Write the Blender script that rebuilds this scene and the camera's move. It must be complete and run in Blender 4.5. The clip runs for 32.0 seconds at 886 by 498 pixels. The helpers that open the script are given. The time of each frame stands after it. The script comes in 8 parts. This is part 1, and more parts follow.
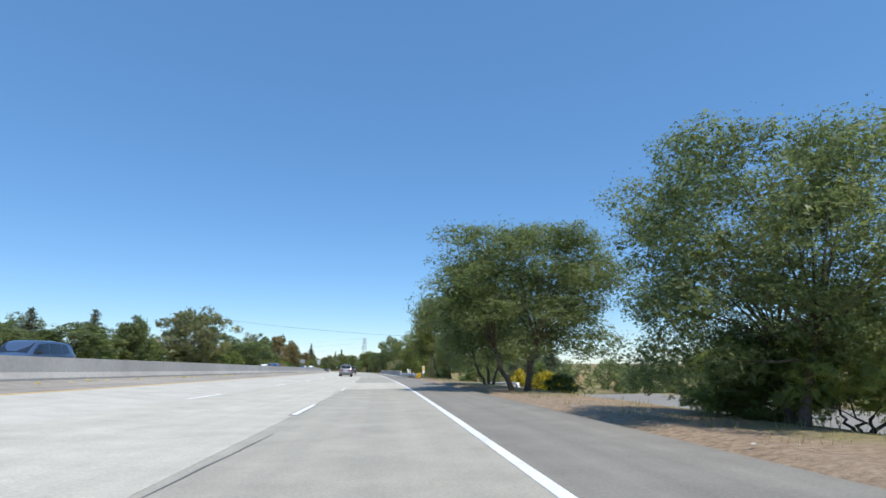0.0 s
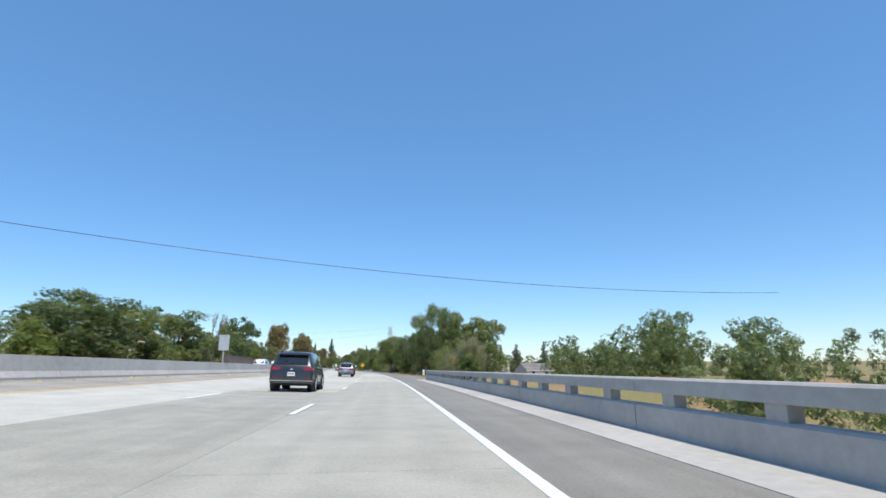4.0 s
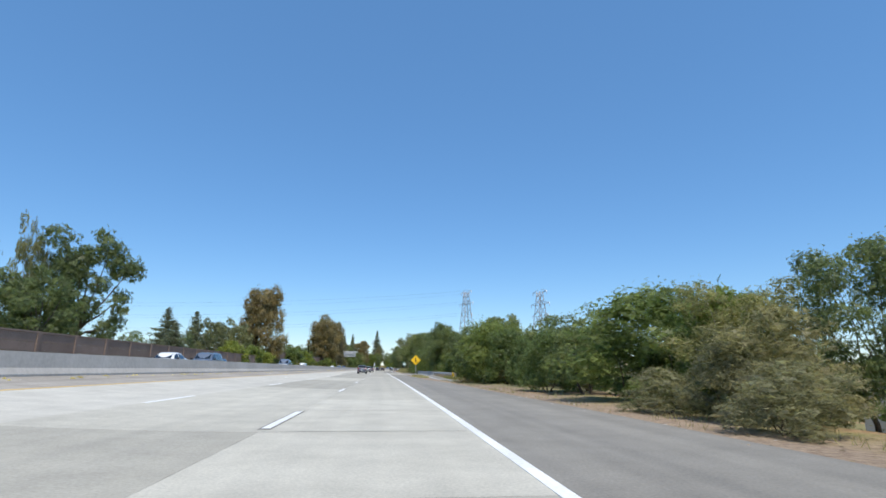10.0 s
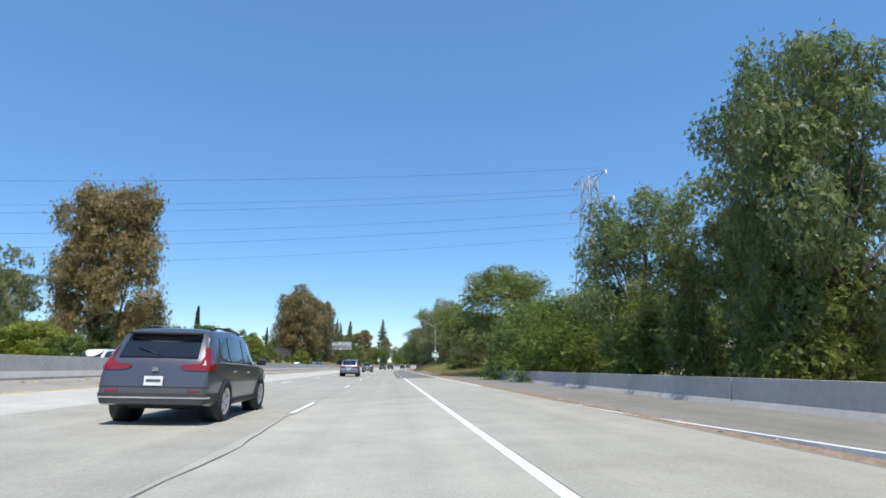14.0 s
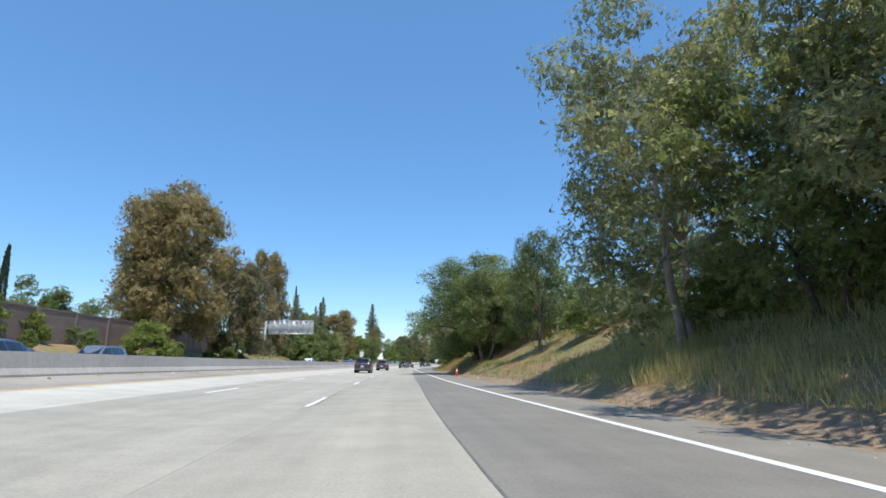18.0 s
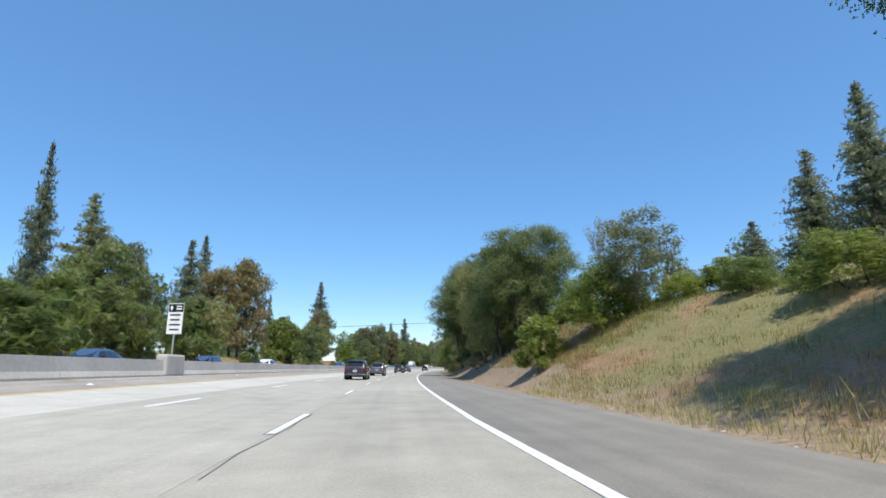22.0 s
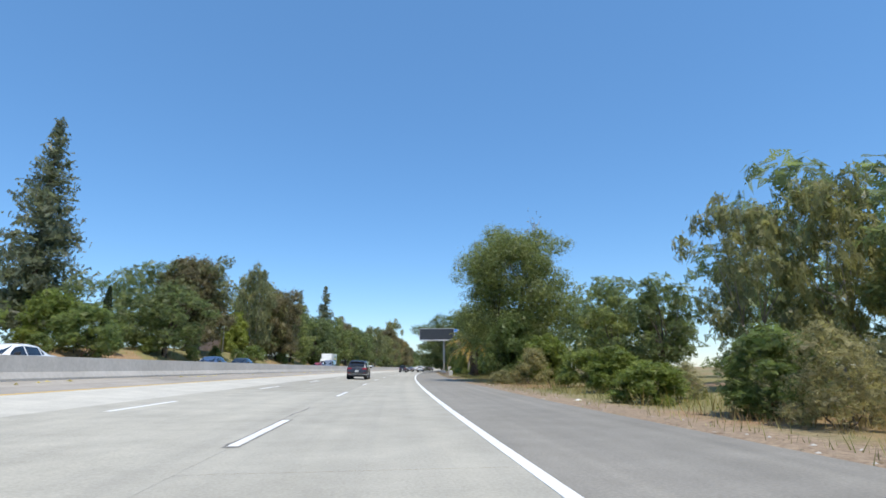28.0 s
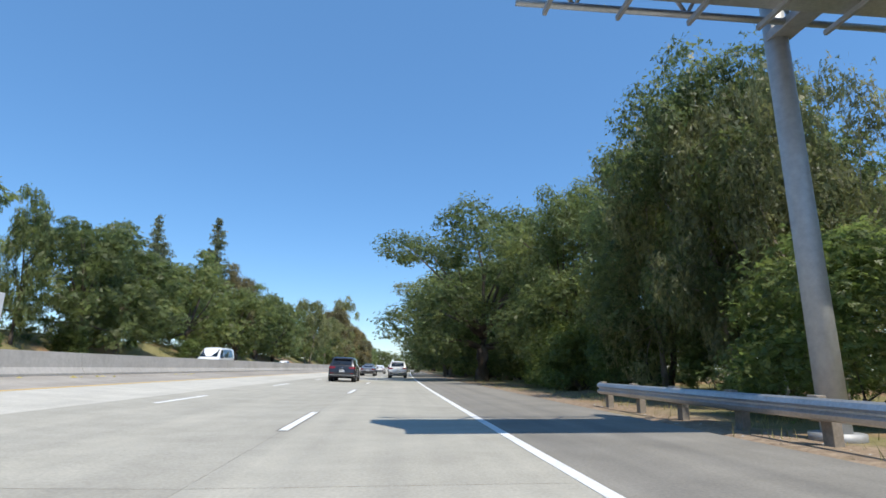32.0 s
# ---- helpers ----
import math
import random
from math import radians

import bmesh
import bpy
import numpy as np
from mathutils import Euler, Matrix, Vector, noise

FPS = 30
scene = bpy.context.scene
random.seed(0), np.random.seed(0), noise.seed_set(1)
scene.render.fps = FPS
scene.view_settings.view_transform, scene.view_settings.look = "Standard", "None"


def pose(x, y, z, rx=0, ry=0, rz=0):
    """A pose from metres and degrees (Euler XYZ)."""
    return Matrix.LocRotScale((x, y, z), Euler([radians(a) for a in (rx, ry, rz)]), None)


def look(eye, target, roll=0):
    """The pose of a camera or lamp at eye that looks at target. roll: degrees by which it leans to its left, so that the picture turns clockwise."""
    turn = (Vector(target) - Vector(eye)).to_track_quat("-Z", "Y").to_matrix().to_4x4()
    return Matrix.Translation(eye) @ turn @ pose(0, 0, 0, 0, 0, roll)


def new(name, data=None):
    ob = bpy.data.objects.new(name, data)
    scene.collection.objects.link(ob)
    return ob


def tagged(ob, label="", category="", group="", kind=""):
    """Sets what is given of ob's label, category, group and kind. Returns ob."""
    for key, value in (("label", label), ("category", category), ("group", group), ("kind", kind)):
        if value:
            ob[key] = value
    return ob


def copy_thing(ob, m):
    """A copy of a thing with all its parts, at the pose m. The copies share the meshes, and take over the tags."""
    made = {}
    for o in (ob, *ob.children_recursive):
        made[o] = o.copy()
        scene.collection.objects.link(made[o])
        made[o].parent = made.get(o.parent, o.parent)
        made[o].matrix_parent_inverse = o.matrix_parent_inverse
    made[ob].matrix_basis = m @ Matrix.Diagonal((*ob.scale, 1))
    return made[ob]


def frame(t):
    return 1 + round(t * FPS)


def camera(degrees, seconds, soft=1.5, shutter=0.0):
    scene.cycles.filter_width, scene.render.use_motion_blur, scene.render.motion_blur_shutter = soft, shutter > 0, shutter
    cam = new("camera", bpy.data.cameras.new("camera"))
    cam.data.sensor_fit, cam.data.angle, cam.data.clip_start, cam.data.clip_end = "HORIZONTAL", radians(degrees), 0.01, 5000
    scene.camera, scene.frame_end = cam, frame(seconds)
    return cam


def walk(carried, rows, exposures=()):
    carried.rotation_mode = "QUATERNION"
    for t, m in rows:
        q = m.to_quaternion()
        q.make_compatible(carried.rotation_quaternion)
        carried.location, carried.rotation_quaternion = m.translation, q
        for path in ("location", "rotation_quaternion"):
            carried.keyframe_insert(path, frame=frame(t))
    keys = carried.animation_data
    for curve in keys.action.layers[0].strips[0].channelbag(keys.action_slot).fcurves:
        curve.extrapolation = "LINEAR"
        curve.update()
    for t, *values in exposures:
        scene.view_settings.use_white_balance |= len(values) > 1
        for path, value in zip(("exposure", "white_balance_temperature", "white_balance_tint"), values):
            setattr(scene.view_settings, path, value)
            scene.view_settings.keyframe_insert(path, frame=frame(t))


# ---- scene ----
cam = camera(80.63, 32.0, soft=1.6)

# ---- the road's line and the drive ----
# heading of the road in degrees (left positive), one value for each second of driving
HEADING = [
    -0.0, 0.82, 1.72, 2.37, 3.01, 3.71, 4.79, 5.62, 6.4, 7.63, 8.68, 9.26, 9.37, 9.59, 9.46, 9.49,
    9.61, 9.24, 8.5, 7.5, 6.62, 5.75, 4.5, 3.0, 1.54, 0.48, -0.48, -1.62, -2.63, -3.62, -4.82, -6.0,
    -7.23, -8.05, -8.71, -9.21, -9.54, -9.71, -9.73, -9.73, -9.73,
]
# nod and lean of the car in degrees, every half second
NOD = [
    0.17, 0.07, 0.01, -0.05, -0.05, -0.1, -0.21, -0.02, 0.06, 0.16, 0.31, 0.55, 0.48, 0.2, 0.07, 0.24,
    0.33, 0.26, 0.22, 0.17, 0.15, 0.05, 0.19, 0.09, -0.03, -0.15, -0.11, -0.13, -0.2, -0.27, -0.19, -0.16,
    -0.17, -0.24, -0.46, -0.57, -0.39, -0.32, -0.3, -0.23, -0.09, -0.1, -0.09, -0.04, 0.0, 0.1, 0.18, 0.25,
    -0.0, -0.15, -0.1, -0.01, 0.01, 0.03, 0.06, 0.1, 0.02, 0.09, 0.06, 0.11, 0.12, 0.03, 0.01, -0.01,
    0.04,
]
LEAN = [
    0.06, 0.11, 0.03, -0.08, -0.05, -0.03, -0.03, 0.02, 0.04, 0.06, 0.08, 0.11, 0.05, 0.03, 0.08, 0.03,
    -0.04, -0.13, -0.2, -0.35, -0.51, -0.65, -0.71, -0.6, -0.38, -0.12, 0.1, 0.24, 0.38, 0.43, 0.36, 0.33,
    0.35, 0.4, 0.37, 0.3, 0.22, 0.11, 0.06, 0.06, 0.06, 0.08, 0.09, 0.19, 0.21, 0.19, 0.1, 0.04,
    -0.07, -0.04, 0.03, 0.06, 0.09, 0.13, 0.19, 0.26, 0.22, 0.1, 0.06, -0.01, -0.22, -0.39, -0.4, -0.42,
    -0.45,
]
SPEED = 25.49          # metres a second
EYE = 1.0              # height of the camera over the lane
MOUNT = (-5.86, 12.85, 0.15)   # how the camera sits in the car: yaw, pitch, roll
# how far the middle of the lane lies to the right of the camera, by seconds
DRIFT = ([0, 1, 2, 3, 6, 8, 12.5, 14.5, 17, 20, 22, 23.5, 25, 28.5, 31, 32], [-0.32, -0.34, -0.45, -0.48, -0.27, -0.27, -0.27, -0.38, -0.35, -0.25, -0.07, -0.28, -0.38, -0.31, 0.07, 0.05])


def spline(values, u):
    """Smooth curve through evenly spaced values."""
    v = np.concatenate([[2 * values[0] - values[1]], values, [2 * values[-1] - values[-2]]])
    u = np.clip(u, 0, len(values) - 1.000001)
    i = u.astype(int)
    w = u - i
    a, b, c, d = v[i], v[i + 1], v[i + 2], v[i + 3]
    return 0.5 * (2 * b + (c - a) * w + (2 * a - 5 * b + 4 * c - d) * w ** 2 + (3 * b - a - 3 * c + d) * w ** 3)


STEP = 0.05 * SPEED
_n = np.arange(0, 800)
_turn = np.radians(spline(np.array(HEADING), _n * 0.05))
_mid = (_turn[1:] + _turn[:-1]) / 2
LINE_X = np.concatenate([[0], np.cumsum(-np.sin(_mid) * STEP)])
LINE_Y = np.concatenate([[0], np.cumsum(np.cos(_mid) * STEP)])
LINE_S = _n * STEP
END_S = float(LINE_S[-1])


def axis(s):
    """Place and heading of the drive's line s metres from the start; straight before and after."""
    a = float(np.interp(s, LINE_S, _turn))
    x, y = float(np.interp(s, LINE_S, LINE_X)), float(np.interp(s, LINE_S, LINE_Y))
    over = s if s < 0 else max(0.0, s - END_S)
    return x - math.sin(a) * over, y + math.cos(a) * over, a


def drift(s):
    return float(np.interp(s / SPEED, DRIFT[0], DRIFT[1]))


def at(s, d, z=0.0):
    """World place: s metres along the road, d metres right of the lane's middle."""
    x, y, a = axis(s)
    d += drift(s)
    return Vector((x + d * math.cos(a), y + d * math.sin(a), z))


def turn_at(s):
    return math.degrees(axis(s)[2])


rows = []
for i in range(65):
    t = i * 0.5
    x, y, a = axis(t * SPEED)
    rows.append((t, pose(x, y, EYE, 90 + MOUNT[1] + NOD[i], MOUNT[2] + LEAN[i], math.degrees(a) + MOUNT[0])))
walk(cam, rows, [(0.0, 0.4), (2.2, 0.42), (3.2, 0.5), (5.0, 0.46), (7.0, 0.44), (10.0, 0.37), (12.0, 0.43), (13.0, 0.46), (14.0, 0.52), (18.5, 0.62), (20.0, 0.78), (21.0, 0.55), (22.0, 0.56), (23.0, 0.52), (32.0, 0.52)])

# ---- sky and sun ----
world = bpy.data.worlds.new("sky")
world.use_nodes = True
scene.world = world
_wn = world.node_tree.nodes
_sky = _wn.new("ShaderNodeTexSky")
_sky.sky_type, _sky.sun_disc = "NISHITA", False
SUN_TO = Vector((1.35, -3.7, 7.4)).normalized()
_sky.sun_elevation = math.asin(SUN_TO.z)
_sky.sun_rotation = math.atan2(SUN_TO.x, SUN_TO.y)
_sky.air_density, _sky.dust_density, _sky.ozone_density = 1.0, 0.1, 5.0
_hue = _wn.new("ShaderNodeHueSaturation")
_hue.inputs["Saturation"].default_value = 1.18
_even = _wn.new("ShaderNodeMix")
_even.data_type = "RGBA"
_even.inputs["Factor"].default_value = 0.42
_even.inputs["B"].default_value = (0.8, 1.7, 3.12, 1)
world.node_tree.links.new(_sky.outputs[0], _hue.inputs["Color"])
world.node_tree.links.new(_hue.outputs[0], _even.inputs["A"])
world.node_tree.links.new(_even.outputs["Result"], _wn["Background"].inputs[0])
_wn["Background"].inputs[1].default_value = 0.15
_sun = bpy.data.lights.new("sun", "SUN")
_sun.energy, _sun.angle, _sun.color = 3.45, radians(0.55), (1.0, 0.94, 0.84)
sun = new("sun", _sun)
sun.matrix_world = look(SUN_TO * 300, (0, 0, 0))


# ---- materials ----
def _node(nt, kind, **values):
    n = nt.nodes.new(kind)
    for k, v in values.items():
        n.inputs[k].default_value = v
    return n


def _coords(nt, scale=(1, 1, 1), mode="Object"):
    tc = nt.nodes.new("ShaderNodeTexCoord")
    mp = nt.nodes.new("ShaderNodeMapping")
    mp.inputs["Scale"].default_value = scale
    nt.links.new(tc.outputs[mode], mp.inputs["Vector"])
    return mp.outputs["Vector"]


def _ramp(nt, fac, stops):
    r = nt.nodes.new("ShaderNodeValToRGB")
    while len(r.color_ramp.elements) < len(stops):
        r.color_ramp.elements.new(0.5)
    for e, (p, c) in zip(r.color_ramp.elements, stops):
        e.position, e.color = p, (*c, 1)
    nt.links.new(fac, r.inputs["Fac"])
    return r.outputs["Color"]


def _mix(nt, fac, a, b, blend="MIX"):
    m = nt.nodes.new("ShaderNodeMix")
    m.data_type, m.blend_type = "RGBA", blend
    for socket, v in ((m.inputs["Factor"], fac), (m.inputs["A"], a), (m.inputs["B"], b)):
        if isinstance(v, (int, float)):
            socket.default_value = v
        elif isinstance(v, tuple):
            socket.default_value = (*v, 1)
        else:
            nt.links.new(v, socket)
    return m.outputs["Result"]


def _noise(nt, vec, scale, detail=4.0, rough=0.6):
    n = _node(nt, "ShaderNodeTexNoise", Scale=scale, Detail=detail, Roughness=rough)
    nt.links.new(vec, n.inputs["Vector"])
    return n.outputs["Fac"]


def _start(name, rough=0.7, metal=0.0):
    m = bpy.data.materials.new(name)
    m.use_nodes = True
    nt = m.node_tree
    b = nt.nodes["Principled BSDF"]
    b.inputs["Roughness"].default_value, b.inputs["Metallic"].default_value = rough, metal
    return m, nt, b


def _bump(nt, b, height, strength=0.3, distance=0.02):
    n = _node(nt, "ShaderNodeBump", Strength=strength, Distance=distance)
    nt.links.new(height, n.inputs["Height"])
    nt.links.new(n.outputs["Normal"], b.inputs["Normal"])


def surface(name, dark, light, rough=0.8, big=0.15, fine=6.0, metal=0.0, bump=0.25, jitter=0.0, extra=None):
    """Colour between dark and light by broad stains and fine grain, with relief."""
    m, nt, b = _start(name, rough, metal)
    vec = _coords(nt)
    broad, grain = _noise(nt, vec, big, 5), _noise(nt, vec, fine, 6, 0.7)
    both = nt.nodes.new("ShaderNodeMath")
    both.operation = "ADD"
    half = nt.nodes.new("ShaderNodeMath")
    half.operation = "MULTIPLY"
    half.inputs[1].default_value = 0.5
    nt.links.new(broad, both.inputs[0])
    nt.links.new(grain, both.inputs[1])
    nt.links.new(both.outputs[0], half.inputs[0])
    col = _ramp(nt, half.outputs[0], [(0.36, dark), (0.64, light)])
    if jitter:
        info = nt.nodes.new("ShaderNodeObjectInfo")
        hsv = nt.nodes.new("ShaderNodeHueSaturation")
        rng = _node(nt, "ShaderNodeMapRange")
        rng.inputs["To Min"].default_value, rng.inputs["To Max"].default_value = 1 - jitter, 1 + jitter
        nt.links.new(info.outputs["Random"], rng.inputs["Value"])
        nt.links.new(rng.outputs["Result"], hsv.inputs["Value"])
        nt.links.new(col, hsv.inputs["Color"])
        col = hsv.outputs["Color"]
    nt.links.new(col, b.inputs["Base Color"])
    if bump:
        _bump(nt, b, grain, bump)
    return m


def leaf_material(name, dark, light, warm, thin=0.35, leafage=15.0, patch=0.0, vary=1.0):
    """Leaves: colour varies from clump to clump and a little from leaf to leaf; light comes through."""
    m, nt, b = _start(name, 0.42)
    vec = _coords(nt)
    clump = _noise(nt, vec, patch or 0.55, 3)
    geo = nt.nodes.new("ShaderNodeNewGeometry")
    col = _ramp(nt, clump, [(0.41, dark), (0.5, light), (0.6, warm)] if patch else [(0.3, dark), (0.62, light), (0.8, warm)])
    leafy = _ramp(nt, geo.outputs["Random Per Island"], [(0.0, (0.66, 0.66, 0.66)), (1.0, (1.34, 1.34, 1.26))])
    col = _mix(nt, 1.0, col, leafy, "MULTIPLY")
    info = nt.nodes.new("ShaderNodeObjectInfo")
    tree = _ramp(nt, info.outputs["Random"], [(0.0, (0.78, 0.8, 0.8)), (0.5, (1.0, 1.0, 1.0)), (1.0, (1.25, 1.15, 0.95))])
    col = _mix(nt, vary, col, tree, "MULTIPLY")
    nt.links.new(col, b.inputs["Base Color"])
    b.inputs["Specular IOR Level"].default_value = 0.3
    tr = nt.nodes.new("ShaderNodeBsdfTranslucent")
    nt.links.new(_mix(nt, 1.0, col, (1.35, 1.4, 1.1), "MULTIPLY"), tr.inputs["Color"])
    mx = nt.nodes.new("ShaderNodeMixShader")
    mx.inputs[0].default_value = thin
    nt.links.new(b.outputs[0], mx.inputs[1])
    nt.links.new(tr.outputs[0], mx.inputs[2])
    shade = mx.outputs[0]
    if leafage:
        # each blade is a spray of small leaves with gaps between them
        cells = _node(nt, "ShaderNodeTexVoronoi", Scale=leafage)
        nt.links.new(vec, cells.inputs["Vector"])
        gap = nt.nodes.new("ShaderNodeMath")
        gap.operation = "GREATER_THAN"
        gap.inputs[1].default_value = 0.6
        nt.links.new(cells.outputs["Distance"], gap.inputs[0])
        clear = nt.nodes.new("ShaderNodeBsdfTransparent")
        out = nt.nodes.new("ShaderNodeMixShader")
        nt.links.new(gap.outputs[0], out.inputs[0])
        nt.links.new(shade, out.inputs[1])
        nt.links.new(clear.outputs[0], out.inputs[2])
        shade = out.outputs[0]
    nt.links.new(shade, nt.nodes["Material Output"].inputs["Surface"])
    return m


def plain(name, colour, rough=0.5, metal=0.0, coat=0.0):
    m, nt, b = _start(name, rough, metal)
    vec = _coords(nt)
    n = _noise(nt, vec, 3.0, 4)
    lo = tuple(c * 0.88 for c in colour)
    hi = tuple(min(1, c * 1.1) for c in colour)
    nt.links.new(_ramp(nt, n, [(0.35, lo), (0.65, hi)]), b.inputs["Base Color"])
    b.inputs["Coat Weight"].default_value = coat
    return m


def pavement_material(name, dark, light, joint, speck=0.5, tread=0.0):
    """Road surface in strips: slow stains, tyre bands along the lane, fine stones."""
    m, nt, b = _start(name, 0.85)
    uv = _coords(nt, mode="UV")
    obj = _coords(nt)
    slow = _noise(nt, obj, 0.09, 4)
    mid = _noise(nt, obj, 0.9, 5, 0.65)
    fine = _noise(nt, obj, 28.0, 3, 0.7)
    col = _ramp(nt, slow, [(0.3, dark), (0.7, light)])
    col = _mix(nt, 0.35, col, _ramp(nt, mid, [(0.3, tuple(c * 0.72 for c in dark)), (0.7, tuple(min(1, c * 1.2) for c in light))]))
    col = _mix(nt, speck, col, _ramp(nt, fine, [(0.25, (0.55, 0.55, 0.55)), (0.75, (1.25, 1.25, 1.25))]), "MULTIPLY")
    # streaks drawn out along the road by tyres and water
    streak = _node(nt, "ShaderNodeTexNoise", Scale=1.0, Detail=5.0)
    smap = nt.nodes.new("ShaderNodeMapping")
    smap.inputs["Scale"].default_value = (2.2, 0.02, 1)
    nt.links.new(uv, smap.inputs["Vector"])
    nt.links.new(smap.outputs[0], streak.inputs["Vector"])
    col = _mix(nt, joint, col, _ramp(nt, streak.outputs["Fac"], [(0.3, (0.75, 0.75, 0.76)), (0.7, (1.15, 1.14, 1.12))]), "MULTIPLY")
    info = nt.nodes.new("ShaderNodeObjectInfo")
    col = _mix(nt, 1.0, col, _ramp(nt, info.outputs["Random"], [(0.0, (0.9, 0.895, 0.885)), (1.0, (1.07, 1.07, 1.07))]), "MULTIPLY")
    nt.links.new(col, b.inputs["Base Color"])
    _bump(nt, b, fine, 0.25, 0.01)
    return m


M = {}
M["concrete_lane"] = pavement_material("pale_concrete_lane", (0.44, 0.418, 0.352), (0.56, 0.535, 0.455), 0.3)
M["concrete_dull"] = pavement_material("grey_concrete_lane", (0.365, 0.345, 0.288), (0.455, 0.432, 0.365), 0.35)
M["concrete_white"] = pavement_material("bright_concrete_lane", (0.49, 0.467, 0.405), (0.58, 0.556, 0.486), 0.25)
M["shoulder_stained"] = pavement_material("stained_inner_shoulder", (0.25, 0.226, 0.192), (0.4, 0.365, 0.315), 0.7)
M["asphalt"] = pavement_material("aged_asphalt", (0.225, 0.21, 0.18), (0.295, 0.276, 0.24), 0.6, 0.6)
M["asphalt_new"] = pavement_material("dark_asphalt", (0.2, 0.189, 0.168), (0.262, 0.248, 0.22), 0.5, 0.5)
M["paint_white"] = surface("road_paint_white", (0.62, 0.62, 0.6), (0.86, 0.86, 0.84), 0.6, 0.8, 14.0)
M["paint_yellow"] = surface("road_paint_yellow", (0.5, 0.33, 0.1), (0.66, 0.45, 0.16), 0.6, 0.8, 14.0)
M["seal"] = surface("crack_seal", (0.09, 0.088, 0.083), (0.2, 0.19, 0.175), 0.6, 2.0, 9.0)
M["dash_border"] = surface("worn_dark_border", (0.12, 0.115, 0.1), (0.34, 0.32, 0.28), 0.8, 3.0, 9.0)
M["barrier"] = surface("weathered_barrier_concrete", (0.36, 0.34, 0.31), (0.5, 0.478, 0.442), 0.9, 0.35, 5.0, bump=0.15)
M["soundwall"] = surface("brown_block", (0.17, 0.12, 0.095), (0.26, 0.19, 0.155), 0.9, 0.3, 8.0, jitter=0.12)
M["steel"] = surface("galvanised_steel", (0.4, 0.41, 0.42), (0.62, 0.63, 0.64), 0.45, 1.2, 20.0, metal=0.75, bump=0.1)
M["steel_dull"] = surface("dull_steel", (0.3, 0.31, 0.32), (0.45, 0.46, 0.47), 0.6, 0.8, 10.0, metal=0.4, bump=0.1)
M["wood_post"] = surface("treated_timber", (0.2, 0.175, 0.145), (0.36, 0.32, 0.27), 0.9, 1.2, 18.0)
M["bark"] = surface("bark", (0.06, 0.047, 0.036), (0.17, 0.135, 0.105), 0.95, 1.0, 7.0, bump=0.6)
M["bark_pale"] = surface("pale_bark", (0.2, 0.17, 0.14), (0.38, 0.33, 0.28), 0.9, 0.8, 6.0, bump=0.5)
M["leaf_oak"] = leaf_material("leaf_oak", (0.118, 0.152, 0.068), (0.205, 0.24, 0.106), (0.29, 0.29, 0.142), 0.55)
M["leaf_bush"] = leaf_material("leaf_bush", (0.112, 0.155, 0.056), (0.2, 0.246, 0.09), (0.285, 0.296, 0.124), 0.55)
M["leaf_olive"] = leaf_material("leaf_olive", (0.165, 0.178, 0.096), (0.26, 0.262, 0.138), (0.34, 0.314, 0.178), 0.55)
M["leaf_brown"] = leaf_material("leaf_brown", (0.16, 0.145, 0.085), (0.25, 0.212, 0.122), (0.32, 0.248, 0.145), 0.5)
M["leaf_willow"] = leaf_material("leaf_willow", (0.285, 0.276, 0.19), (0.38, 0.36, 0.243), (0.44, 0.405, 0.288), 0.75, vary=0.2)
M["leaf_conifer"] = leaf_material("leaf_conifer", (0.145, 0.165, 0.112), (0.215, 0.23, 0.155), (0.265, 0.245, 0.175), 0.5)
M["leaf_shrub"] = leaf_material("leaf_shrub", (0.135, 0.178, 0.046), (0.235, 0.278, 0.07), (0.32, 0.32, 0.106), 0.5)
M["leaf_brush"] = leaf_material("leaf_brush", (0.2, 0.195, 0.12), (0.31, 0.295, 0.18), (0.235, 0.25, 0.13), 0.55)
M["leaf_yellow"] = leaf_material("leaf_yellow", (0.25, 0.2, 0.015), (0.5, 0.41, 0.03), (0.6, 0.5, 0.05))
M["leaf_cypress"] = leaf_material("leaf_cypress", (0.02, 0.034, 0.013), (0.045, 0.065, 0.024), (0.06, 0.075, 0.03))
M["leaf_palm"] = leaf_material("leaf_palm", (0.12, 0.135, 0.05), (0.22, 0.22, 0.085), (0.4, 0.3, 0.1), 0.45, leafage=0)
M["leaf_palm_dry"] = leaf_material("leaf_palm_dry", (0.34, 0.225, 0.06), (0.5, 0.34, 0.11), (0.56, 0.41, 0.17), 0.45, leafage=0)
M["leaf_litter"] = leaf_material("leaf_litter", (0.15, 0.11, 0.07), (0.25, 0.19, 0.12), (0.32, 0.23, 0.14), 0.2, leafage=0)
M["grass_dry"] = leaf_material("grass_dry", (0.33, 0.29, 0.14), (0.52, 0.46, 0.23), (0.6, 0.53, 0.3), 0.45, leafage=0)
M["grass_green"] = leaf_material("grass_green", (0.19, 0.215, 0.065), (0.34, 0.29, 0.11), (0.4, 0.265, 0.145), 0.45, leafage=0, patch=0.17)


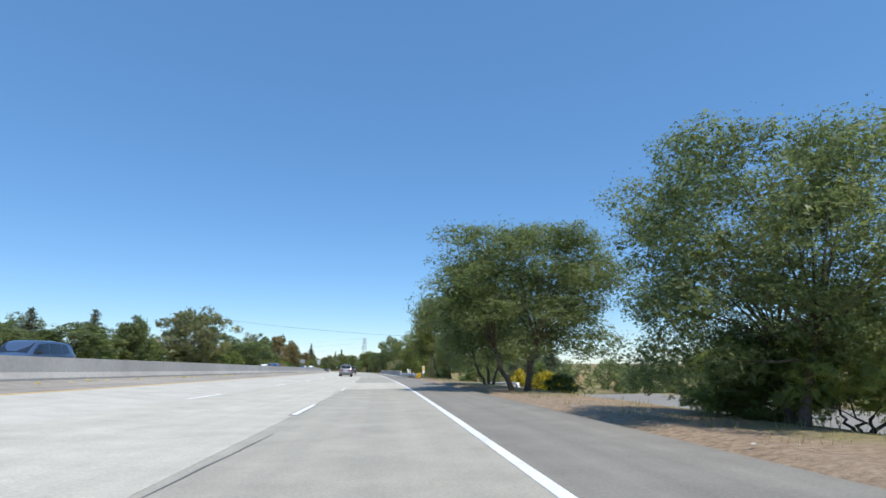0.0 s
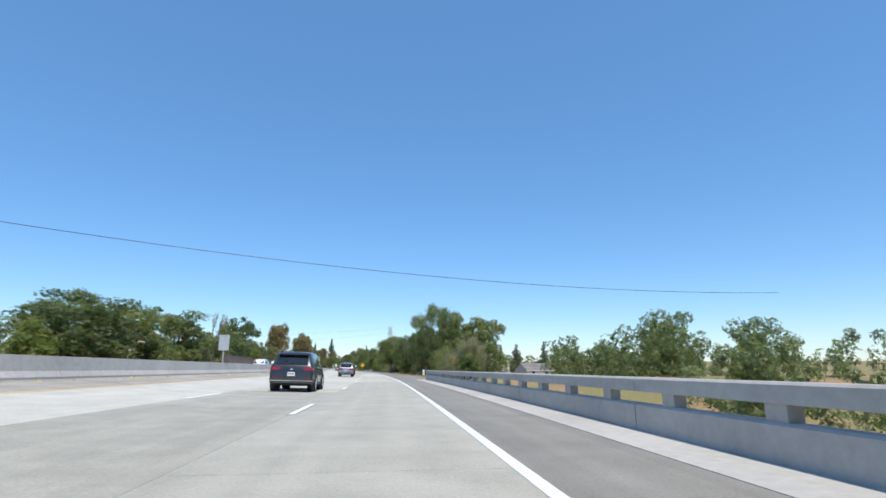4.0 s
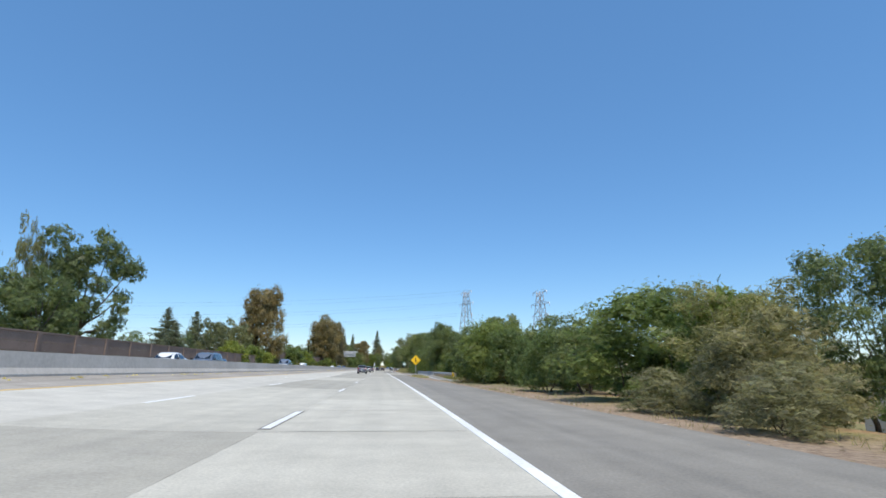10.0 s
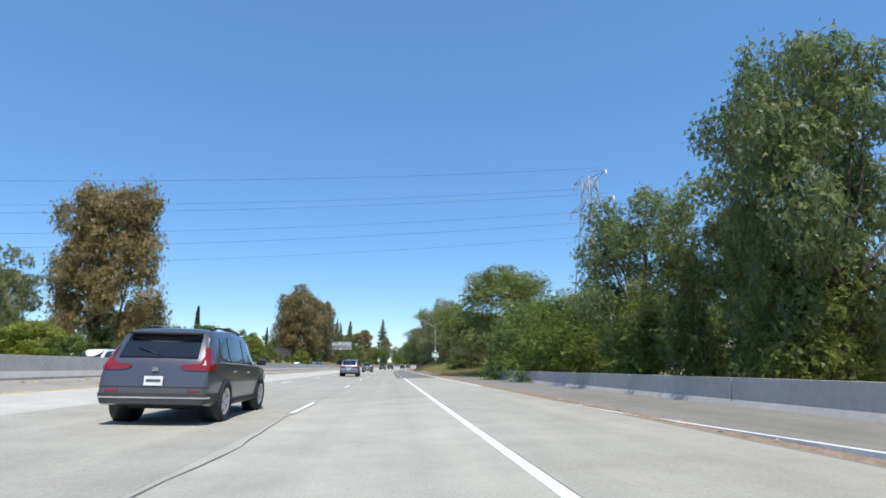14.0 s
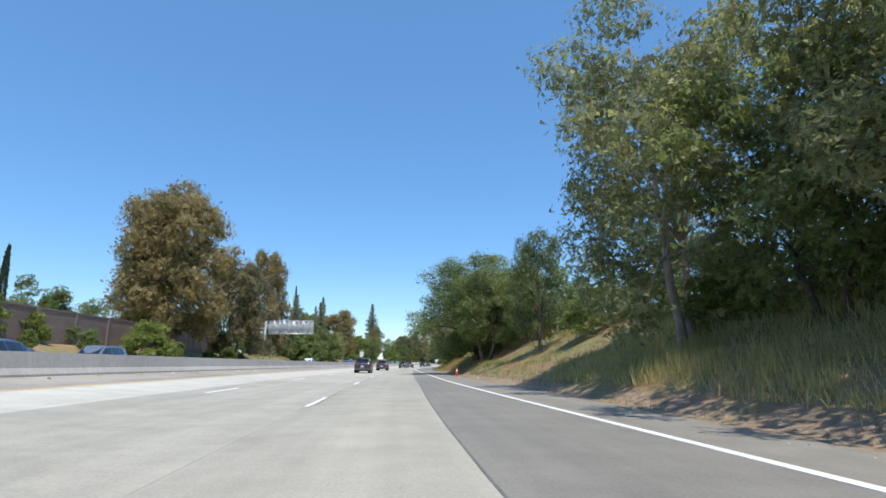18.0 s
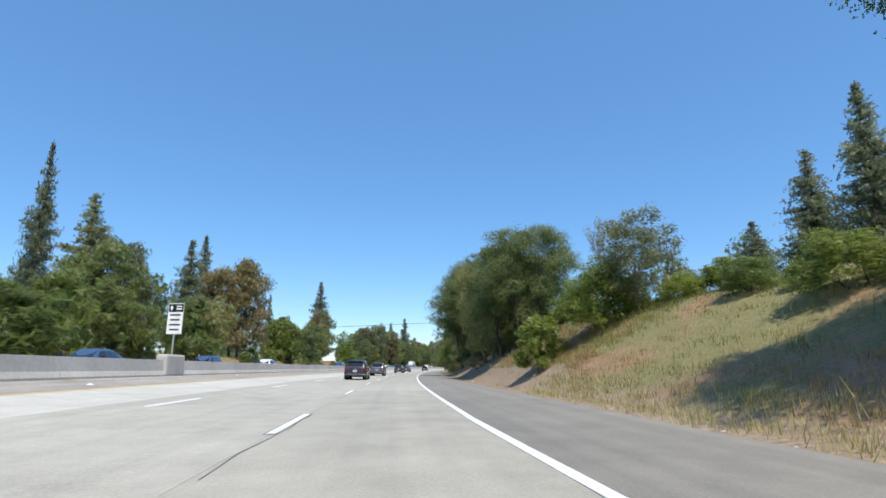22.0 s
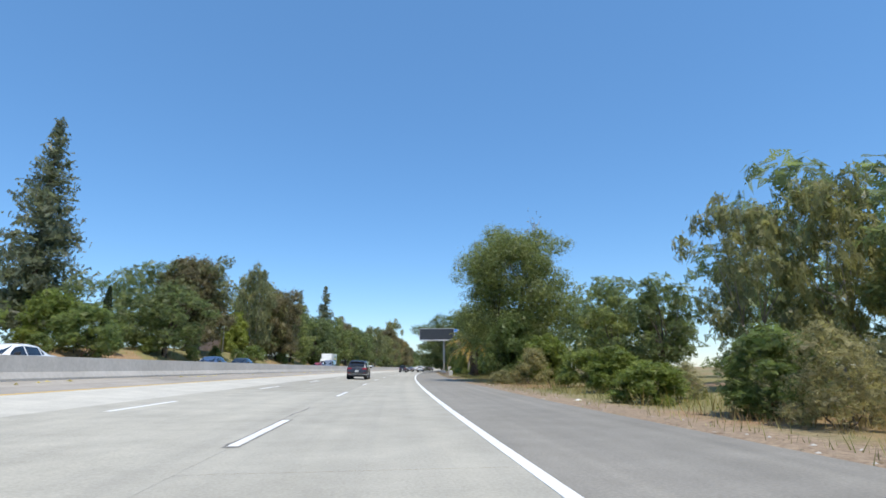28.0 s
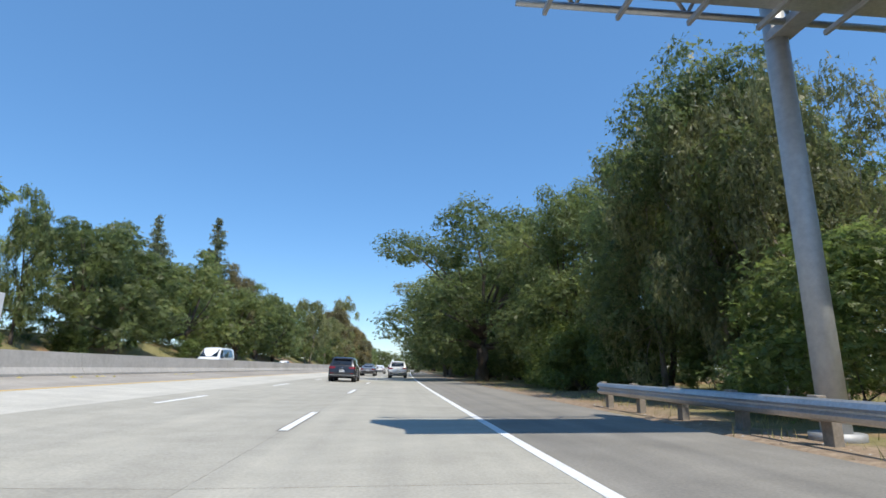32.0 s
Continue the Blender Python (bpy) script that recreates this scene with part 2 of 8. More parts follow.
def ground_material():
    """Dry earth, straw and weeds, mixed by patches."""
    m, nt, b = _start("dry_earth_and_grass", 0.95)
    vec = _coords(nt)
    n1, n2, n3 = _noise(nt, vec, 0.06, 4), _noise(nt, vec, 0.5, 5, 0.65), _noise(nt, vec, 7.0, 6, 0.75)
    soil = _ramp(nt, n3, [(0.3, (0.15, 0.098, 0.064)), (0.7, (0.42, 0.325, 0.23))])
    grass = _ramp(nt, n3, [(0.3, (0.12, 0.115, 0.04)), (0.7, (0.29, 0.25, 0.11))])
    rust = _ramp(nt, n3, [(0.3, (0.2, 0.115, 0.062)), (0.7, (0.4, 0.265, 0.15))])
    grass = _mix(nt, _ramp(nt, _noise(nt, vec, 0.17, 3), [(0.5, (0, 0, 0)), (0.6, (1, 1, 1))]), grass, rust)
    side = nt.nodes.new("ShaderNodeAttribute")
    side.attribute_name = "grassy"
    add = nt.nodes.new("ShaderNodeMath")
    add.operation = "ADD"
    nt.links.new(n2, add.inputs[0])
    nt.links.new(side.outputs["Fac"], add.inputs[1])
    fac = _ramp(nt, add.outputs[0], [(0.46, (0, 0, 0)), (0.72, (1, 1, 1))])
    col = _mix(nt, fac, soil, grass)
    col = _mix(nt, 0.6, col, _ramp(nt, n1, [(0.3, (0.8, 0.78, 0.75)), (0.7, (1.15, 1.15, 1.1))]), "MULTIPLY")
    nt.links.new(col, b.inputs["Base Color"])
    _bump(nt, b, n3, 0.6, 0.06)
    return m


M["ground"] = ground_material()


# ---- helpers for building ----
def mesh_of(name, verts, faces, materials, smooth=False, uvs=None, index=None):
    me = bpy.data.meshes.new(name)
    me.from_pydata([tuple(v) for v in verts], [], faces)
    for m in materials if isinstance(materials, (list, tuple)) else [materials]:
        me.materials.append(m)
    if smooth:
        me.polygons.foreach_set("use_smooth", [True] * len(me.polygons))
    if index is not None:
        me.polygons.foreach_set("material_index", index)
    if uvs is not None:
        layer = me.uv_layers.new(name="UVMap")
        loops = np.empty(len(me.loops), dtype=np.int32)
        me.loops.foreach_get("vertex_index", loops)
        layer.data.foreach_set("uv", np.asarray(uvs, dtype=np.float32)[loops].ravel())
    me.update()
    return me


def part(name, data, parent, label="", where=None):
    ob = new(name, data)
    ob.parent = parent
    if where is not None:
        ob.matrix_basis = where
    if label:
        ob["label"] = label
    return ob


def empty(name, m, label, category, group="", kind=""):
    ob = new(name)
    ob.matrix_basis = m
    return tagged(ob, label, category, group, kind)


def box_mesh(name, x0, x1, y0, y1, z0, z1, material, bevel=0.0):
    bm = bmesh.new()
    bmesh.ops.create_cube(bm, size=1.0)
    for v in bm.verts:
        v.co = ((x0 + x1) / 2 + v.co.x * (x1 - x0), (y0 + y1) / 2 + v.co.y * (y1 - y0), (z0 + z1) / 2 + v.co.z * (z1 - z0))
    if bevel:
        bmesh.ops.bevel(bm, geom=bm.edges[:], offset=bevel, segments=2, affect="EDGES", profile=0.5)
    me = bpy.data.meshes.new(name)
    bm.to_mesh(me)
    bm.free()
    me.materials.append(material)
    return me


def tube_data(points, radii, sides=8, cap=True):
    """Verts and faces of a tube along points."""
    verts, faces = [], []
    for i, p in enumerate(points):
        p = Vector(p)
        ahead = Vector(points[min(i + 1, len(points) - 1)]) - Vector(points[max(i - 1, 0)])
        q = ahead.normalized().to_track_quat("Z", "Y")
        for k in range(sides):
            a = 2 * math.pi * k / sides
            verts.append(p + q @ Vector((math.cos(a) * radii[i], math.sin(a) * radii[i], 0)))
    for i in range(len(points) - 1):
        for k in range(sides):
            a, b = i * sides + k, i * sides + (k + 1) % sides
            faces.append((a, b, b + sides, a + sides))
    if cap:
        faces.append(tuple(reversed(range(sides))))
        faces.append(tuple(range((len(points) - 1) * sides, len(points) * sides)))
    return verts, faces


def tube_mesh(name, points, radii, material, sides=10):
    v, f = tube_data(points, radii, sides)
    return mesh_of(name, v, f, material, smooth=True)


def step(a, b, x):
    u = min(1.0, max(0.0, (x - a) / (b - a)))
    return u * u * (3 - 2 * u)


def window(a, b, c, d, x):
    return step(a, b, x) * (1 - step(c, d, x))


# ---- ground profile ----
def road_z(d):
    """The carriageway rises gently to the median."""
    u = max(0.0, -1.8 - max(d, -12.4))
    return 0.012 * u + 0.005 * u * u


def ground_z(s, d):
    """Height of the land: level by the lanes, falling to the creek, rising to the cutting further on."""
    z = road_z(d)
    if d > 5.0:
        z -= 0.05 * step(5.0, 6.2, d)
        z -= 2.5 * window(-200, -100, 70, 90, s) * step(8.0, 19.0, d)
        z -= 4.2 * window(72, 88, 150, 160, s) * step(7.0, 13.0, d)
        z -= 1.6 * window(165, 200, 262, 285, s) * step(8.5, 18, d)
        z -= 3.5 * window(212, 236, 300, 318, s) * step(11.5, 24, d)
        z -= 0.12 * window(290, 305, 400, 420, s) * step(5.5, 7.0, d)
        rise = window(420, 473, 634, 662, s)
        z += rise * (1.1 * step(5.8, 8.6, d) + 2.3 * step(8.0, 14, d) + 2.0 * step(13, 24, d))
        z += 0.9 * window(568, 588, 628, 648, s) * step(6.2, 11, d)
        z += 0.9 * window(498, 524, 552, 572, s) * step(6.4, 11, d)
        z += 0.4 * window(655, 700, 2500, 2600, s) * step(9, 20, d)
    if d < -27.0:
        z += 0.35 * step(27, 30, -d)
        z += 2.2 * window(425, 455, 2400, 2600, s) * step(27.8, 34, -d)
        z += 1.3 * window(770, 800, 2400, 2600, s) * step(31, 38, -d)
    return z


# ---- ground ----
COLS = [-2600, -1200, -500, -220, -140, -100, -80, -66, -56, -50, -46, -42, -39, -36, -34, -32, -30, -28.6, -27.2, -26, -20, -13.2, -12.2, -11, -9, -7, -5,
        -2, 0, 2, 4, 5, 5.6, 6.2, 7, 8, 9, 10, 11, 12, 13, 14, 16, 18, 20, 23, 26, 30, 36, 44, 60, 80, 110, 140, 220, 500, 1200, 2600]
STATIONS = [-1500, -700, -300, -150] + [-100 + 6 * i for i in range(205)] + [1180, 1300, 1500, 1800, 2400, 3400]


def build_ground():
    verts, faces, grassy = [], [], []
    rng = random.Random(4)
    for s in STATIONS:
        for d in COLS:
            near = max(-140.0, min(140.0, d))
            p = at(s, near)
            p.x += d - near
            under = 0.14 if -27.5 < d < (4.3 if 300 < s < 352 else 5.3) else 0.0
            rough = rng.uniform(-0.04, 0.04) * (1 if abs(d) > 7 else 0.5) if abs(d) > 5.7 and not -27 < d < 0 else 0.0
            z = ground_z(s, near) - under + rough
            verts.append((p.x, p.y, z))
            g = 0.12 * window(400, 450, 2000, 2100, s)
            g += 0.3 * step(6.5, 10, d) if d > 0 else (0.25 + 0.3 * window(560, 600, 2000, 2100, s)) * step(28, 31, -d)
            g -= 0.35 * window(598, 610, 690, 700, s) * (1 if d > 0 else 0)
            g -= 0.5 * window(578, 588, 640, 650, s) * (1 - step(7.2, 8.6, d)) * (1 if d > 0 else 0)
            grassy.append(g - 0.22 * (1 if 5 < d < 7 else 0))
    n = len(COLS)
    for i in range(len(STATIONS) - 1):
        for j in range(n - 1):
            a = i * n + j
            faces.append((a, a + 1, a + n + 1, a + n))
    me = mesh_of("ground", verts, faces, M["ground"], smooth=True)
    att = me.attributes.new("grassy", "FLOAT", "POINT")
    att.data.foreach_set("value", grassy)
    tagged(new("ground", me), "dry earth and straw-coloured weeds beside the highway", "ground", kind="structure")


build_ground()


# ---- carriageways ----
def strip(name, s0, s1, left, right, lift, material, parent=None, label="", every=6.0, ragged=0.0, seed=1, category="", kind=""):
    """A thin slab along the road between two offsets (numbers or functions of s), with edges that go down."""
    rng = random.Random(seed)
    n = max(1, int(math.ceil((s1 - s0) / every)))
    verts, faces, uvs = [], [], []
    cuts = 1 if not callable(left) and not callable(right) and right - left < 1 else 3
    for i in range(n + 1):
        s = s0 + (s1 - s0) * i / n
        a = left(s) if callable(left) else left
        b = right(s) if callable(right) else right
        b += rng.uniform(-ragged, ragged)
        for k in range(cuts + 1):
            d = a + (b - a) * k / cuts
            verts.append(at(s, d, road_z(d) + lift))
            uvs.append((d, s))
        for d in (a, b):
            verts.append(at(s, d, road_z(d) + lift - 0.12))
            uvs.append((d, s))
        w = cuts + 3
        if i:
            p, q = (i - 1) * w, i * w
            for k in range(cuts):
                faces.append((p + k, p + k + 1, q + k + 1, q + k))
            faces.append((p + cuts + 1, p, q, q + cuts + 1))
            faces.append((p + cuts, p + cuts + 2, q + cuts + 2, q + cuts))
    ob = new(name, mesh_of(name, verts, faces, material, uvs=uvs))
    if parent:
        ob.parent = parent
    return tagged(ob, label, category, "", kind)


ROAD_A, ROAD_B = -150.0, 1300.0
road = empty("road", Matrix.Identity(4), "six-lane highway of pale worn concrete with asphalt shoulders", "road", kind="structure")
EDGE = 1.75      # lane line to lane middle


def aux_right(s):
    """Right side of the paved shoulder, with the merging lane before the cutting."""
    w = 5.2 - 0.6 * window(-50, -10, 60, 80, s) + 0.4 * window(140, 170, 270, 300, s) - 0.7 * window(298, 312, 345, 356, s)
    w += 0.6 * window(425, 440, 480, 500, s)
    return w


def bright_edge(s):
    """Where the pale concrete of the express lane ends; past the ramp it stops short of the lane line."""
    return -5.8 - 0.95 * step(340, 352, s)


strip("shoulder", ROAD_A, ROAD_B, EDGE + 0.03, aux_right, 0.0, M["asphalt"], road, "grey asphalt shoulder", ragged=0.07)
strip("express_lane", ROAD_A, ROAD_B, -9.75, bright_edge, 0.0, M["concrete_white"], road)
strip("inner_shoulder", ROAD_A, ROAD_B, -12.3, -9.75, 0.0, M["shoulder_stained"], road, "stained inner shoulder")
strip("far_carriageway", ROAD_A, ROAD_B, -27.6, -12.9, 0.0, M["concrete_lane"], road, "far carriageway of pale concrete", every=12)
# the middle lane, then our lane: slabs of different age
_rng = random.Random(11)
s = ROAD_A
while s < ROAD_B:
    length = _rng.choice([9.2, 13.8, 18.4]) if 100 < s < 345 else _rng.choice([27.6, 36.8, 55.2])
    dull = s > 345 or _rng.random() < 0.45
    strip("lane_slab", s, s + length - 0.008, bright_edge, -EDGE - 0.004, 0.0, M["concrete_dull"] if dull else M["concrete_lane"], road, every=4.6)
    s += length
s = ROAD_A
while s < ROAD_B:
    length = _rng.choice([4.6, 4.6, 9.2, 13.8, 18.4]) if 225 < s < 345 else _rng.choice([13.8, 27.6, 36.8])
    kind = _rng.random()
    dull = kind < (0.5 if 225 < s < 345 else 0.35)
    if s > 335:
        dull = True
    strip("lane_slab", s, s + length - 0.008, -EDGE, EDGE + 0.03, 0.0, M["concrete_dull"] if dull else M["concrete_lane"], road, every=4.6)
    s += length

# lines
def merge_swing(s):
    """How far the edge line swings out round the merging lane."""
    return float(np.interp(s, [384, 400, 416, 435, 464, 490, 516, 541, 560, 572], [3.31, 3.05, 3.08, 3.12, 2.45, 1.8, 1.55, 0.85, 0.2, 0.0]))


strip("edge_line", ROAD_A, 404, EDGE - 0.05, EDGE + 0.1, 0.006, M["paint_white"], road, "solid white edge line")
strip("edge_line", 572, ROAD_B, EDGE - 0.05, EDGE + 0.1, 0.006, M["paint_white"], road, "solid white edge line")
strip("edge_line", 384, 572, lambda s: EDGE - 0.07 + merge_swing(s), lambda s: EDGE + 0.09 + merge_swing(s), 0.008, M["paint_white"], road, "solid white edge line swinging round the merging lane", every=4)
strip("gore_apron", 352, 404, EDGE + 0.12, 5.12, 0.004, M["concrete_dull"], road, "worn pale concrete beside the merging ramp", every=4, ragged=0.05)
strip("merging_lane", 404, 500, lambda s: EDGE - 0.12 - 0.42 * step(376, 402, s) + 0.45 * step(462, 492, s), lambda s: EDGE + merge_swing(s) - 0.1, 0.004, M["asphalt_new"], road, "darker asphalt of the merging lane", every=4)
strip("lane_seam", 404, 492, lambda s: EDGE - 0.13 - 0.42 * step(376, 402, s) + 0.45 * step(462, 492, s), lambda s: EDGE - 0.10 - 0.42 * step(376, 402, s) + 0.45 * step(462, 492, s), 0.006, M["seal"], road, every=4)
strip("median_line", ROAD_A, ROAD_B, -9.72, -9.56, 0.006, M["paint_yellow"], road, "faded yellow median line")
# where the dashes begin: number of the dash against metres
DASH_AT = ([-12, 0, 2, 5, 12, 19, 21, 22, 34, 36, 38, 40, 42, 44, 50, 52, 54, 56, 58, 94], [-161, 12.8, 41.9, 84.7, 189.2, 294.6, 325.0, 339.8, 516.7, 542.9, 569.7, 595.9, 620.9, 647.1, 721.3, 747.3, 773.3, 799.3, 824.8, 1292])
for k in range(-10, 94):
    a = float(np.interp(k, *DASH_AT))
    strip("dash_border", a - 0.12, a + 3.78, -EDGE - 0.115, -EDGE + 0.115, 0.003, M["dash_border"], road, every=4)
    strip("lane_dash", a, a + 3.66, -EDGE - 0.075, -EDGE + 0.075, 0.007, M["paint_white"], road, every=4)
    strip("lane_dash", a + 4.9, a + 8.56, -5.88, -5.74, 0.006, M["paint_white"], road, every=4)
    if 410 < a < 470:
        strip("merge_dash", a - 3, a - 0.6, EDGE - 0.1, EDGE + 0.08, 0.006, M["paint_white"], road, every=4)


def seam(name, s0, s1, d, width, seed, wander=0.06, parent=road):
    """A ragged dark line of crack filler along the road."""
    rng = random.Random(seed)
    n = max(2, int((s1 - s0) / 0.7))
    verts, faces = [], []
    off = 0.0
    for i in range(n + 1):
        s = s0 + (s1 - s0) * i / n
        off = 0.7 * off + rng.uniform(-wander, wander)
        w = width * rng.uniform(0.35, 1.0)
        verts += [at(s, d + off - w / 2, road_z(d) + 0.0045), at(s, d + off + w / 2, road_z(d) + 0.0045)]
        if i:
            k = 2 * i
            faces.append((k - 2, k - 1, k + 1, k))
    ob = new(name, mesh_of(name, verts, faces, M["seal"]))
    ob.parent = parent
    return ob


def loop_seal(s, d, length, width):
    """A rounded loop cut into the lane and filled with black sealer."""
    ring = []
    c = 0.5
    for x, y in ((-1, -1 + c), (-1, 1 - c), (-1 + c, 1), (1 - c, 1), (1, 1 - c), (1, -1 + c), (1 - c, -1), (-1 + c, -1)):
        ring.append((x * width / 2, y * length / 2))
    verts, faces = [], []
    n = len(ring)
    for k in range(n):
        for f in (0.93, 1.06):
            x, y = ring[k][0] * f, ring[k][1] * f
            verts.append(at(s + y, d + x, road_z(d + x) + 0.005))
        a, b = 2 * k, 2 * ((k + 1) % n)
        faces.append((a, a + 1, b + 1, b))
    ob = new("sealed_loop", mesh_of("sealed_loop", verts, faces, M["seal"]))
    ob.parent = road


_r = random.Random(5)
s = -60.0
while s < 900:
    length = _r.uniform(4, 14)
    seam("joint_seal", s, s + length, -EDGE + _r.choice([0.14, -0.12, 0.13]), 0.04, int(s * 10))
    s += length + _r.uniform(3, 16) + (60 if 60 < s < 380 or s > 560 else 0)
for s, d in ((239, 0.05), (245.6, 0.1), (257, 0.0), (240.8, -3.7), (247.4, -3.6), (259, -3.6), (245.2, -7.6), (252.5, -7.4), (262, -7.5)):
    loop_seal(s, d, 1.7, 1.9)
    seam("joint_seal", s - 0.9, s + 0.4, d + 1.0, 0.06, int(s * 7))
for s in (242.2, 250.4, 254, 264, 268.5, 283, 288, 300.2):
    strip("joint_seal", s, s + 0.03, -EDGE + 0.05, EDGE - 0.1, 0.0045, M["dash_border"], road, every=1)


# ---- median barrier ----
def barrier_profile(x):
    return [(x - 0.3, 0.0), (x - 0.3, 0.08), (x - 0.17, 0.3), (x - 0.1, 0.86), (x + 0.1, 0.86), (x + 0.17, 0.3), (x + 0.3, 0.08), (x + 0.3, 0.0)]


def sweep(name, s0, s1, profile, base, material, parent=None, every=6.0, label="", category="", kind=""):
    n = max(1, int((s1 - s0) / every))
    verts, faces = [], []
    m = len(profile)
    for i in range(n + 1):
        s = s0 + (s1 - s0) * i / n
        for d, z in profile:
            verts.append(at(s, d, z + base(s)))
        if i:
            for k in range(m - 1):
                a, b = (i - 1) * m + k, i * m + k
                faces.append((a, b, b + 1, a + 1))
    faces.append(tuple(range(m)))
    faces.append(tuple(reversed(range(n * m, n * m + m))))
    ob = new(name, mesh_of(name, verts, faces, material))
    if parent:
        ob.parent = parent
    return tagged(ob, label, category, "", kind)


BAR_Z = road_z(-12.4)
median = empty("median_barrier", Matrix.Identity(4), "weathered grey concrete median barrier", "barrier", kind="structure")
s = ROAD_A
while s < ROAD_B:
    sweep("barrier_panel", s, s + 18.3 - 0.02, barrier_profile(-12.5), lambda q: BAR_Z - 0.02, M["barrier"], median)
    s += 18.3


# ---- trees ----
SPRAY = 1.32      # a spray of leaves against a single leaf


class Leaves:
    """Collects leaf blades and gives one mesh."""

    def __init__(self, seed):
        self.rng = np.random.RandomState(seed)
        self.v, self.f = [], []

    def blades(self, centres, size, droop=0.0, spread=0.35, slim=0.55, away=None):
        """Leaf blades at centres (an array of places), turned to face away from a middle."""
        c = np.asarray(centres)
        n = len(c)
        if n == 0:
            return
        r = self.rng
        d = r.normal(size=(n, 3))
        d[:, 2] -= droop * 2.2
        if away is None:
            u = np.cross(d, r.normal(size=(n, 3)))
        else:
            o = c - np.asarray(away)
            o /= np.linalg.norm(o, axis=1)[:, None] + 1e-6
            o = o + r.normal(size=(n, 3)) * 0.45
            o[:, 2] += 0.3
            u = np.cross(o, d)
            d = np.cross(u, o)
        d /= np.linalg.norm(d, axis=1)[:, None]
        u /= np.linalg.norm(u, axis=1)[:, None]
        L = (size * SPRAY * r.uniform(1 - spread, 1 + spread, n))[:, None]
        W = L * slim
        p0, p1, p2 = c - d * L / 2 + u * W / 2, c - d * L / 2 - u * W / 2, c + d * L / 2
        base = sum(len(a) for a in self.v)
        self.v.append(np.stack([p0, p1, p2], 1).reshape(-1, 3))
        k = base + 3 * np.arange(n)
        self.f.append(np.stack([k, k + 1, k + 2], 1))

    def fit(self, height, radius, others=()):
        """Scale all to the given height and radius; others: lists of trunk vertices that follow."""
        allv = np.concatenate(self.v)
        kz = height / np.quantile(allv[:, 2], 0.997)
        kr = radius / np.quantile(np.hypot(allv[:, 0], allv[:, 1]), 0.975)
        for a in self.v:
            a *= (kr, kr, kz)
        for vs in others:
            for i, q in enumerate(vs):
                vs[i] = Vector((q[0] * (0.6 + 0.4 * kr), q[1] * (0.6 + 0.4 * kr), q[2] * kz))

    def mesh(self, name, material):
        v, f = np.concatenate(self.v), np.concatenate(self.f)
        me = bpy.data.meshes.new(name)
        me.vertices.add(len(v))
        me.vertices.foreach_set("co", v.astype(np.float32).ravel())
        me.loops.add(len(f) * 3)
        me.loops.foreach_set("vertex_index", f.astype(np.int32).ravel())
        me.polygons.add(len(f))
        me.polygons.foreach_set("loop_start", np.arange(len(f), dtype=np.int32) * 3)
        me.materials.append(material)
        me.update(calc_edges=True)
        me.validate()
        return me


def shell(rng, n, centre, radius, squash=0.8, inner=0.55):
    """Places in the outer part of a flattened ball."""
    d = rng.normal(size=(n, 3))
    d /= np.linalg.norm(d, axis=1)[:, None]
    r = inner + (1 - inner) * rng.uniform(0, 1, n) ** 0.6
    p = d * r[:, None] * radius
    p[:, 2] *= squash
    return p + np.asarray(centre)


def tufted(rng, n, centre, radius, squash=0.8, tufts=20, grain=0.36):
    """Places of leaves gathered into tufts over a flattened ball, and the middle of each leaf's tuft."""
    mids = shell(rng, tufts, centre, radius * 0.88, squash, 0.7)
    pick = mids[rng.randint(0, tufts, n)]
    d = rng.normal(size=(n, 3))
    d /= np.linalg.norm(d, axis=1)[:, None]
    r = radius * grain * rng.uniform(0.45, 1.0, n) ** 0.7
    return pick + d * r[:, None] * (1, 1, 0.75), pick - np.array([0, 0, radius * 0.1])


def limbs(rng, tips, height, base_r, fork, stems=1, wobble=0.35):
    """Trunk stems and limbs that reach towards tips; verts and faces."""
    verts, faces = [], []

    def add(points, radii, sides):
        v, f = tube_data(points, radii, sides)
        k = len(verts)
        verts.extend(v)
        faces.extend(tuple(i + k for i in g) for g in f)

    forks = []
    for i in range(stems):
        a = 2 * math.pi * i / max(1, stems) + rng.uniform(0, 1)
        off = 0.0 if stems == 1 else 0.35
        lean = 0.0 if stems == 1 else 0.9
        p = [Vector((off * math.cos(a), off * math.sin(a), -0.4))]
        for k in range(1, 5):
            u = k / 4
            p.append(Vector((math.cos(a) * (off + lean * u) + rng.uniform(-1, 1) * wobble * 0.4, math.sin(a) * (off + lean * u) + rng.uniform(-1, 1) * wobble * 0.4, fork * u)))
        r = base_r / math.sqrt(stems)
        add(p, [r * 1.5, r * 1.05, r * 0.95, r * 0.85, r * 0.7], 8)
        forks.append((p[-1], r * 0.6, p))
    for t in tips[::2]:
        t = Vector(t)
        f, r, trunk = min(forks, key=lambda q: (q[0] - t).length)
        start = f if t.z > f.z + 0.5 else trunk[3]
        mid = start.lerp(t, 0.5) + Vector((rng.uniform(-1, 1), rng.uniform(-1, 1), rng.uniform(0, 1))) * wobble
        add([start, start.lerp(mid, 0.5) + Vector((0, 0, 0.12)), mid, t], [r * 0.75, r * 0.5, r * 0.36, r * 0.12], 5)
    return verts, faces


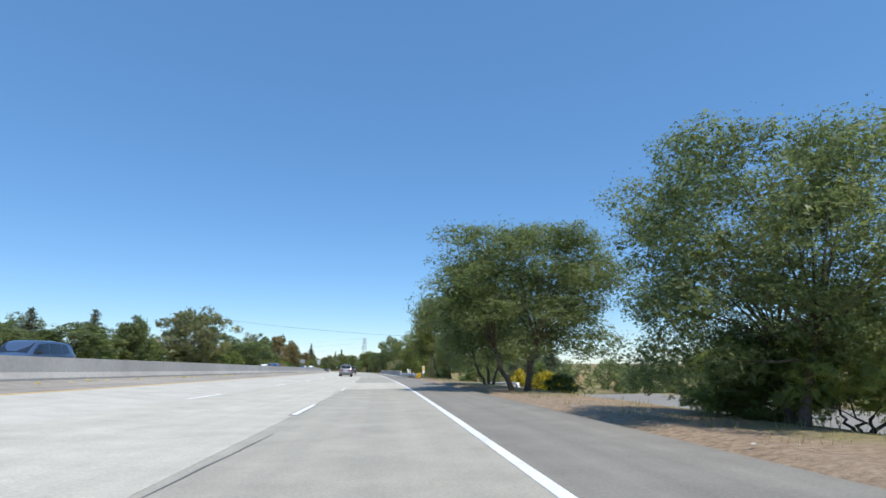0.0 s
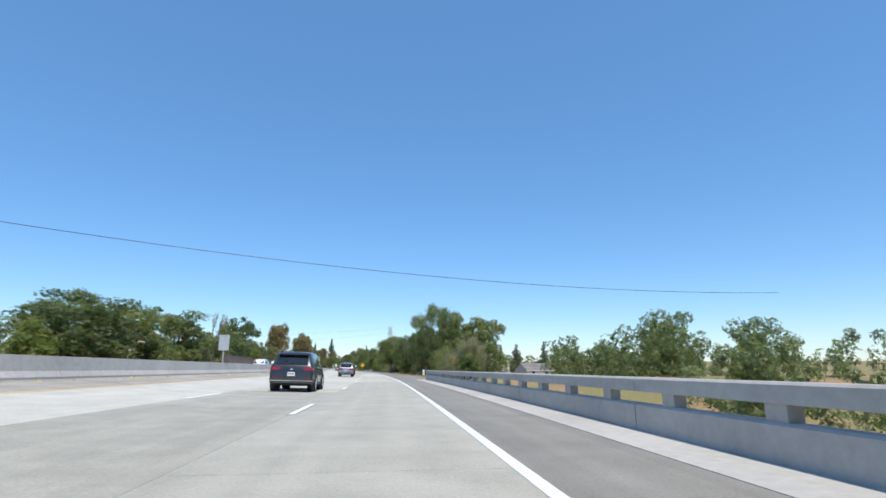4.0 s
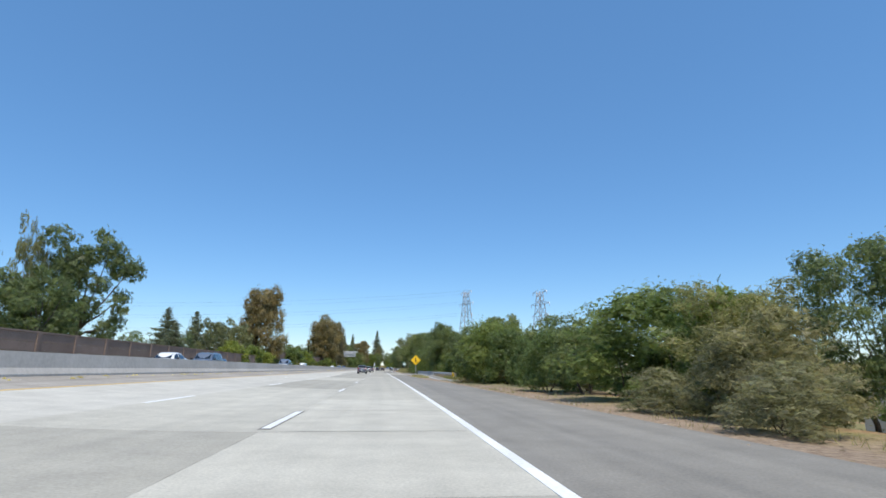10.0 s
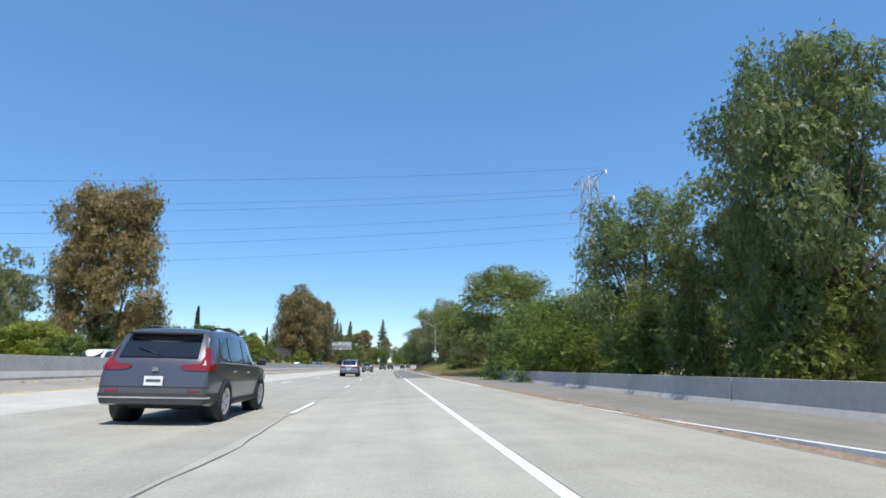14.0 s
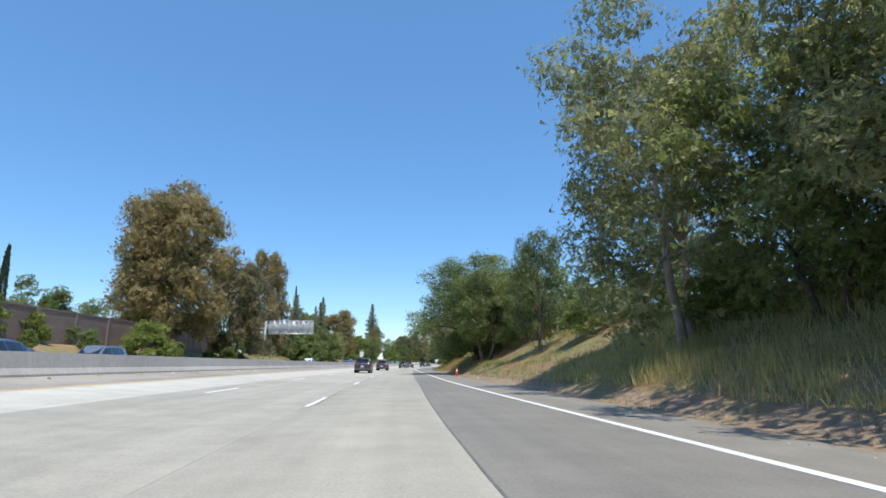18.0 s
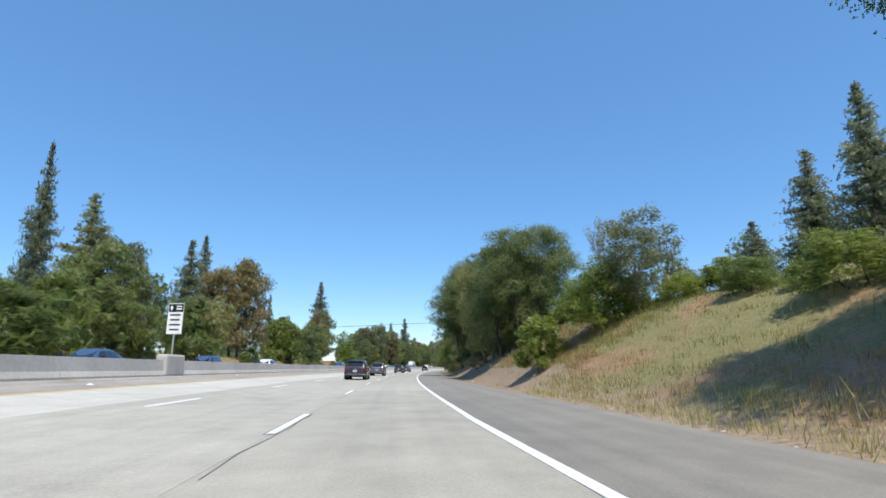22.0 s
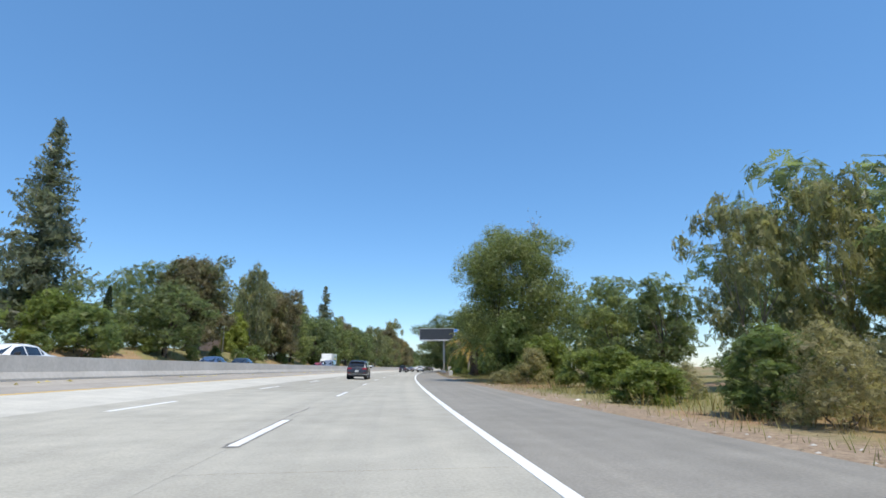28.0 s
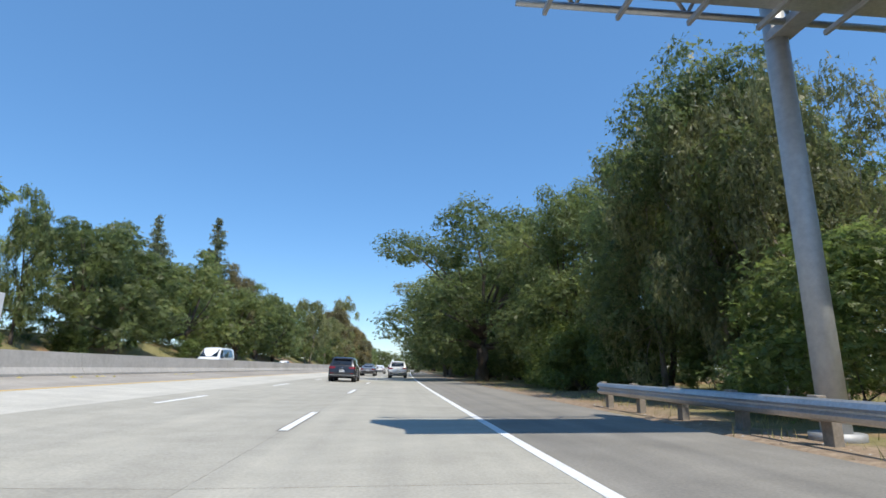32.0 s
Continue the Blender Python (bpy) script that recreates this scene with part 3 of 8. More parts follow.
def broadleaf(seed, leaf, bark="bark", clumps=26, blades=150, size=0.42, fork=2.6, stems=1, low=0.25, droop=0.0, wide=1.0, gaps=0.0, top=0.9, slim=0.6, ragged=0.035, core=84, inner=0.21):
    """A round-headed tree 10 m high and 10 m across: trunk mesh and crown mesh."""
    rng = np.random.RandomState(seed)
    out = Leaves(seed + 1)
    tips = []
    # limbs that reach further than the rest give the crown its uneven outline
    arms = rng.normal(size=(11, 3)) * (1, 1, 0.8) + (0, 0, 0.25)
    arms /= np.linalg.norm(arms, axis=1)[:, None]
    reach = rng.uniform(0.55, 1.0, 11)
    heart = np.array([0, 0, low * 10 + (9.3 - low * 10) * 0.42])
    for i in range(clumps):
        a = i * 2.39996 + rng.uniform(-0.4, 0.4)
        h = (i + 0.5) / clumps
        z = low * 10 + (9.3 - low * 10) * h ** top
        mid = (z - low * 10) / (9.6 - low * 10)
        ring = math.sqrt(max(0.02, 1 - (abs(mid - 0.38) / 0.7) ** 2.2)) if mid < 1 else 0.1
        r = 3.9 * wide * ring * rng.uniform(0.3, 1.0) ** 0.7
        c = np.array([math.cos(a) * r, math.sin(a) * r, z + rng.uniform(-0.5, 0.5)])
        if rng.uniform() < gaps:
            continue
        way = (c - heart) / (np.linalg.norm(c - heart) + 1e-6)
        c = heart + (c - heart) * (0.7 + 0.45 * float(np.max(np.exp(-6 * (1 - arms @ way)) * reach)))
        R = rng.uniform(0.85, 1.55)
        pts, hubs = tufted(rng, int(blades * R * R / 1.55), c, R, rng.uniform(0.6, 0.85))
        out.blades(pts, size, droop, slim=slim, away=hubs)
        out.blades(shell(rng, int(core * R * R), c, R * 0.74, 0.78, 0.55), inner, droop, slim=0.8, away=c)
        stray = shell(rng, int(blades * ragged), c, R * 1.16, 0.85, 0.8)
        out.blades(stray, size * 0.85, droop, slim=slim)
        tips.append(c)
    v, f = limbs(random.Random(seed), tips, 10, 0.3 if stems == 1 else 0.19, fork, stems)
    out.fit(9.9, 4.9, [v])
    return mesh_of("trunk", v, f, M[bark], smooth=True), out.mesh("crown", M[leaf])


def weeper(seed, leaf, strands=420, length=3.4, size=0.3, bark="bark"):
    """A tree with hanging strands of fine leaves."""
    rng = np.random.RandomState(seed)
    out = Leaves(seed + 1)
    tips = []
    heads = []
    for i in range(17):
        a = i * 2.39996
        h = (i + 0.5) / 17
        r = 3.6 * math.sqrt(max(0.05, 1 - (max(0, h - 0.3) / 0.75) ** 2)) * rng.uniform(0.5, 1)
        heads.append(np.array([math.cos(a) * r, math.sin(a) * r, 4.2 + 5.0 * h]))
    for c in heads:
        tips.append(c)
        n = strands // len(heads)
        # each limb carries mops of foliage: a dome of leaves and strands that hang from its rim
        hubs = shell(rng, 9, c, 1.35, 0.6, 0.55)
        reach = rng.uniform(0.3, 1.0, 9)
        wide = rng.uniform(0.5, 0.95, 9)
        for i in range(9):
            dome = shell(rng, 170, hubs[i], wide[i], 0.7, 0.7)
            out.blades(dome, size, 0.5, slim=0.42, away=hubs[i])
        for i in rng.randint(0, 9, n):
            a = rng.uniform(0, 6.283)
            p = hubs[i] + np.array([math.cos(a), math.sin(a), 0]) * wide[i] * math.sqrt(rng.uniform(0.3, 1.0))
            L = min(length * reach[i] * rng.uniform(0.6, 1.0) * min(1.0, p[2] / 5), p[2] - 0.4)
            k = max(5, int(L * 8.5))
            u = np.linspace(0, 1, k)[:, None]
            way = np.array([rng.uniform(-0.16, 0.16), rng.uniform(-0.16, 0.16), -1.0])
            pts = p + u * L * way + rng.normal(size=(k, 3)) * 0.085
            out.blades(pts, size, 0.9, slim=0.36, away=hubs[i] - np.array([0, 0, L * 0.5]))
    v, f = limbs(random.Random(seed), tips, 10, 0.32, 2.8, 1, 0.5)
    out.fit(9.9, 4.9, [v])
    return mesh_of("trunk", v, f, M[bark], smooth=True), out.mesh("crown", M[leaf])


def conifer(seed, leaf, sparse=1.0):
    """A tiered conifer 10 m high, 4 m across, with branches that dip and lift."""
    rng = np.random.RandomState(seed)
    out = Leaves(seed + 1)
    verts, faces = tube_data([(0, 0, -0.3), (0, 0, 3), (0.03, 0, 7), (0, 0, 9.9)], [0.2, 0.15, 0.08, 0.015], 8)
    z = 0.9
    while z < 9.85:
        reach = 2.5 * ((9.95 - z) / 9.0) ** 0.85 * rng.uniform(0.75, 1.1)
        for i in range(int(5 + 3 * reach)):
            a = rng.uniform(0, 2 * math.pi)
            R = reach * rng.uniform(0.65, 1.08)
            k = max(3, int(R * 9 * sparse))
            u = np.linspace(0.12, 1, k)[:, None]
            tip = np.array([math.cos(a) * R, math.sin(a) * R, -0.12 * R + rng.uniform(-0.1, 0.1)])
            pts = np.array([0, 0, z]) + u * tip + np.stack([np.zeros(k), np.zeros(k), 0.16 * R * u[:, 0] ** 2], 1)
            pts = np.repeat(pts, 3, 0) + rng.normal(size=(3 * k, 3)) * np.array([0.09, 0.09, 0.05]) * (0.6 + R)
            out.blades(pts, 0.27, 0.25, slim=0.42)
        z += rng.uniform(0.2, 0.36)
    return mesh_of("trunk", verts, faces, M["bark"], smooth=True), out.mesh("crown", M[leaf])


def cypress(seed):
    rng = np.random.RandomState(seed)
    out = Leaves(seed)
    n = 2600
    z = rng.uniform(0.3, 9.9, n)
    r = 1.6 * np.sqrt(np.clip((10 - z) / 10, 0, 1)) * np.clip(z / 1.5, 0.4, 1) * rng.uniform(0.7, 1.0, n)
    a = rng.uniform(0, 2 * math.pi, n)
    out.blades(np.stack([np.cos(a) * r, np.sin(a) * r, z], 1), 0.5, -0.7, slim=0.35)
    v, f = tube_data([(0, 0, -0.3), (0, 0, 9)], [0.2, 0.05], 6)
    return mesh_of("trunk", v, f, M["bark"], smooth=True), out.mesh("crown", M["leaf_cypress"])


def bush(seed, leaf, clumps=16, blades=170, size=0.5, slim=0.55, twigs=14, core=16):
    """A bush 10 units high and 10 across, leafy to the ground."""
    rng = np.random.RandomState(seed)
    out = Leaves(seed + 1)
    tips = []
    for i in range(clumps):
        a = i * 2.39996 + rng.uniform(-0.3, 0.3)
        h = (i + 0.5) / clumps
        r = 3.7 * math.sqrt(max(0.04, 1 - h ** 1.7)) * rng.uniform(0.6, 1.05)
        R = rng.uniform(1.3, 2.2)
        c = np.array([math.cos(a) * r, math.sin(a) * r, 1.0 + 7.2 * h + rng.uniform(-0.5, 0.7)])
        pts, hubs = tufted(rng, int(blades * R * R / 3), c, R, 0.85, 16, 0.4)
        out.blades(pts, size, slim=slim, away=hubs)
        out.blades(shell(rng, int(core * R * R), c, R * 0.74, 0.8, 0.5), size * 1.7, slim=0.8, away=c)
        out.blades(shell(rng, blades // 14, c, R * 1.25, 1.0, 0.75), size * 0.8, slim=slim)
        tips.append(c)
    v, f = limbs(random.Random(seed), tips[:twigs], 10, 0.2, 1.0, 4, 0.6)
    out.fit(9.9, 4.9, [v])
    return mesh_of("stems", v, f, M["bark"], smooth=True), out.mesh("crown", M[leaf])


def bare(seed, leaf="leaf_brush", bark="bark_pale", depth=4, few=260):
    """A leafless tree: limbs that fork again and again, a few dry leaves."""
    rng = random.Random(seed)
    verts, faces, ends = [], [], []

    def grow(p, way, length, r, level):
        q = p + way * length * 0.5 + Vector((rng.uniform(-1, 1), rng.uniform(-1, 1), 0.2)) * length * 0.1
        e = p + way * length
        v, f = tube_data([p, q, e], [r, r * 0.8, r * 0.6], 6 if level < 2 else 3)
        k = len(verts)
        verts.extend(v)
        faces.extend(tuple(i + k for i in g) for g in f)
        if level >= depth:
            ends.append(e)
            return
        for i in range(3 if level < 3 else 4):
            w = (way + Vector((rng.uniform(-1, 1), rng.uniform(-1, 1), rng.uniform(-0.1, 0.75))) * 0.8).normalized()
            grow(q.lerp(e, rng.uniform(0.2, 1.0)), w, length * rng.uniform(0.55, 0.8), r * 0.55, level + 1)

    grow(Vector((0, 0, -0.3)), Vector((0.05, 0, 1)), 3.6, 0.26, 0)
    hi = max(e.z for e in ends)
    verts = [Vector((v.x * 1.2, v.y * 1.2, v.z * 9.8 / hi)) for v in verts]
    out = Leaves(seed)
    r = np.random.RandomState(seed)
    pick = np.array([[e.x * 1.2, e.y * 1.2, e.z * 9.8 / hi] for e in ends])
    out.blades(pick[r.randint(0, len(pick), few)] + r.normal(size=(few, 3)) * 0.25, 0.22)
    return mesh_of("trunk", verts, faces, M[bark], smooth=True), out.mesh("crown", M[leaf])


def palm(seed):
    """A squat date palm: rough trunk and arching fronds, the old ones dry."""
    rng = random.Random(seed)
    verts, faces = tube_data([(0, 0, -0.3), (0, 0, 0.8), (0.03, 0, 2.0), (0, 0, 3.2), (0, 0, 3.8)], [0.62, 0.55, 0.52, 0.58, 0.4], 14)
    for i in range(150):
        a, z = rng.uniform(0, 6.283), rng.uniform(0.1, 3.7)
        o = Vector((math.cos(a), math.sin(a), 0))
        p = o * 0.5 + Vector((0, 0, z))
        v, f = tube_data([p, p + o * 0.22 + Vector((0, 0, 0.28))], [0.1, 0.04], 4)
        k = len(verts)
        verts.extend(v)
        faces.extend(tuple(j + k for j in g) for g in f)
    trunk = mesh_of("trunk", verts, faces, M["bark"])
    fronds = []
    for i in range(66):
        lev = i / 66
        a = i * 2.39996
        rise = 1.32 - 1.12 * lev + rng.uniform(-0.14, 0.14)
        L = rng.uniform(4.8, 5.8) * (0.85 + 0.15 * lev)
        o, side = Vector((math.cos(a), math.sin(a), 0)), Vector((-math.sin(a), math.cos(a), 0))
        line = []
        p = Vector((0, 0, 3.6)) + o * 0.25
        ang = rise
        for k in range(13):
            line.append(p.copy())
            p = p + (o * math.cos(ang) + Vector((0, 0, math.sin(ang)))) * (L / 12)
            ang -= 0.075 + 0.085 * (k / 12) + 0.03 * lev
        v, f = tube_data(line, [0.05 - 0.0036 * k for k in range(13)], 4)
        for k in range(2, 13):
            for j in range(4):
                q = line[k].lerp(line[min(12, k + 1)], j / 4)
                ahead = (line[min(12, k + 1)] - line[k - 1]).normalized()
                blade = 0.62 * math.sin(math.pi * min(0.97, (k + j / 4) / 13.2)) ** 0.5
                for sg in (1, -1):
                    tip = q + (ahead * 0.75 + side * sg * 0.75 + Vector((0, 0, 0.25 - 0.5 * rng.random()))) * blade
                    n = len(v)
                    w = ahead * 0.05
                    v += [q - w, q + w, tip]
                    f.append((n, n + 1, n + 2))
        fronds.append(mesh_of("frond", v, f, M["leaf_palm_dry"] if lev > 0.5 and rng.random() < 0.65 else M["leaf_palm"]))
    return trunk, fronds


KINDS = {
    "oak": ([lambda i=i: broadleaf(20 + i, "leaf_oak", clumps=(46, 50, 40, 44)[i], blades=520, size=0.128, fork=2.4, stems=(1, 2, 3, 2)[i], low=(0.05, 0.03, 0.14, 0.1)[i], gaps=0.08, slim=0.75) for i in range(4)],
            "broad oak with dense olive-green leaves", "tree", "trees beside the highway"),
    "oak_grand": ([lambda i=i: broadleaf(34 + i, "leaf_oak", clumps=(76, 72, 78)[i], blades=960, size=0.08, fork=2.4, stems=(3, 2, 1)[i], low=(0.2, 0.12, 0.06)[i], gaps=0.0, slim=0.75, core=120, inner=0.14) for i in range(3)],
                  "large spreading oak with dense olive-green leaves", "tree", "trees beside the highway"),
    "oak_high": ([lambda i=i: broadleaf(38 + i, "leaf_oak", clumps=58, blades=900, size=0.08, fork=4.4, stems=(2, 3)[i], low=(0.42, 0.3)[i], gaps=0.05, slim=0.75, core=80, inner=0.16) for i in range(2)],
                 "tall oak with a high crown over bare limbs", "tree", "trees beside the highway"),
    "oak_mid": ([lambda i=i: broadleaf(25 + i, "leaf_oak", clumps=44, blades=220, size=0.18, fork=2.4, stems=(1, 2, 2)[i], low=0.05, gaps=0.05, slim=0.75) for i in range(3)],
                "oak with olive-green leaves behind the front row", "tree", "trees beside the highway"),
    "oak_light": ([lambda i=i: broadleaf(30 + i, "leaf_oak", clumps=36, blades=90, size=0.3, fork=2.4, low=0.04, slim=0.75, core=26, inner=0.45) for i in range(4)],
                  "round green tree standing behind the roadside", "tree", "trees beside the highway"),
    "olive": ([lambda i=i: broadleaf(40 + i, "leaf_olive", "bark_pale", clumps=46, blades=400, size=0.15, fork=2.8, stems=2, low=0.05, droop=0.35, slim=0.5, gaps=0.08) for i in range(3)],
              "dusty grey-green eucalyptus with drooping leaves", "tree", "trees beside the highway"),
    "olive_mid": ([lambda i=i: broadleaf(43 + i, "leaf_olive", "bark_pale", clumps=44, blades=250, size=0.175, fork=2.8, stems=2, low=0.05, droop=0.35, slim=0.5, gaps=0.06) for i in range(2)],
                  "dusty grey-green eucalyptus behind the front row", "tree", "trees beside the highway"),
    "olive_light": ([lambda i=i: broadleaf(45 + i, "leaf_olive", "bark_pale", clumps=36, blades=90, size=0.3, fork=2.8, stems=2, low=0.05, droop=0.35, slim=0.55, gaps=0.06, core=26, inner=0.45) for i in range(3)],
                    "dusty grey-green tree beyond the far lanes", "tree", "trees beside the highway"),
    "brown": ([lambda i=i: broadleaf(50 + i, "leaf_brown", clumps=(56, 50, 60)[i], blades=230, size=0.2, fork=3.0, stems=2, low=0.06, droop=0.3, slim=0.6, gaps=0.04, ragged=0.08, core=70, inner=0.32) for i in range(3)],
              "tall eucalyptus with rust-brown foliage", "tree", "trees beside the highway"),
    "willow": ([lambda i=i: weeper(60 + i, "leaf_willow", strands=3200, size=0.12, length=6.4) for i in range(2)], "pepper tree with hanging grey-green strands", "tree", "trees beside the highway"),
    "conifer": ([lambda i=i: conifer(70 + i, "leaf_conifer") for i in range(3)], "tall dark redwood with tiered branches", "tree", "conifers"),
    "cypress": ([lambda: cypress(80)], "slender dark cypress behind the wall", "tree", "conifers"),
    "bush": ([lambda i=i: bush(90 + i, "leaf_bush", blades=120, size=0.46) for i in range(3)], "dense green bush beside the highway", "bush", "bushes beside the highway"),
    "bush_tall": ([lambda i=i: bush(94 + i, "leaf_bush", clumps=24, blades=300, size=0.215, slim=0.7, core=36) for i in range(2)], "tall dense green bush beside the highway", "bush", "bushes beside the highway"),
    "shrub_tall": ([lambda i=i: bush(104 + i, "leaf_shrub", clumps=24, blades=380, size=0.2, slim=0.7) for i in range(2)], "tall yellow-green shrub in fresh leaf", "bush", "bushes beside the highway"),
    "brush_tall": ([lambda i=i: bush(114 + i, "leaf_brush", clumps=24, blades=420, size=0.24, slim=0.3, twigs=24) for i in range(1)], "tall dry grey-brown brush with bare twigs", "bush", "dry brush"),
    "shrub": ([lambda i=i: bush(100 + i, "leaf_shrub", blades=170, size=0.5) for i in range(2)], "yellow-green shrub in fresh leaf", "bush", "bushes beside the highway"),
    "brush": ([lambda i=i: bush(110 + i, "leaf_brush", blades=420, size=0.3, slim=0.32) for i in range(2)], "dry grey-brown brush with bare twigs", "bush", "dry brush"),
    "yellow": ([lambda: bush(120, "leaf_yellow", blades=260, size=0.45)], "bush covered in bright yellow blossom", "bush", "bushes beside the highway"),
    "bare": ([lambda i=i: bare(130 + i) for i in range(2)], "bare leafless tree with pale branches", "tree", "trees beside the highway"),
    "bare_dark": ([lambda i=i: bare(134 + i, bark="bark", few=120) for i in range(2)], "tall dead tree with dark bare limbs", "tree", "trees beside the highway"),
    "palm": ([lambda: palm(140)], "squat date palm with arching fronds, the lower ones dry and orange", "palm", ""),
}
_made, _planted = {}, {}
SPAN = {"conifer": (10.0, 1.5), "cypress": (10.0, 1.6), "palm": (6.9, 4.8)}


def plant(kind, s, d, top, r, clear=1.8, form=None):
    """A tree or bush whose foot stands on the land at (s, d) and whose top is top metres over the lane."""
    if kind == "oak" and 0 < d < 12 and s < 800 and (r > 4.6 or top > 12):
        kind = "oak_grand"
    elif kind in ("oak", "olive"):
        kind += "" if 0 < d < (14 if r > 4.0 else 10.2) and s < 900 else "_mid" if 0 < d < 14 and s < 900 else "_light"
    if kind in ("bush", "shrub", "brush") and 0 < d < 13 and top - ground_z(s, d) > 3.0 and (r > 2.1 or d < 9.2):
        kind += "_tall"
    makers, label, category, group = KINDS[kind]
    n = _planted[kind] = _planted.get(kind, -1) + 1
    i = n % len(makers) if form is None else form
    if d < 0:
        r *= 1.1 if kind == "brown" else 0.93
    base = ground_z(s, d) - 0.05
    h = max(top - base, 0.7)
    r = min(r, 0.95 * h) if kind not in ("palm", "yellow") else r
    tall, wide = SPAN.get(kind, (9.9, 4.9))
    # keep the crown clear of the lanes
    if d > 0:
        r = min(r, max(1.0, d - clear))
    p = at(s, d, base)
    k = r / wide
    rng = random.Random(n * 7 + len(kind))
    m = Matrix.Translation(p) @ Matrix.Rotation(rng.uniform(0, 6.283), 4, "Z") @ Matrix.Diagonal((k, k, h / tall, 1))
    if (kind, i) not in _made:
        trunk, crown = makers[i]()
        name = {"tree": "tree", "bush": "bush", "palm": "palm_tree"}[category]
        ob = empty(name, m, label, category, group)
        part("trunk" if category != "bush" else "stem", trunk, ob)
        for c in crown if isinstance(crown, list) else [crown]:
            part("frond" if kind == "palm" else "crown", c, ob)
        _made[kind, i] = ob
        return ob
    src = _made[kind, i]
    keep = src.scale.copy()
    src.scale = (1, 1, 1)
    ob = copy_thing(src, m)
    src.scale = keep
    return ob



def woods(name, label, rows_of, seed):
    """Distant trees joined into one: lumpy crowns of coarse leaf sprays down to the ground."""
    rng = np.random.RandomState(seed)
    out = Leaves(seed)
    for s, d, h in rows_of:
        p = np.array(at(s, d, ground_z(s, max(-140, min(140, d)))))
        r = h * 0.42
        n = 12
        for i in range(n):
            a, u = rng.uniform(0, 6.283), (i + 0.5) / n
            q = r * 0.75 * math.sqrt(max(0.05, 1 - (abs(u - 0.35) / 0.7) ** 2)) * rng.uniform(0.5, 1)
            c = p + np.array([math.cos(a) * q, math.sin(a) * q, h * (0.08 + 0.82 * u)])
            R = h * rng.uniform(0.12, 0.2)
            out.blades(shell(rng, 46, c, R, 0.8, 0.55), h * 0.06, slim=0.8, away=c)
    tagged(new(name, out.mesh(name, M["leaf_oak"])), label, "woods", kind="stuff")


# along the near shoulder
plant("bush", 11.6, 8.6, 0.4, 0.8)
plant("bush", 28.6, 10, 0.8, 1.7)
plant("bush", 51.6, 9.5, 1.3, 1.6)
plant("yellow", 59.6, 20, 0.8, 2.9)
plant("oak", 64.5, 9.2, 7.6, 2.6)
plant("bush", 67.2, 8.8, 1.3, 1.1)
plant("oak", 71.5, 9.2, 10.9, 4.9)
plant("yellow", 79.3, 22, 1.1, 1.9)
plant("bush", 81.1, 26, 2.5, 2.1)
plant("conifer", 85.6, 26, 5.6, 1.8)
plant("brush", 88.2, 10, 3.2, 1.1)
plant("yellow", 89.1, 13, 1.2, 0.7)
plant("olive", 92.9, 12, 3.5, 1.6)
plant("bush", 93.7, 9.2, 3.7, 2.8)
plant("bush", 96.6, 12, 4.6, 1.7)
plant("oak", 101.1, 9.2, 7.4, 5.0)
plant("conifer", 106.2, 30, 6.0, 1.4)
plant("conifer", 108.5, 30, 7.3, 1.7)
plant("conifer", 113.6, 40, 8.5, 2.6)
plant("conifer", 122.7, 40, 11.2, 3.3)
plant("brush", 161.4, 8, 1.6, 1.1)
plant("brush_tall", 164.4, 9.2, 2.6, 1.7)
plant("willow", 164.0, 11.0, 4.5, 1.8)
plant("brush_tall", 167.2, 9.4, 3.0, 1.8)
plant("olive", 168.6, 11.2, 3.7, 1.8)
plant("brush_tall", 170.6, 9.6, 3.3, 1.8)
plant("shrub_tall", 173.6, 9.6, 3.9, 1.6)
plant("oak", 172.7, 15, 4.9, 1.7)
plant("olive", 175.7, 10.5, 4.1, 2.4)
plant("bush", 180.9, 10, 3.9, 2.3)
plant("oak", 182.9, 17, 8.9, 3.6)
plant("oak", 185.8, 14, 9.6, 3.3)
plant("oak", 187.2, 8.5, 7.7, 1.9)
plant("oak", 192.5, 9.5, 7.4, 1.6)
plant("olive", 192.8, 8.5, 2.5, 1.6)
plant("oak", 195.8, 8.0, 8.5, 2.2)
plant("oak", 195.9, 13.5, 11.6, 3.8)
plant("oak", 197.5, 14, 8.4, 4.2)
plant("olive", 200.8, 9, 5.9, 1.4)
plant("brush", 203.7, 9, 2.4, 1.8)
plant("olive", 203.8, 9, 4.7, 1.8)
plant("oak", 210.0, 13, 7.8, 3.7)
plant("oak", 210.0, 12.6, 14.0, 4.8)
plant("oak", 212.9, 7.8, 7.8, 2.9)
plant("bush", 214.8, 8.8, 2.1, 0.9)
plant("oak", 233.0, 10.2, 5.4, 2.9)
plant("brush", 242.9, 8, 1.1, 1.1)
plant("brush", 245.4, 7.9, 1.2, 1.6)
plant("bush", 249.6, 9.5, 2.8, 1.7)
plant("brush", 252.2, 8, 1.9, 2.1)
plant("oak", 256.0, 9.5, 3.2, 2.4)
plant("brush", 263.6, 7.2, 1.2, 1.3)
plant("brush", 265.9, 7.8, 1.7, 1.2)
plant("brush", 268.1, 7.4, 1.1, 1.7)
plant("conifer", 306.0, 58, 10.2, 2.4)
plant("bush", 272.7, 9.5, 4.0, 3.2)
plant("oak", 278.8, 9.5, 3.6, 2.1)
plant("conifer", 310.0, 66, 11.0, 2.6)
plant("bush", 281.3, 8.5, 3.0, 1.6)
plant("conifer", 300.0, 74, 11.6, 2.4)
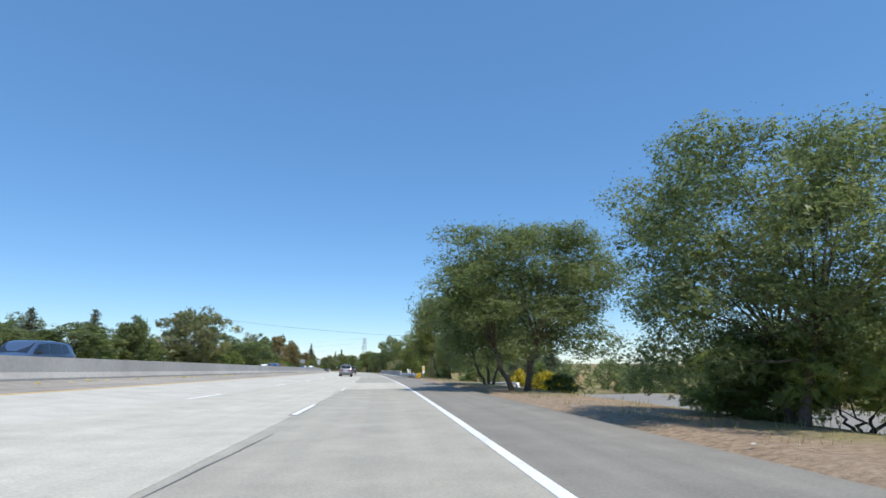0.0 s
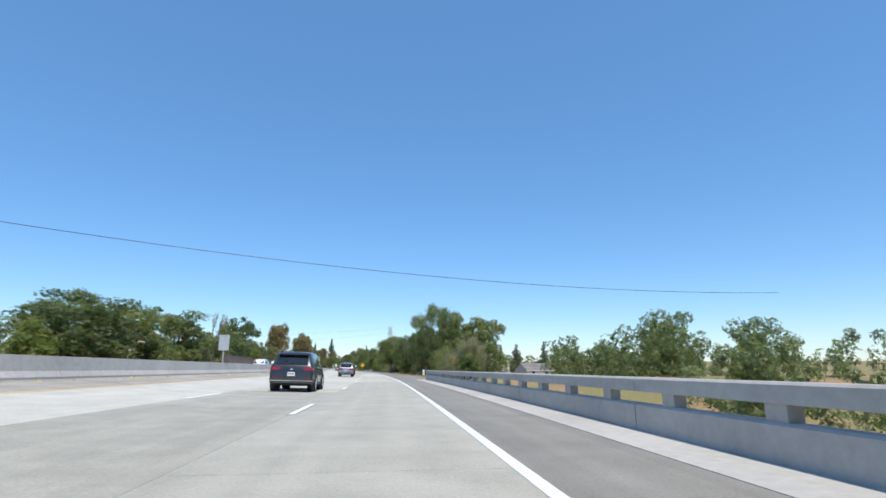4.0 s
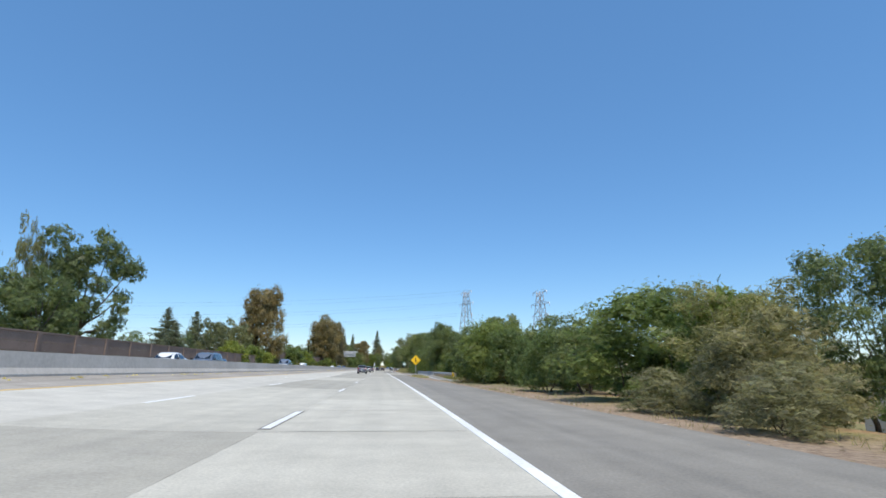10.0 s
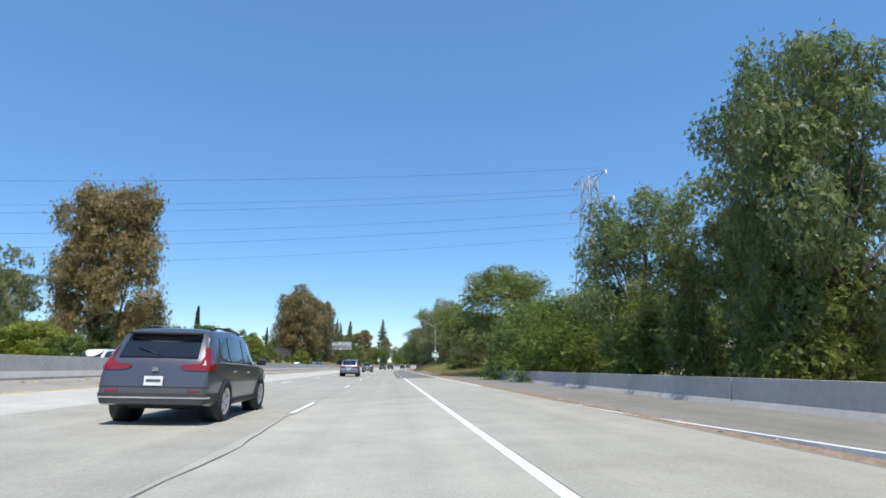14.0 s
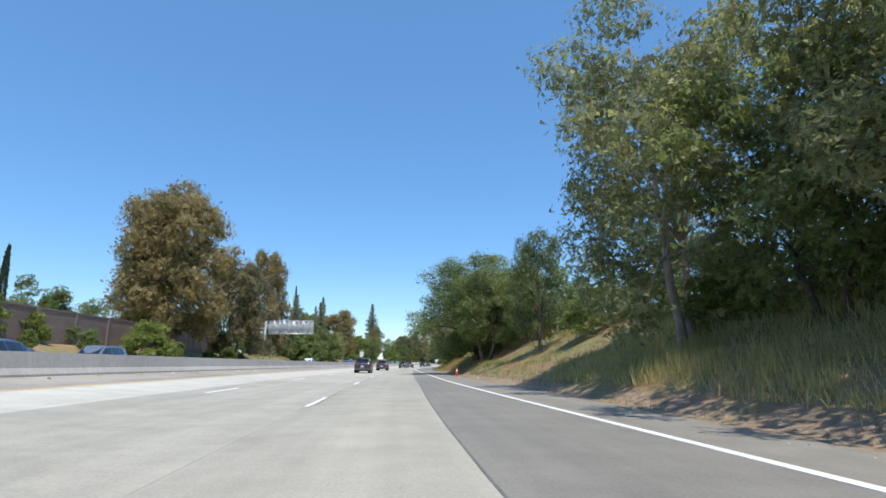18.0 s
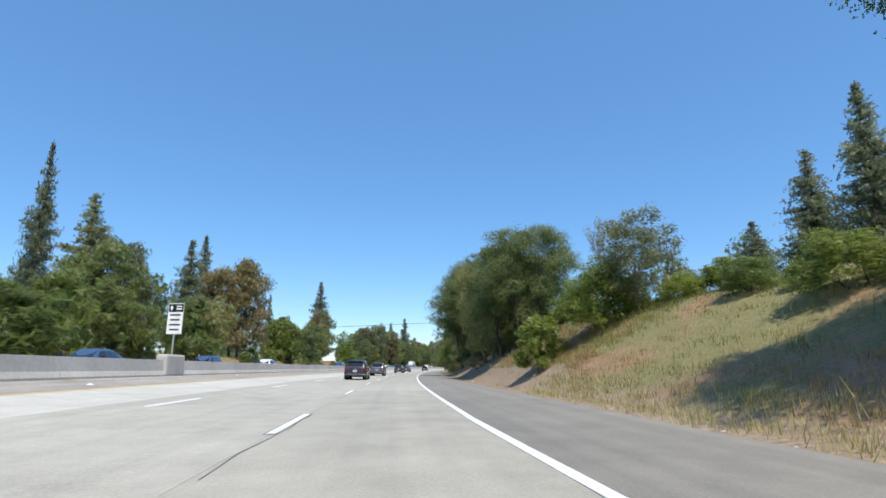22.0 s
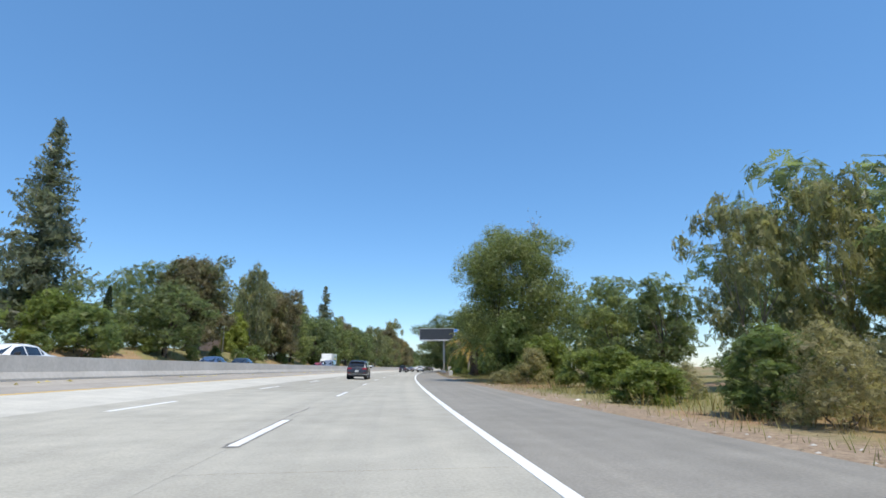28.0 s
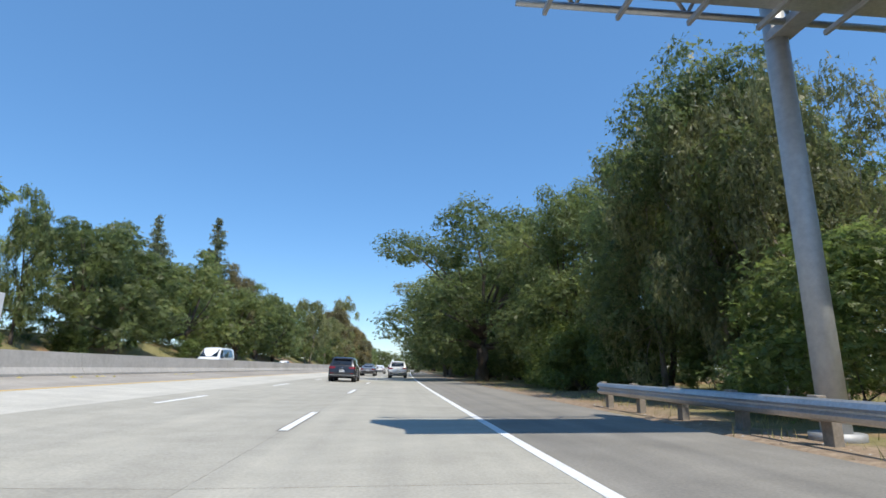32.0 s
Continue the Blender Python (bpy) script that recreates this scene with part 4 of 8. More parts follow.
plant("bush", 289.8, 9.5, 3.1, 1.1)
plant("bush", 293.7, 11, 2.4, 1.8)
plant("bush", 299.1, 12, 3.0, 2.5)
plant("bush", 300.5, 9.5, 5.3, 3.7)
plant("oak", 301.8, 16, 4.7, 2.7)
plant("bush", 304.0, 11.5, 3.4, 2.9)
plant("oak", 304.7, 9.6, 4.8, 2.6)
plant("oak", 306.8, 15, 4.9, 3.0)
plant("oak", 308.3, 10.5, 5.2, 1.9)
plant("oak", 317.4, 12, 6.3, 1.3)
plant("bush", 327.7, 13, 1.8, 1.8)
plant("oak", 333.9, 19, 6.6, 2.8)
plant("oak", 334.4, 20, 5.8, 2.4)
plant("oak", 338.0, 14.5, 6.9, 2.9)
plant("oak", 341.8, 20, 7.6, 4.5)
plant("oak", 342.7, 14.5, 5.9, 2.9)
plant("oak", 350.0, 14.6, 8.2, 3.0)
plant("bush", 341.0, 13.2, 3.2, 2.2)
plant("bush", 346.0, 13.0, 3.6, 2.2)
plant("oak", 351.5, 18, 8.6, 4.4)
plant("oak", 357.4, 13.5, 8.7, 4.4)
plant("bush", 358.3, 12.5, 4.3, 2.7)
plant("oak", 360.4, 13.5, 8.5, 3.1)
plant("oak", 369.8, 12.5, 10.5, 2.8)
plant("oak", 372.0, 13.6, 11.2, 3.0)
plant("oak", 376.6, 13.4, 8.6, 2.8)
plant("oak", 382.2, 13, 9.8, 3.8)
plant("shrub", 391.7, 12.5, 6.1, 4.2)
plant("bush", 398.9, 12, 6.3, 4.3)
plant("oak", 415.6, 13, 12.0, 8.2)
plant("willow", 434.4, 12.4, 8.4, 3.4)
plant("bush", 433.6, 11.0, 2.6, 2.0)
plant("bush", 436.6, 12.8, 3.2, 2.2)
plant("bush", 445.7, 11, 2.5, 1.2)
plant("oak_grand", 456.0, 17.4, 11.2, 4.8, 1.8, 2)
plant("oak_grand", 450.4, 19.4, 10.4, 4.6, 1.8, 2)
plant("oak", 451.6, 14.2, 7.2, 2.9)
plant("oak", 459.0, 12.6, 9.6, 3.4)
plant("bush", 452.4, 13.0, 4.6, 1.8)
plant("shrub", 447.4, 12.8, 3.6, 1.5)
plant("bush", 455.8, 11.6, 4.0, 1.7)
plant("olive", 454.7, 10.5, 9.1, 2.8)
plant("olive", 463.7, 10.5, 13.0, 4.5)
plant("oak", 470.2, 10.5, 9.9, 3.0)
plant("olive", 475.0, 9.8, 13.6, 4.6)
plant("olive", 467.5, 12.4, 15.0, 4.2)
plant("oak", 494.6, 10.2, 10.4, 2.3)
plant("bare", 499.9, 13, 6.4, 1.6)
plant("oak", 504.7, 12, 9.4, 2.9)
plant("oak", 509.2, 8.8, 11.1, 4.6)
plant("oak_grand", 514.6, 8.4, 12.4, 6.6, 1.6, 2)
plant("bush", 514.6, 9.0, 7.0, 4.2)
plant("bush", 518.4, 9.8, 4.6, 2.2)
plant("bush", 513.6, 10.8, 6.4, 3.2)
plant("bush", 522.7, 11.5, 4.1, 2.2)
plant("bare_dark", 537.2, 11.4, 15.6, 3.6)
plant("bare_dark", 536.0, 11.9, 14.0, 2.7)
plant("brush_tall", 540.0, 9.4, 5.0, 2.2)
plant("brush_tall", 537.0, 9.8, 5.2, 2.2)
plant("bare", 539.0, 9.0, 4.6, 2.0)
plant("bush", 545.1, 7.8, 2.7, 1.4)
plant("bush", 556.8, 8.2, 2.9, 1.9)
plant("shrub", 575.8, 13, 4.2, 1.8)
plant("shrub", 582.6, 15, 5.8, 3.1)
plant("olive", 585.3, 12, 8.4, 2.3)
plant("shrub", 586.8, 11, 6.7, 2.3)
plant("shrub", 587.8, 7.6, 3.7, 1.4)
plant("shrub", 587.8, 11, 6.1, 2.5)
plant("conifer", 585.8, 26, 16.6, 1.7)
plant("bare", 589.5, 12, 9.6, 1.4)
plant("conifer", 590.8, 26.5, 14.9, 1.6)
plant("shrub", 599.9, 13, 5.9, 1.4)
plant("oak_grand", 603.6, 10.9, 12.7, 4.1, 1.8, 0)
plant("oak", 607.4, 9.4, 12.2, 3.6)
plant("bush", 603.2, 12.2, 5.6, 1.9)
plant("bush", 606.6, 10.4, 4.4, 1.8)
plant("brush", 610.2, 9.6, 4.0, 1.6)
plant("conifer", 599.0, 28, 12.2, 1.6)
plant("olive", 611.8, 8.6, 11.2, 3.4)
plant("bush", 621.2, 9, 3.0, 1.7)
plant("oak_high", 621.6, 9.6, 8.8, 2.6)
plant("oak_high", 624.8, 9.4, 11.7, 3.2)
plant("bush", 630.2, 8.6, 4.0, 1.6)
plant("oak_high", 631.0, 8.6, 15.3, 4.4)
plant("oak_high", 636.0, 8.8, 9.5, 2.9)
plant("olive", 660.7, 9.0, 5.3, 2.3)
plant("bush", 660.9, 12, 4.2, 2.0)
plant("bush", 662.1, 8.6, 5.2, 1.8)
plant("shrub", 662.9, 18, 5.4, 1.9)
plant("shrub", 664.0, 15, 6.0, 2.4)
plant("shrub", 666.6, 9.0, 8.4, 2.5)
plant("olive", 675.8, 8.9, 13.0, 4.3)
plant("brush", 722.3, 8, 1.8, 0.9)
plant("olive", 732.6, 14.1, 7.7, 2.2)
plant("olive", 730.4, 15.8, 7.8, 2.0)
plant("oak", 727.0, 16.5, 6.4, 2.4)
plant("bush", 724.5, 8.6, 1.9, 1.4)
plant("shrub", 714.0, 11.5, 3.9, 1.9)
plant("shrub", 718.0, 13.0, 3.8, 1.8)
plant("brush", 727.0, 11.0, 1.9, 1.2)
plant("shrub", 729.4, 8, 1.2, 1.2)
plant("shrub", 736.0, 9.8, 1.9, 1.5)
plant("bush", 741.5, 10.4, 2.0, 1.6)
plant("oak", 745.9, 17, 6.4, 2.7)
plant("brush", 749.0, 7.2, 0.9, 0.9)
plant("oak", 753.4, 17, 6.2, 2.4)
plant("bush", 752.8, 8.8, 5.2, 2.5)
plant("bush", 755.4, 10.6, 5.6, 2.8)
plant("brush", 747.6, 9.0, 2.3, 1.4)
plant("shrub", 749.4, 10.6, 3.2, 1.8)
plant("bare", 757.6, 10.6, 14.4, 3.4)
plant("bare", 769.3, 10.4, 9.6, 3.4)
plant("bare", 791.3, 9.5, 6.9, 2.8)
plant("palm", 775.6, 8.6, 5.9, 3.5)
plant("oak", 779.6, 13.2, 8.4, 2.6)
plant("oak", 785.4, 14.6, 8.6, 3.2)
plant("bush", 779.0, 12.0, 3.9, 1.9)
plant("bush", 782.6, 12.2, 4.2, 2.1)
plant("bush", 786.6, 12.0, 3.8, 1.9)
plant("bush", 785.2, 10, 1.9, 1.6)
plant("oak", 797.6, 10.5, 10.7, 3.4)
plant("oak", 803.0, 11, 9.9, 2.1)
plant("oak", 811.1, 13, 11.0, 2.5)
plant("oak", 818.1, 13.5, 11.0, 2.0)
plant("oak", 822.6, 13.5, 9.6, 2.7)
plant("olive", 828.6, 11.5, 9.4, 2.3)
plant("olive", 831.6, 11, 11.0, 2.4)
plant("oak", 834.6, 13, 12.7, 3.9)
plant("olive", 836.6, 11, 12.2, 2.9)
plant("bush", 845.0, 9.5, 3.8, 2.5)
plant("oak", 847.5, 11, 12.8, 4.1)
plant("oak", 882.1, 11, 15.5, 8.9)
# beyond the far carriageway
plant("oak", 75.8, -40, 7.3, 7.0)
plant("conifer", 81.5, -48, 9.7, 2.8)
plant("oak", 94.9, -40, 9.9, 3.7)
plant("bush", 97.6, -40, 9.7, 3.4)
plant("olive", 112.3, -36, 13.8, 6.5)
plant("conifer", 115.4, -55, 13.4, 3.4)
plant("olive", 120.7, -36, 13.1, 7.5)
plant("bush", 126.5, -34, 5.9, 3.0)
plant("oak", 172.5, -36, 10.1, 7.5)
plant("oak", 190.2, -38, 10.8, 7.5)
plant("oak", 191.3, -48, 13.3, 7.5)
plant("oak", 198.4, -36, 6.2, 2.5)
plant("oak", 213.3, -38, 12.7, 7.5)
plant("brush", 218.9, -34, 5.5, 3.5)
plant("oak", 239.5, -36, 9.1, 4.7)
plant("brush", 259.1, -40, 9.5, 3.5)
plant("oak", 263.8, -38, 10.3, 6.6)
plant("oak", 279.4, -40, 14.4, 6.1)
plant("conifer", 288.8, -55, 16.2, 3.3)
plant("olive", 291.4, -50, 13.2, 6.1)
plant("shrub", 293.3, -34, 7.8, 3.1)
plant("oak", 293.8, -45, 9.4, 5.2)
plant("oak", 301.6, -40, 11.3, 4.8)
plant("oak", 308.6, -38, 10.6, 4.3)
plant("bare", 316.1, -52, 22.3, 6.5)
plant("oak", 320.9, -40, 12.3, 5.3)
plant("bare", 322.7, -50, 20.6, 4.6)
plant("olive", 337.6, -52, 22.8, 2.7)
plant("oak", 341.0, -46, 22.9, 7.5)
plant("conifer", 363.6, -40, 9.6, 2.5)
plant("shrub", 377.2, -32, 6.2, 3.0)
plant("shrub", 379.1, -33, 7.0, 4.6)
plant("shrub", 392.4, -32, 6.7, 3.4)
plant("olive", 403.7, -45, 14.0, 5.3)
plant("olive", 411.4, -40, 13.2, 4.5)
plant("conifer", 411.5, -60, 18.1, 4.6)
plant("conifer", 419.6, -55, 17.7, 4.3)
plant("olive", 430.5, -50, 16.2, 5.4)
plant("brown", 433.5, -39, 27.6, 7.4)
plant("bush", 453.6, -32, 8.6, 5.1)
plant("cypress", 475.6, -42, 14.5, 0.9)
plant("bush", 498.6, -38, 8.9, 4.4)
plant("shrub", 507.6, -40, 10.4, 2.7)
plant("cypress", 507.9, -45, 11.6, 0.4)
plant("cypress", 509.1, -36, 12.2, 0.6)
plant("bush", 522.4, -29, 6.3, 3.7)
plant("olive", 538.7, -36, 26.5, 4.6)
plant("bush", 597.9, -30, 8.9, 3.6)
plant("bush", 602.1, -30, 8.1, 5.6)
plant("bush", 609.2, -30, 10.2, 3.3)
plant("conifer", 613.1, -36, 24.0, 1.7)
plant("oak", 617.4, -32, 10.1, 4.6)
plant("oak", 623.5, -36, 16.1, 5.2)
plant("oak", 624.8, -31, 13.0, 3.7)
plant("conifer", 627.2, -40, 23.9, 3.9)
plant("olive", 627.8, -36, 17.5, 4.6)
plant("bush", 637.9, -31, 11.4, 4.5)
plant("olive", 641.4, -31, 12.2, 5.2)
plant("conifer", 655.0, -40, 24.4, 3.565)
plant("conifer", 664.6, -42, 27.4, 3.22)
plant("brown", 664.0, -34.6, 21.9, 6.6)
plant("shrub", 687.3, -31, 12.3, 4.1)
plant("shrub", 688.4, -33, 13.4, 4.9)
plant("shrub", 688.5, -33, 13.1, 4.8)
plant("oak", 710.3, -32, 12.5, 4.14)
plant("conifer", 715.7, -46, 23.3, 1.7)
plant("oak", 720.0, -34, 14.5, 5.0)
plant("brown", 737.9, -38, 19.7, 3.7)
plant("olive", 739.4, -38, 19.5, 2.7)
plant("shrub", 750.4, -30, 9.9, 4.2)
plant("olive", 751.4, -40, 22.2, 5.3)
plant("bush", 768.3, -31, 7.7, 3.9)
plant("shrub", 770.2, -36, 9.3, 3.7)
plant("conifer", 752.4, -76, 34.6, 3.6)
plant("cypress", 783.1, -38, 11.7, 0.9)
plant("oak", 787.0, -32, 12.8, 5.7)
plant("conifer", 791.5, -54, 39.2, 5.4)
plant("olive", 801.5, -36, 20.0, 7.5)
plant("brown", 801.5, -36, 19.6, 6.0)
plant("shrub", 822.8, -36, 12.6, 3.3)
plant("olive", 828.0, -34, 23.5, 4.7)
plant("olive", 837.6, -33, 18.7, 4.2)
plant("olive", 839.3, -38, 23.7, 7.5)
plant("brown", 839.6, -32, 19.6, 5.1)
plant("oak", 849.6, -32, 17.1, 7.0)
plant("oak", 862.5, -32, 16.4, 2.4)
plant("oak", 869.5, -31, 15.7, 6.2)
plant("oak", 878.4, -32, 16.6, 7.5)
plant("oak", 897.8, -32, 18.2, 7.5)
plant("oak", 916.8, -31, 16.6, 7.2)
plant("brown", 923.0, -33, 21.1, 3.9)
plant("conifer", 926.0, -52, 33.2, 4.6)
plant("oak", 933.3, -32, 16.8, 7.5)
plant("conifer", 942.7, -46, 37.1, 5.5)
plant("oak", 944.7, -31, 18.5, 7.4)
plant("olive", 1048.0, -29, 31.7, 7.5)


def thicket(kinds, s0, s1, every, d0, d1, h0, h1, seed, wide=0.42):
    """Undergrowth or trees filling a strip of land."""
    rng = random.Random(seed)
    s = s0
    while s < s1:
        d = rng.uniform(d0, d1)
        h = rng.uniform(h0, h1)
        plant(rng.choice(kinds), round(s, 1), round(d, 1), ground_z(s, d) + h, h * wide * rng.uniform(0.8, 1.3))
        s += every * rng.uniform(0.7, 1.3)


# undergrowth below the trees
thicket(["bush", "brush"], 162, 208, 4.5, 10, 13, 1.6, 3.0, 1, 0.6)
thicket(["bush", "brush", "bush"], 246, 300, 4.5, 9.5, 12, 1.6, 2.8, 2, 0.6)
thicket(["bush"], 350, 420, 5.0, 12, 15, 3.0, 5.0, 3, 0.5)
thicket(["bush"], 470, 560, 6.0, 11, 15, 1.5, 3.0, 4, 0.6)
thicket(["bush", "shrub"], 600, 645, 5.0, 12, 15, 1.6, 3.2, 5, 0.6)
thicket(["bush"], 664, 704, 5.5, 9.0, 13, 2.0, 3.6, 6, 0.55)
thicket(["bush", "shrub", "brush"], 718, 752, 4.0, 9.5, 12, 1.0, 1.9, 7, 0.6)
thicket(["bush", "shrub", "brush"], 754, 782, 5.0, 10, 15, 1.5, 3.0, 7, 0.6)
plant("oak_high", 643.0, 13.2, 13.6, 4.6, 1.8, 0)
plant("oak", 627.0, 15.5, 14.5, 4.4)
plant("oak", 636.5, 16.0, 14.0, 4.4)
thicket(["bush"], 795, 920, 5.0, 9.5, 12.5, 2.4, 4.4, 8, 0.55)
thicket(["oak"], 832, 960, 9.0, 10.8, 14, 9.0, 14.0, 12, 0.4)
thicket(["oak"], 786, 830, 8.0, 13.0, 15, 7.0, 9.5, 13, 0.4)
# woods behind the roadside trees
_w = random.Random(9)


def band(s0, s1, every, d0, d1, h0, h1):
    return [(s0 + every * i + _w.uniform(-3, 3), _w.uniform(d0, d1), _w.uniform(h0, h1)) for i in range(int((s1 - s0) / every))]


woods("far_woods", "green woods behind the roadside trees", band(0, 220, 3.2, 44, 62, 5.5, 8) + band(4, 150, 7, 50, 90, 5, 9) + band(150, 214, 6, 34, 46, 7, 10) + band(300, 330, 7, 30, 60, 5, 8) + band(236, 330, 6, 84, 120, 9, 13) + band(210, 250, 6, 60, 80, 9, 13) + band(296, 330, 5, 36, 80, 7, 10)
      + band(330, 470, 6, 21, 34, 7, 10) + band(470, 570, 6, 19, 28, 6, 8) + band(600, 720, 8, 24, 36, 5, 7) + band(90, 200, 6, 26, 40, 5, 7) + band(405, 450, 5, 19, 26, 5, 7) + band(680, 740, 5, 20, 30, 6, 8) + band(690, 960, 6, 18, 30, 8, 11) + band(960, 1290, 7, 9, 22, 11, 17), 5)
woods("far_woods", "green woods beyond the far lanes", band(-20, 420, 8, -75, -52, 7, 10) + band(420, 800, 8, -66, -48, 8, 12) + band(780, 1290, 7, -50, -36, 9, 15)
      + band(950, 1300, 9, -34, -30, 11, 16) + [(1296 + i, -46 + 2.6 * i, 13 + 4 * _w.random()) for i in range(28)], 6)
thicket(["oak"], 960, 1100, 26, 9, 13, 12, 16, 27, 0.42)
thicket(["brown", "olive"], 985, 1180, 26, -33, -29, 14, 24, 33, 0.36)
thicket(["bush", "shrub"], 425, 560, 8, -32, -29, 1.2, 2.8, 35, 0.6)
thicket(["bush"], 600, 900, 10, -33, -30, 1.4, 3.4, 36, 0.6)
thicket(["bush", "shrub", "bush"], 392, 520, 7, -38, -32, 3.0, 6.0, 37, 0.6)
thicket(["bush", "oak"], 536, 640, 7, -42, -36, 4.0, 8.0, 38, 0.55)
thicket(["bush", "oak"], 60, 210, 8, -44, -36, 3.5, 6.5, 39, 0.6)
plant("brown", 536, -33.5, 29.0, 8.2)
plant("brown", 556, -31, 20.3, 6.0)
plant("brown", 594.0, -38.5, 30.0, 6.0)
plant("oak", 238.2, 6.9, 9.1, 4.7, 1.8, 0)
plant("oak", 862, 7.4, 15.6, 8.6, -3.0)
plant("olive", 886, 6.5, 14.0, 7.0, -3.0)
plant("oak", 906, 8.0, 15.0, 7.0, 0.0)
plant("oak_high", 632.0, 8.3, 13.0, 6.0, 1.5, 1)
plant("willow", 557.5, 8.0, 10.6, 5.0, 2.4)
plant("willow", 551.5, 10.2, 11.8, 5.0, 2.8)
plant("willow", 547.8, 14.4, 12.8, 5.2, 3.0)
thicket(["bush", "bush", "shrub"], 545, 562, 2.6, 8.0, 10.5, 1.8, 3.0, 42, 0.6)
plant("shrub_tall", 668.0, 8.8, 10.0, 4.3)
plant("olive", 663.0, 10.2, 9.3, 3.3)
plant("bush", 657.0, 12.6, 4.6, 1.6)
plant("oak", 648.5, 15.4, 13.0, 3.0)
thicket(["bush", "shrub"], 652, 700, 3.5, 16, 24, 2.0, 3.6, 41, 0.6)
plant("oak", 297, 16.5, 4.9, 3.0)
plant("bush", 296.6, 10.2, 4.3, 2.5)
plant("olive", 268.4, 10.0, 3.4, 2.0)
plant("brush", 265.6, 8.6, 2.4, 1.6)
plant("bush", 276, 13.4, 4.2, 2.6)
plant("oak", 318.0, 14.6, 7.6, 3.0)
plant("bush", 547, 9.4, 4.0, 2.6)
thicket(["brush", "bush"], 613, 636, 1.9, 7.6, 11.0, 0.9, 2.0, 43, 0.7)
plant("oak_grand", 26.8, 7.4, 8.5, 5.3, 1.8, 0)
plant("oak_grand", 9.8, 8.2, 5.9, 3.2, 1.8, 1)
plant("oak_grand", 37.1, 7.9, 6.9, 3.9, 1.8, 0)
plant("oak_grand", 755.8, 9.6, 12.6, 4.9, 1.8, 0)
plant("bush", 11.4, 8.9, 2.0, 1.7)
plant("shrub", 13.2, 9.6, 1.8, 1.5)
plant("bush", 9.6, 9.4, 2.6, 1.8)
plant("shrub", 637.0, 9.4, 4.6, 2.2)
plant("oak", 266.0, 11.3, 4.1, 1.7)
plant("shrub", 269.6, 10.4, 3.5, 1.7)
plant("bush_tall", 573.4, 12.2, 4.6, 1.7)
plant("bush_tall", 578.5, 13.0, 4.9, 2.0)
plant("shrub_tall", 583.5, 13.2, 5.2, 2.0)
plant("brush_tall", 588.0, 12.8, 5.2, 1.8)
plant("oak_mid", 566.0, 13.2, 11.0, 3.4)
plant("oak", 565.5, 11.2, 12.4, 3.7)
plant("shrub", 805.0, 7.7, 1.0, 0.9)
plant("brush", 245.6, 7.9, 1.9, 1.3)
plant("brush", 248.4, 8.0, 1.7, 1.4)
plant("brush", 251.6, 8.1, 1.6, 1.5)
plant("bush", 241.4, 9.6, 2.4, 1.3)
plant("bush", 244.6, 10.2, 2.8, 1.6)


# ---- roadside furniture ----
M["sign_yellow"] = plain("sign_yellow", (0.85, 0.52, 0.01), 0.4)
M["sign_black"] = plain("sign_black", (0.012, 0.012, 0.012), 0.45)
M["sign_white"] = plain("sign_white", (0.8, 0.8, 0.78), 0.4)
M["sign_green"] = plain("sign_green", (0.0, 0.21, 0.17), 0.4)
M["sign_blue"] = plain("sign_blue", (0.02, 0.2, 0.62), 0.4)
M["sign_back"] = plain("sign_back", (0.48, 0.5, 0.5), 0.45, 0.5)
M["panel_dark"] = plain("panel_dark", (0.035, 0.037, 0.042), 0.35)
M["orange"] = plain("cone_orange", (0.75, 0.12, 0.02), 0.5)
M["red_plastic"] = plain("red_plastic", (0.55, 0.05, 0.03), 0.4)
M["pole_grey"] = surface("painted_pole", (0.42, 0.42, 0.41), (0.6, 0.6, 0.58), 0.5, 0.6, 8.0, metal=0.3, bump=0.1)
M["stucco"] = surface("beige_stucco", (0.52, 0.44, 0.35), (0.66, 0.57, 0.47), 0.9, 0.3, 12.0)
M["shingle"] = surface("grey_shingle", (0.14, 0.13, 0.125), (0.25, 0.235, 0.22), 0.9, 0.4, 6.0, jitter=0.15)
M["terracotta"] = surface("terracotta_tile", (0.3, 0.14, 0.09), (0.46, 0.24, 0.16), 0.85, 0.4, 6.0, jitter=0.15)
M["fence"] = surface("weathered_fence", (0.36, 0.34, 0.3), (0.52, 0.5, 0.46), 0.9, 0.4, 5.0, jitter=0.1)
M["glass_dark"] = plain("window_glass", (0.02, 0.025, 0.03), 0.06)
M["trim_white"] = plain("white_trim", (0.78, 0.77, 0.74), 0.5)


def facing(s, d, z=0.0, turn=0.0):
    """Pose on the road with y ahead along it and x to the right."""
    p = at(s, d, z)
    return pose(p.x, p.y, p.z, 0, 0, turn_at(s) + turn)


def plate_mesh(name, outline, thick, material, y=0.0):
    """A flat plate in the x-z plane, facing back along the road."""
    n = len(outline)
    verts = [(x, y, z) for x, z in outline] + [(x, y + thick, z) for x, z in outline]
    faces = [tuple(range(n)), tuple(reversed(range(n, 2 * n)))]
    faces += [(i, i + n, (i + 1) % n + n, (i + 1) % n) for i in range(n)]
    return mesh_of(name, verts, faces, material)


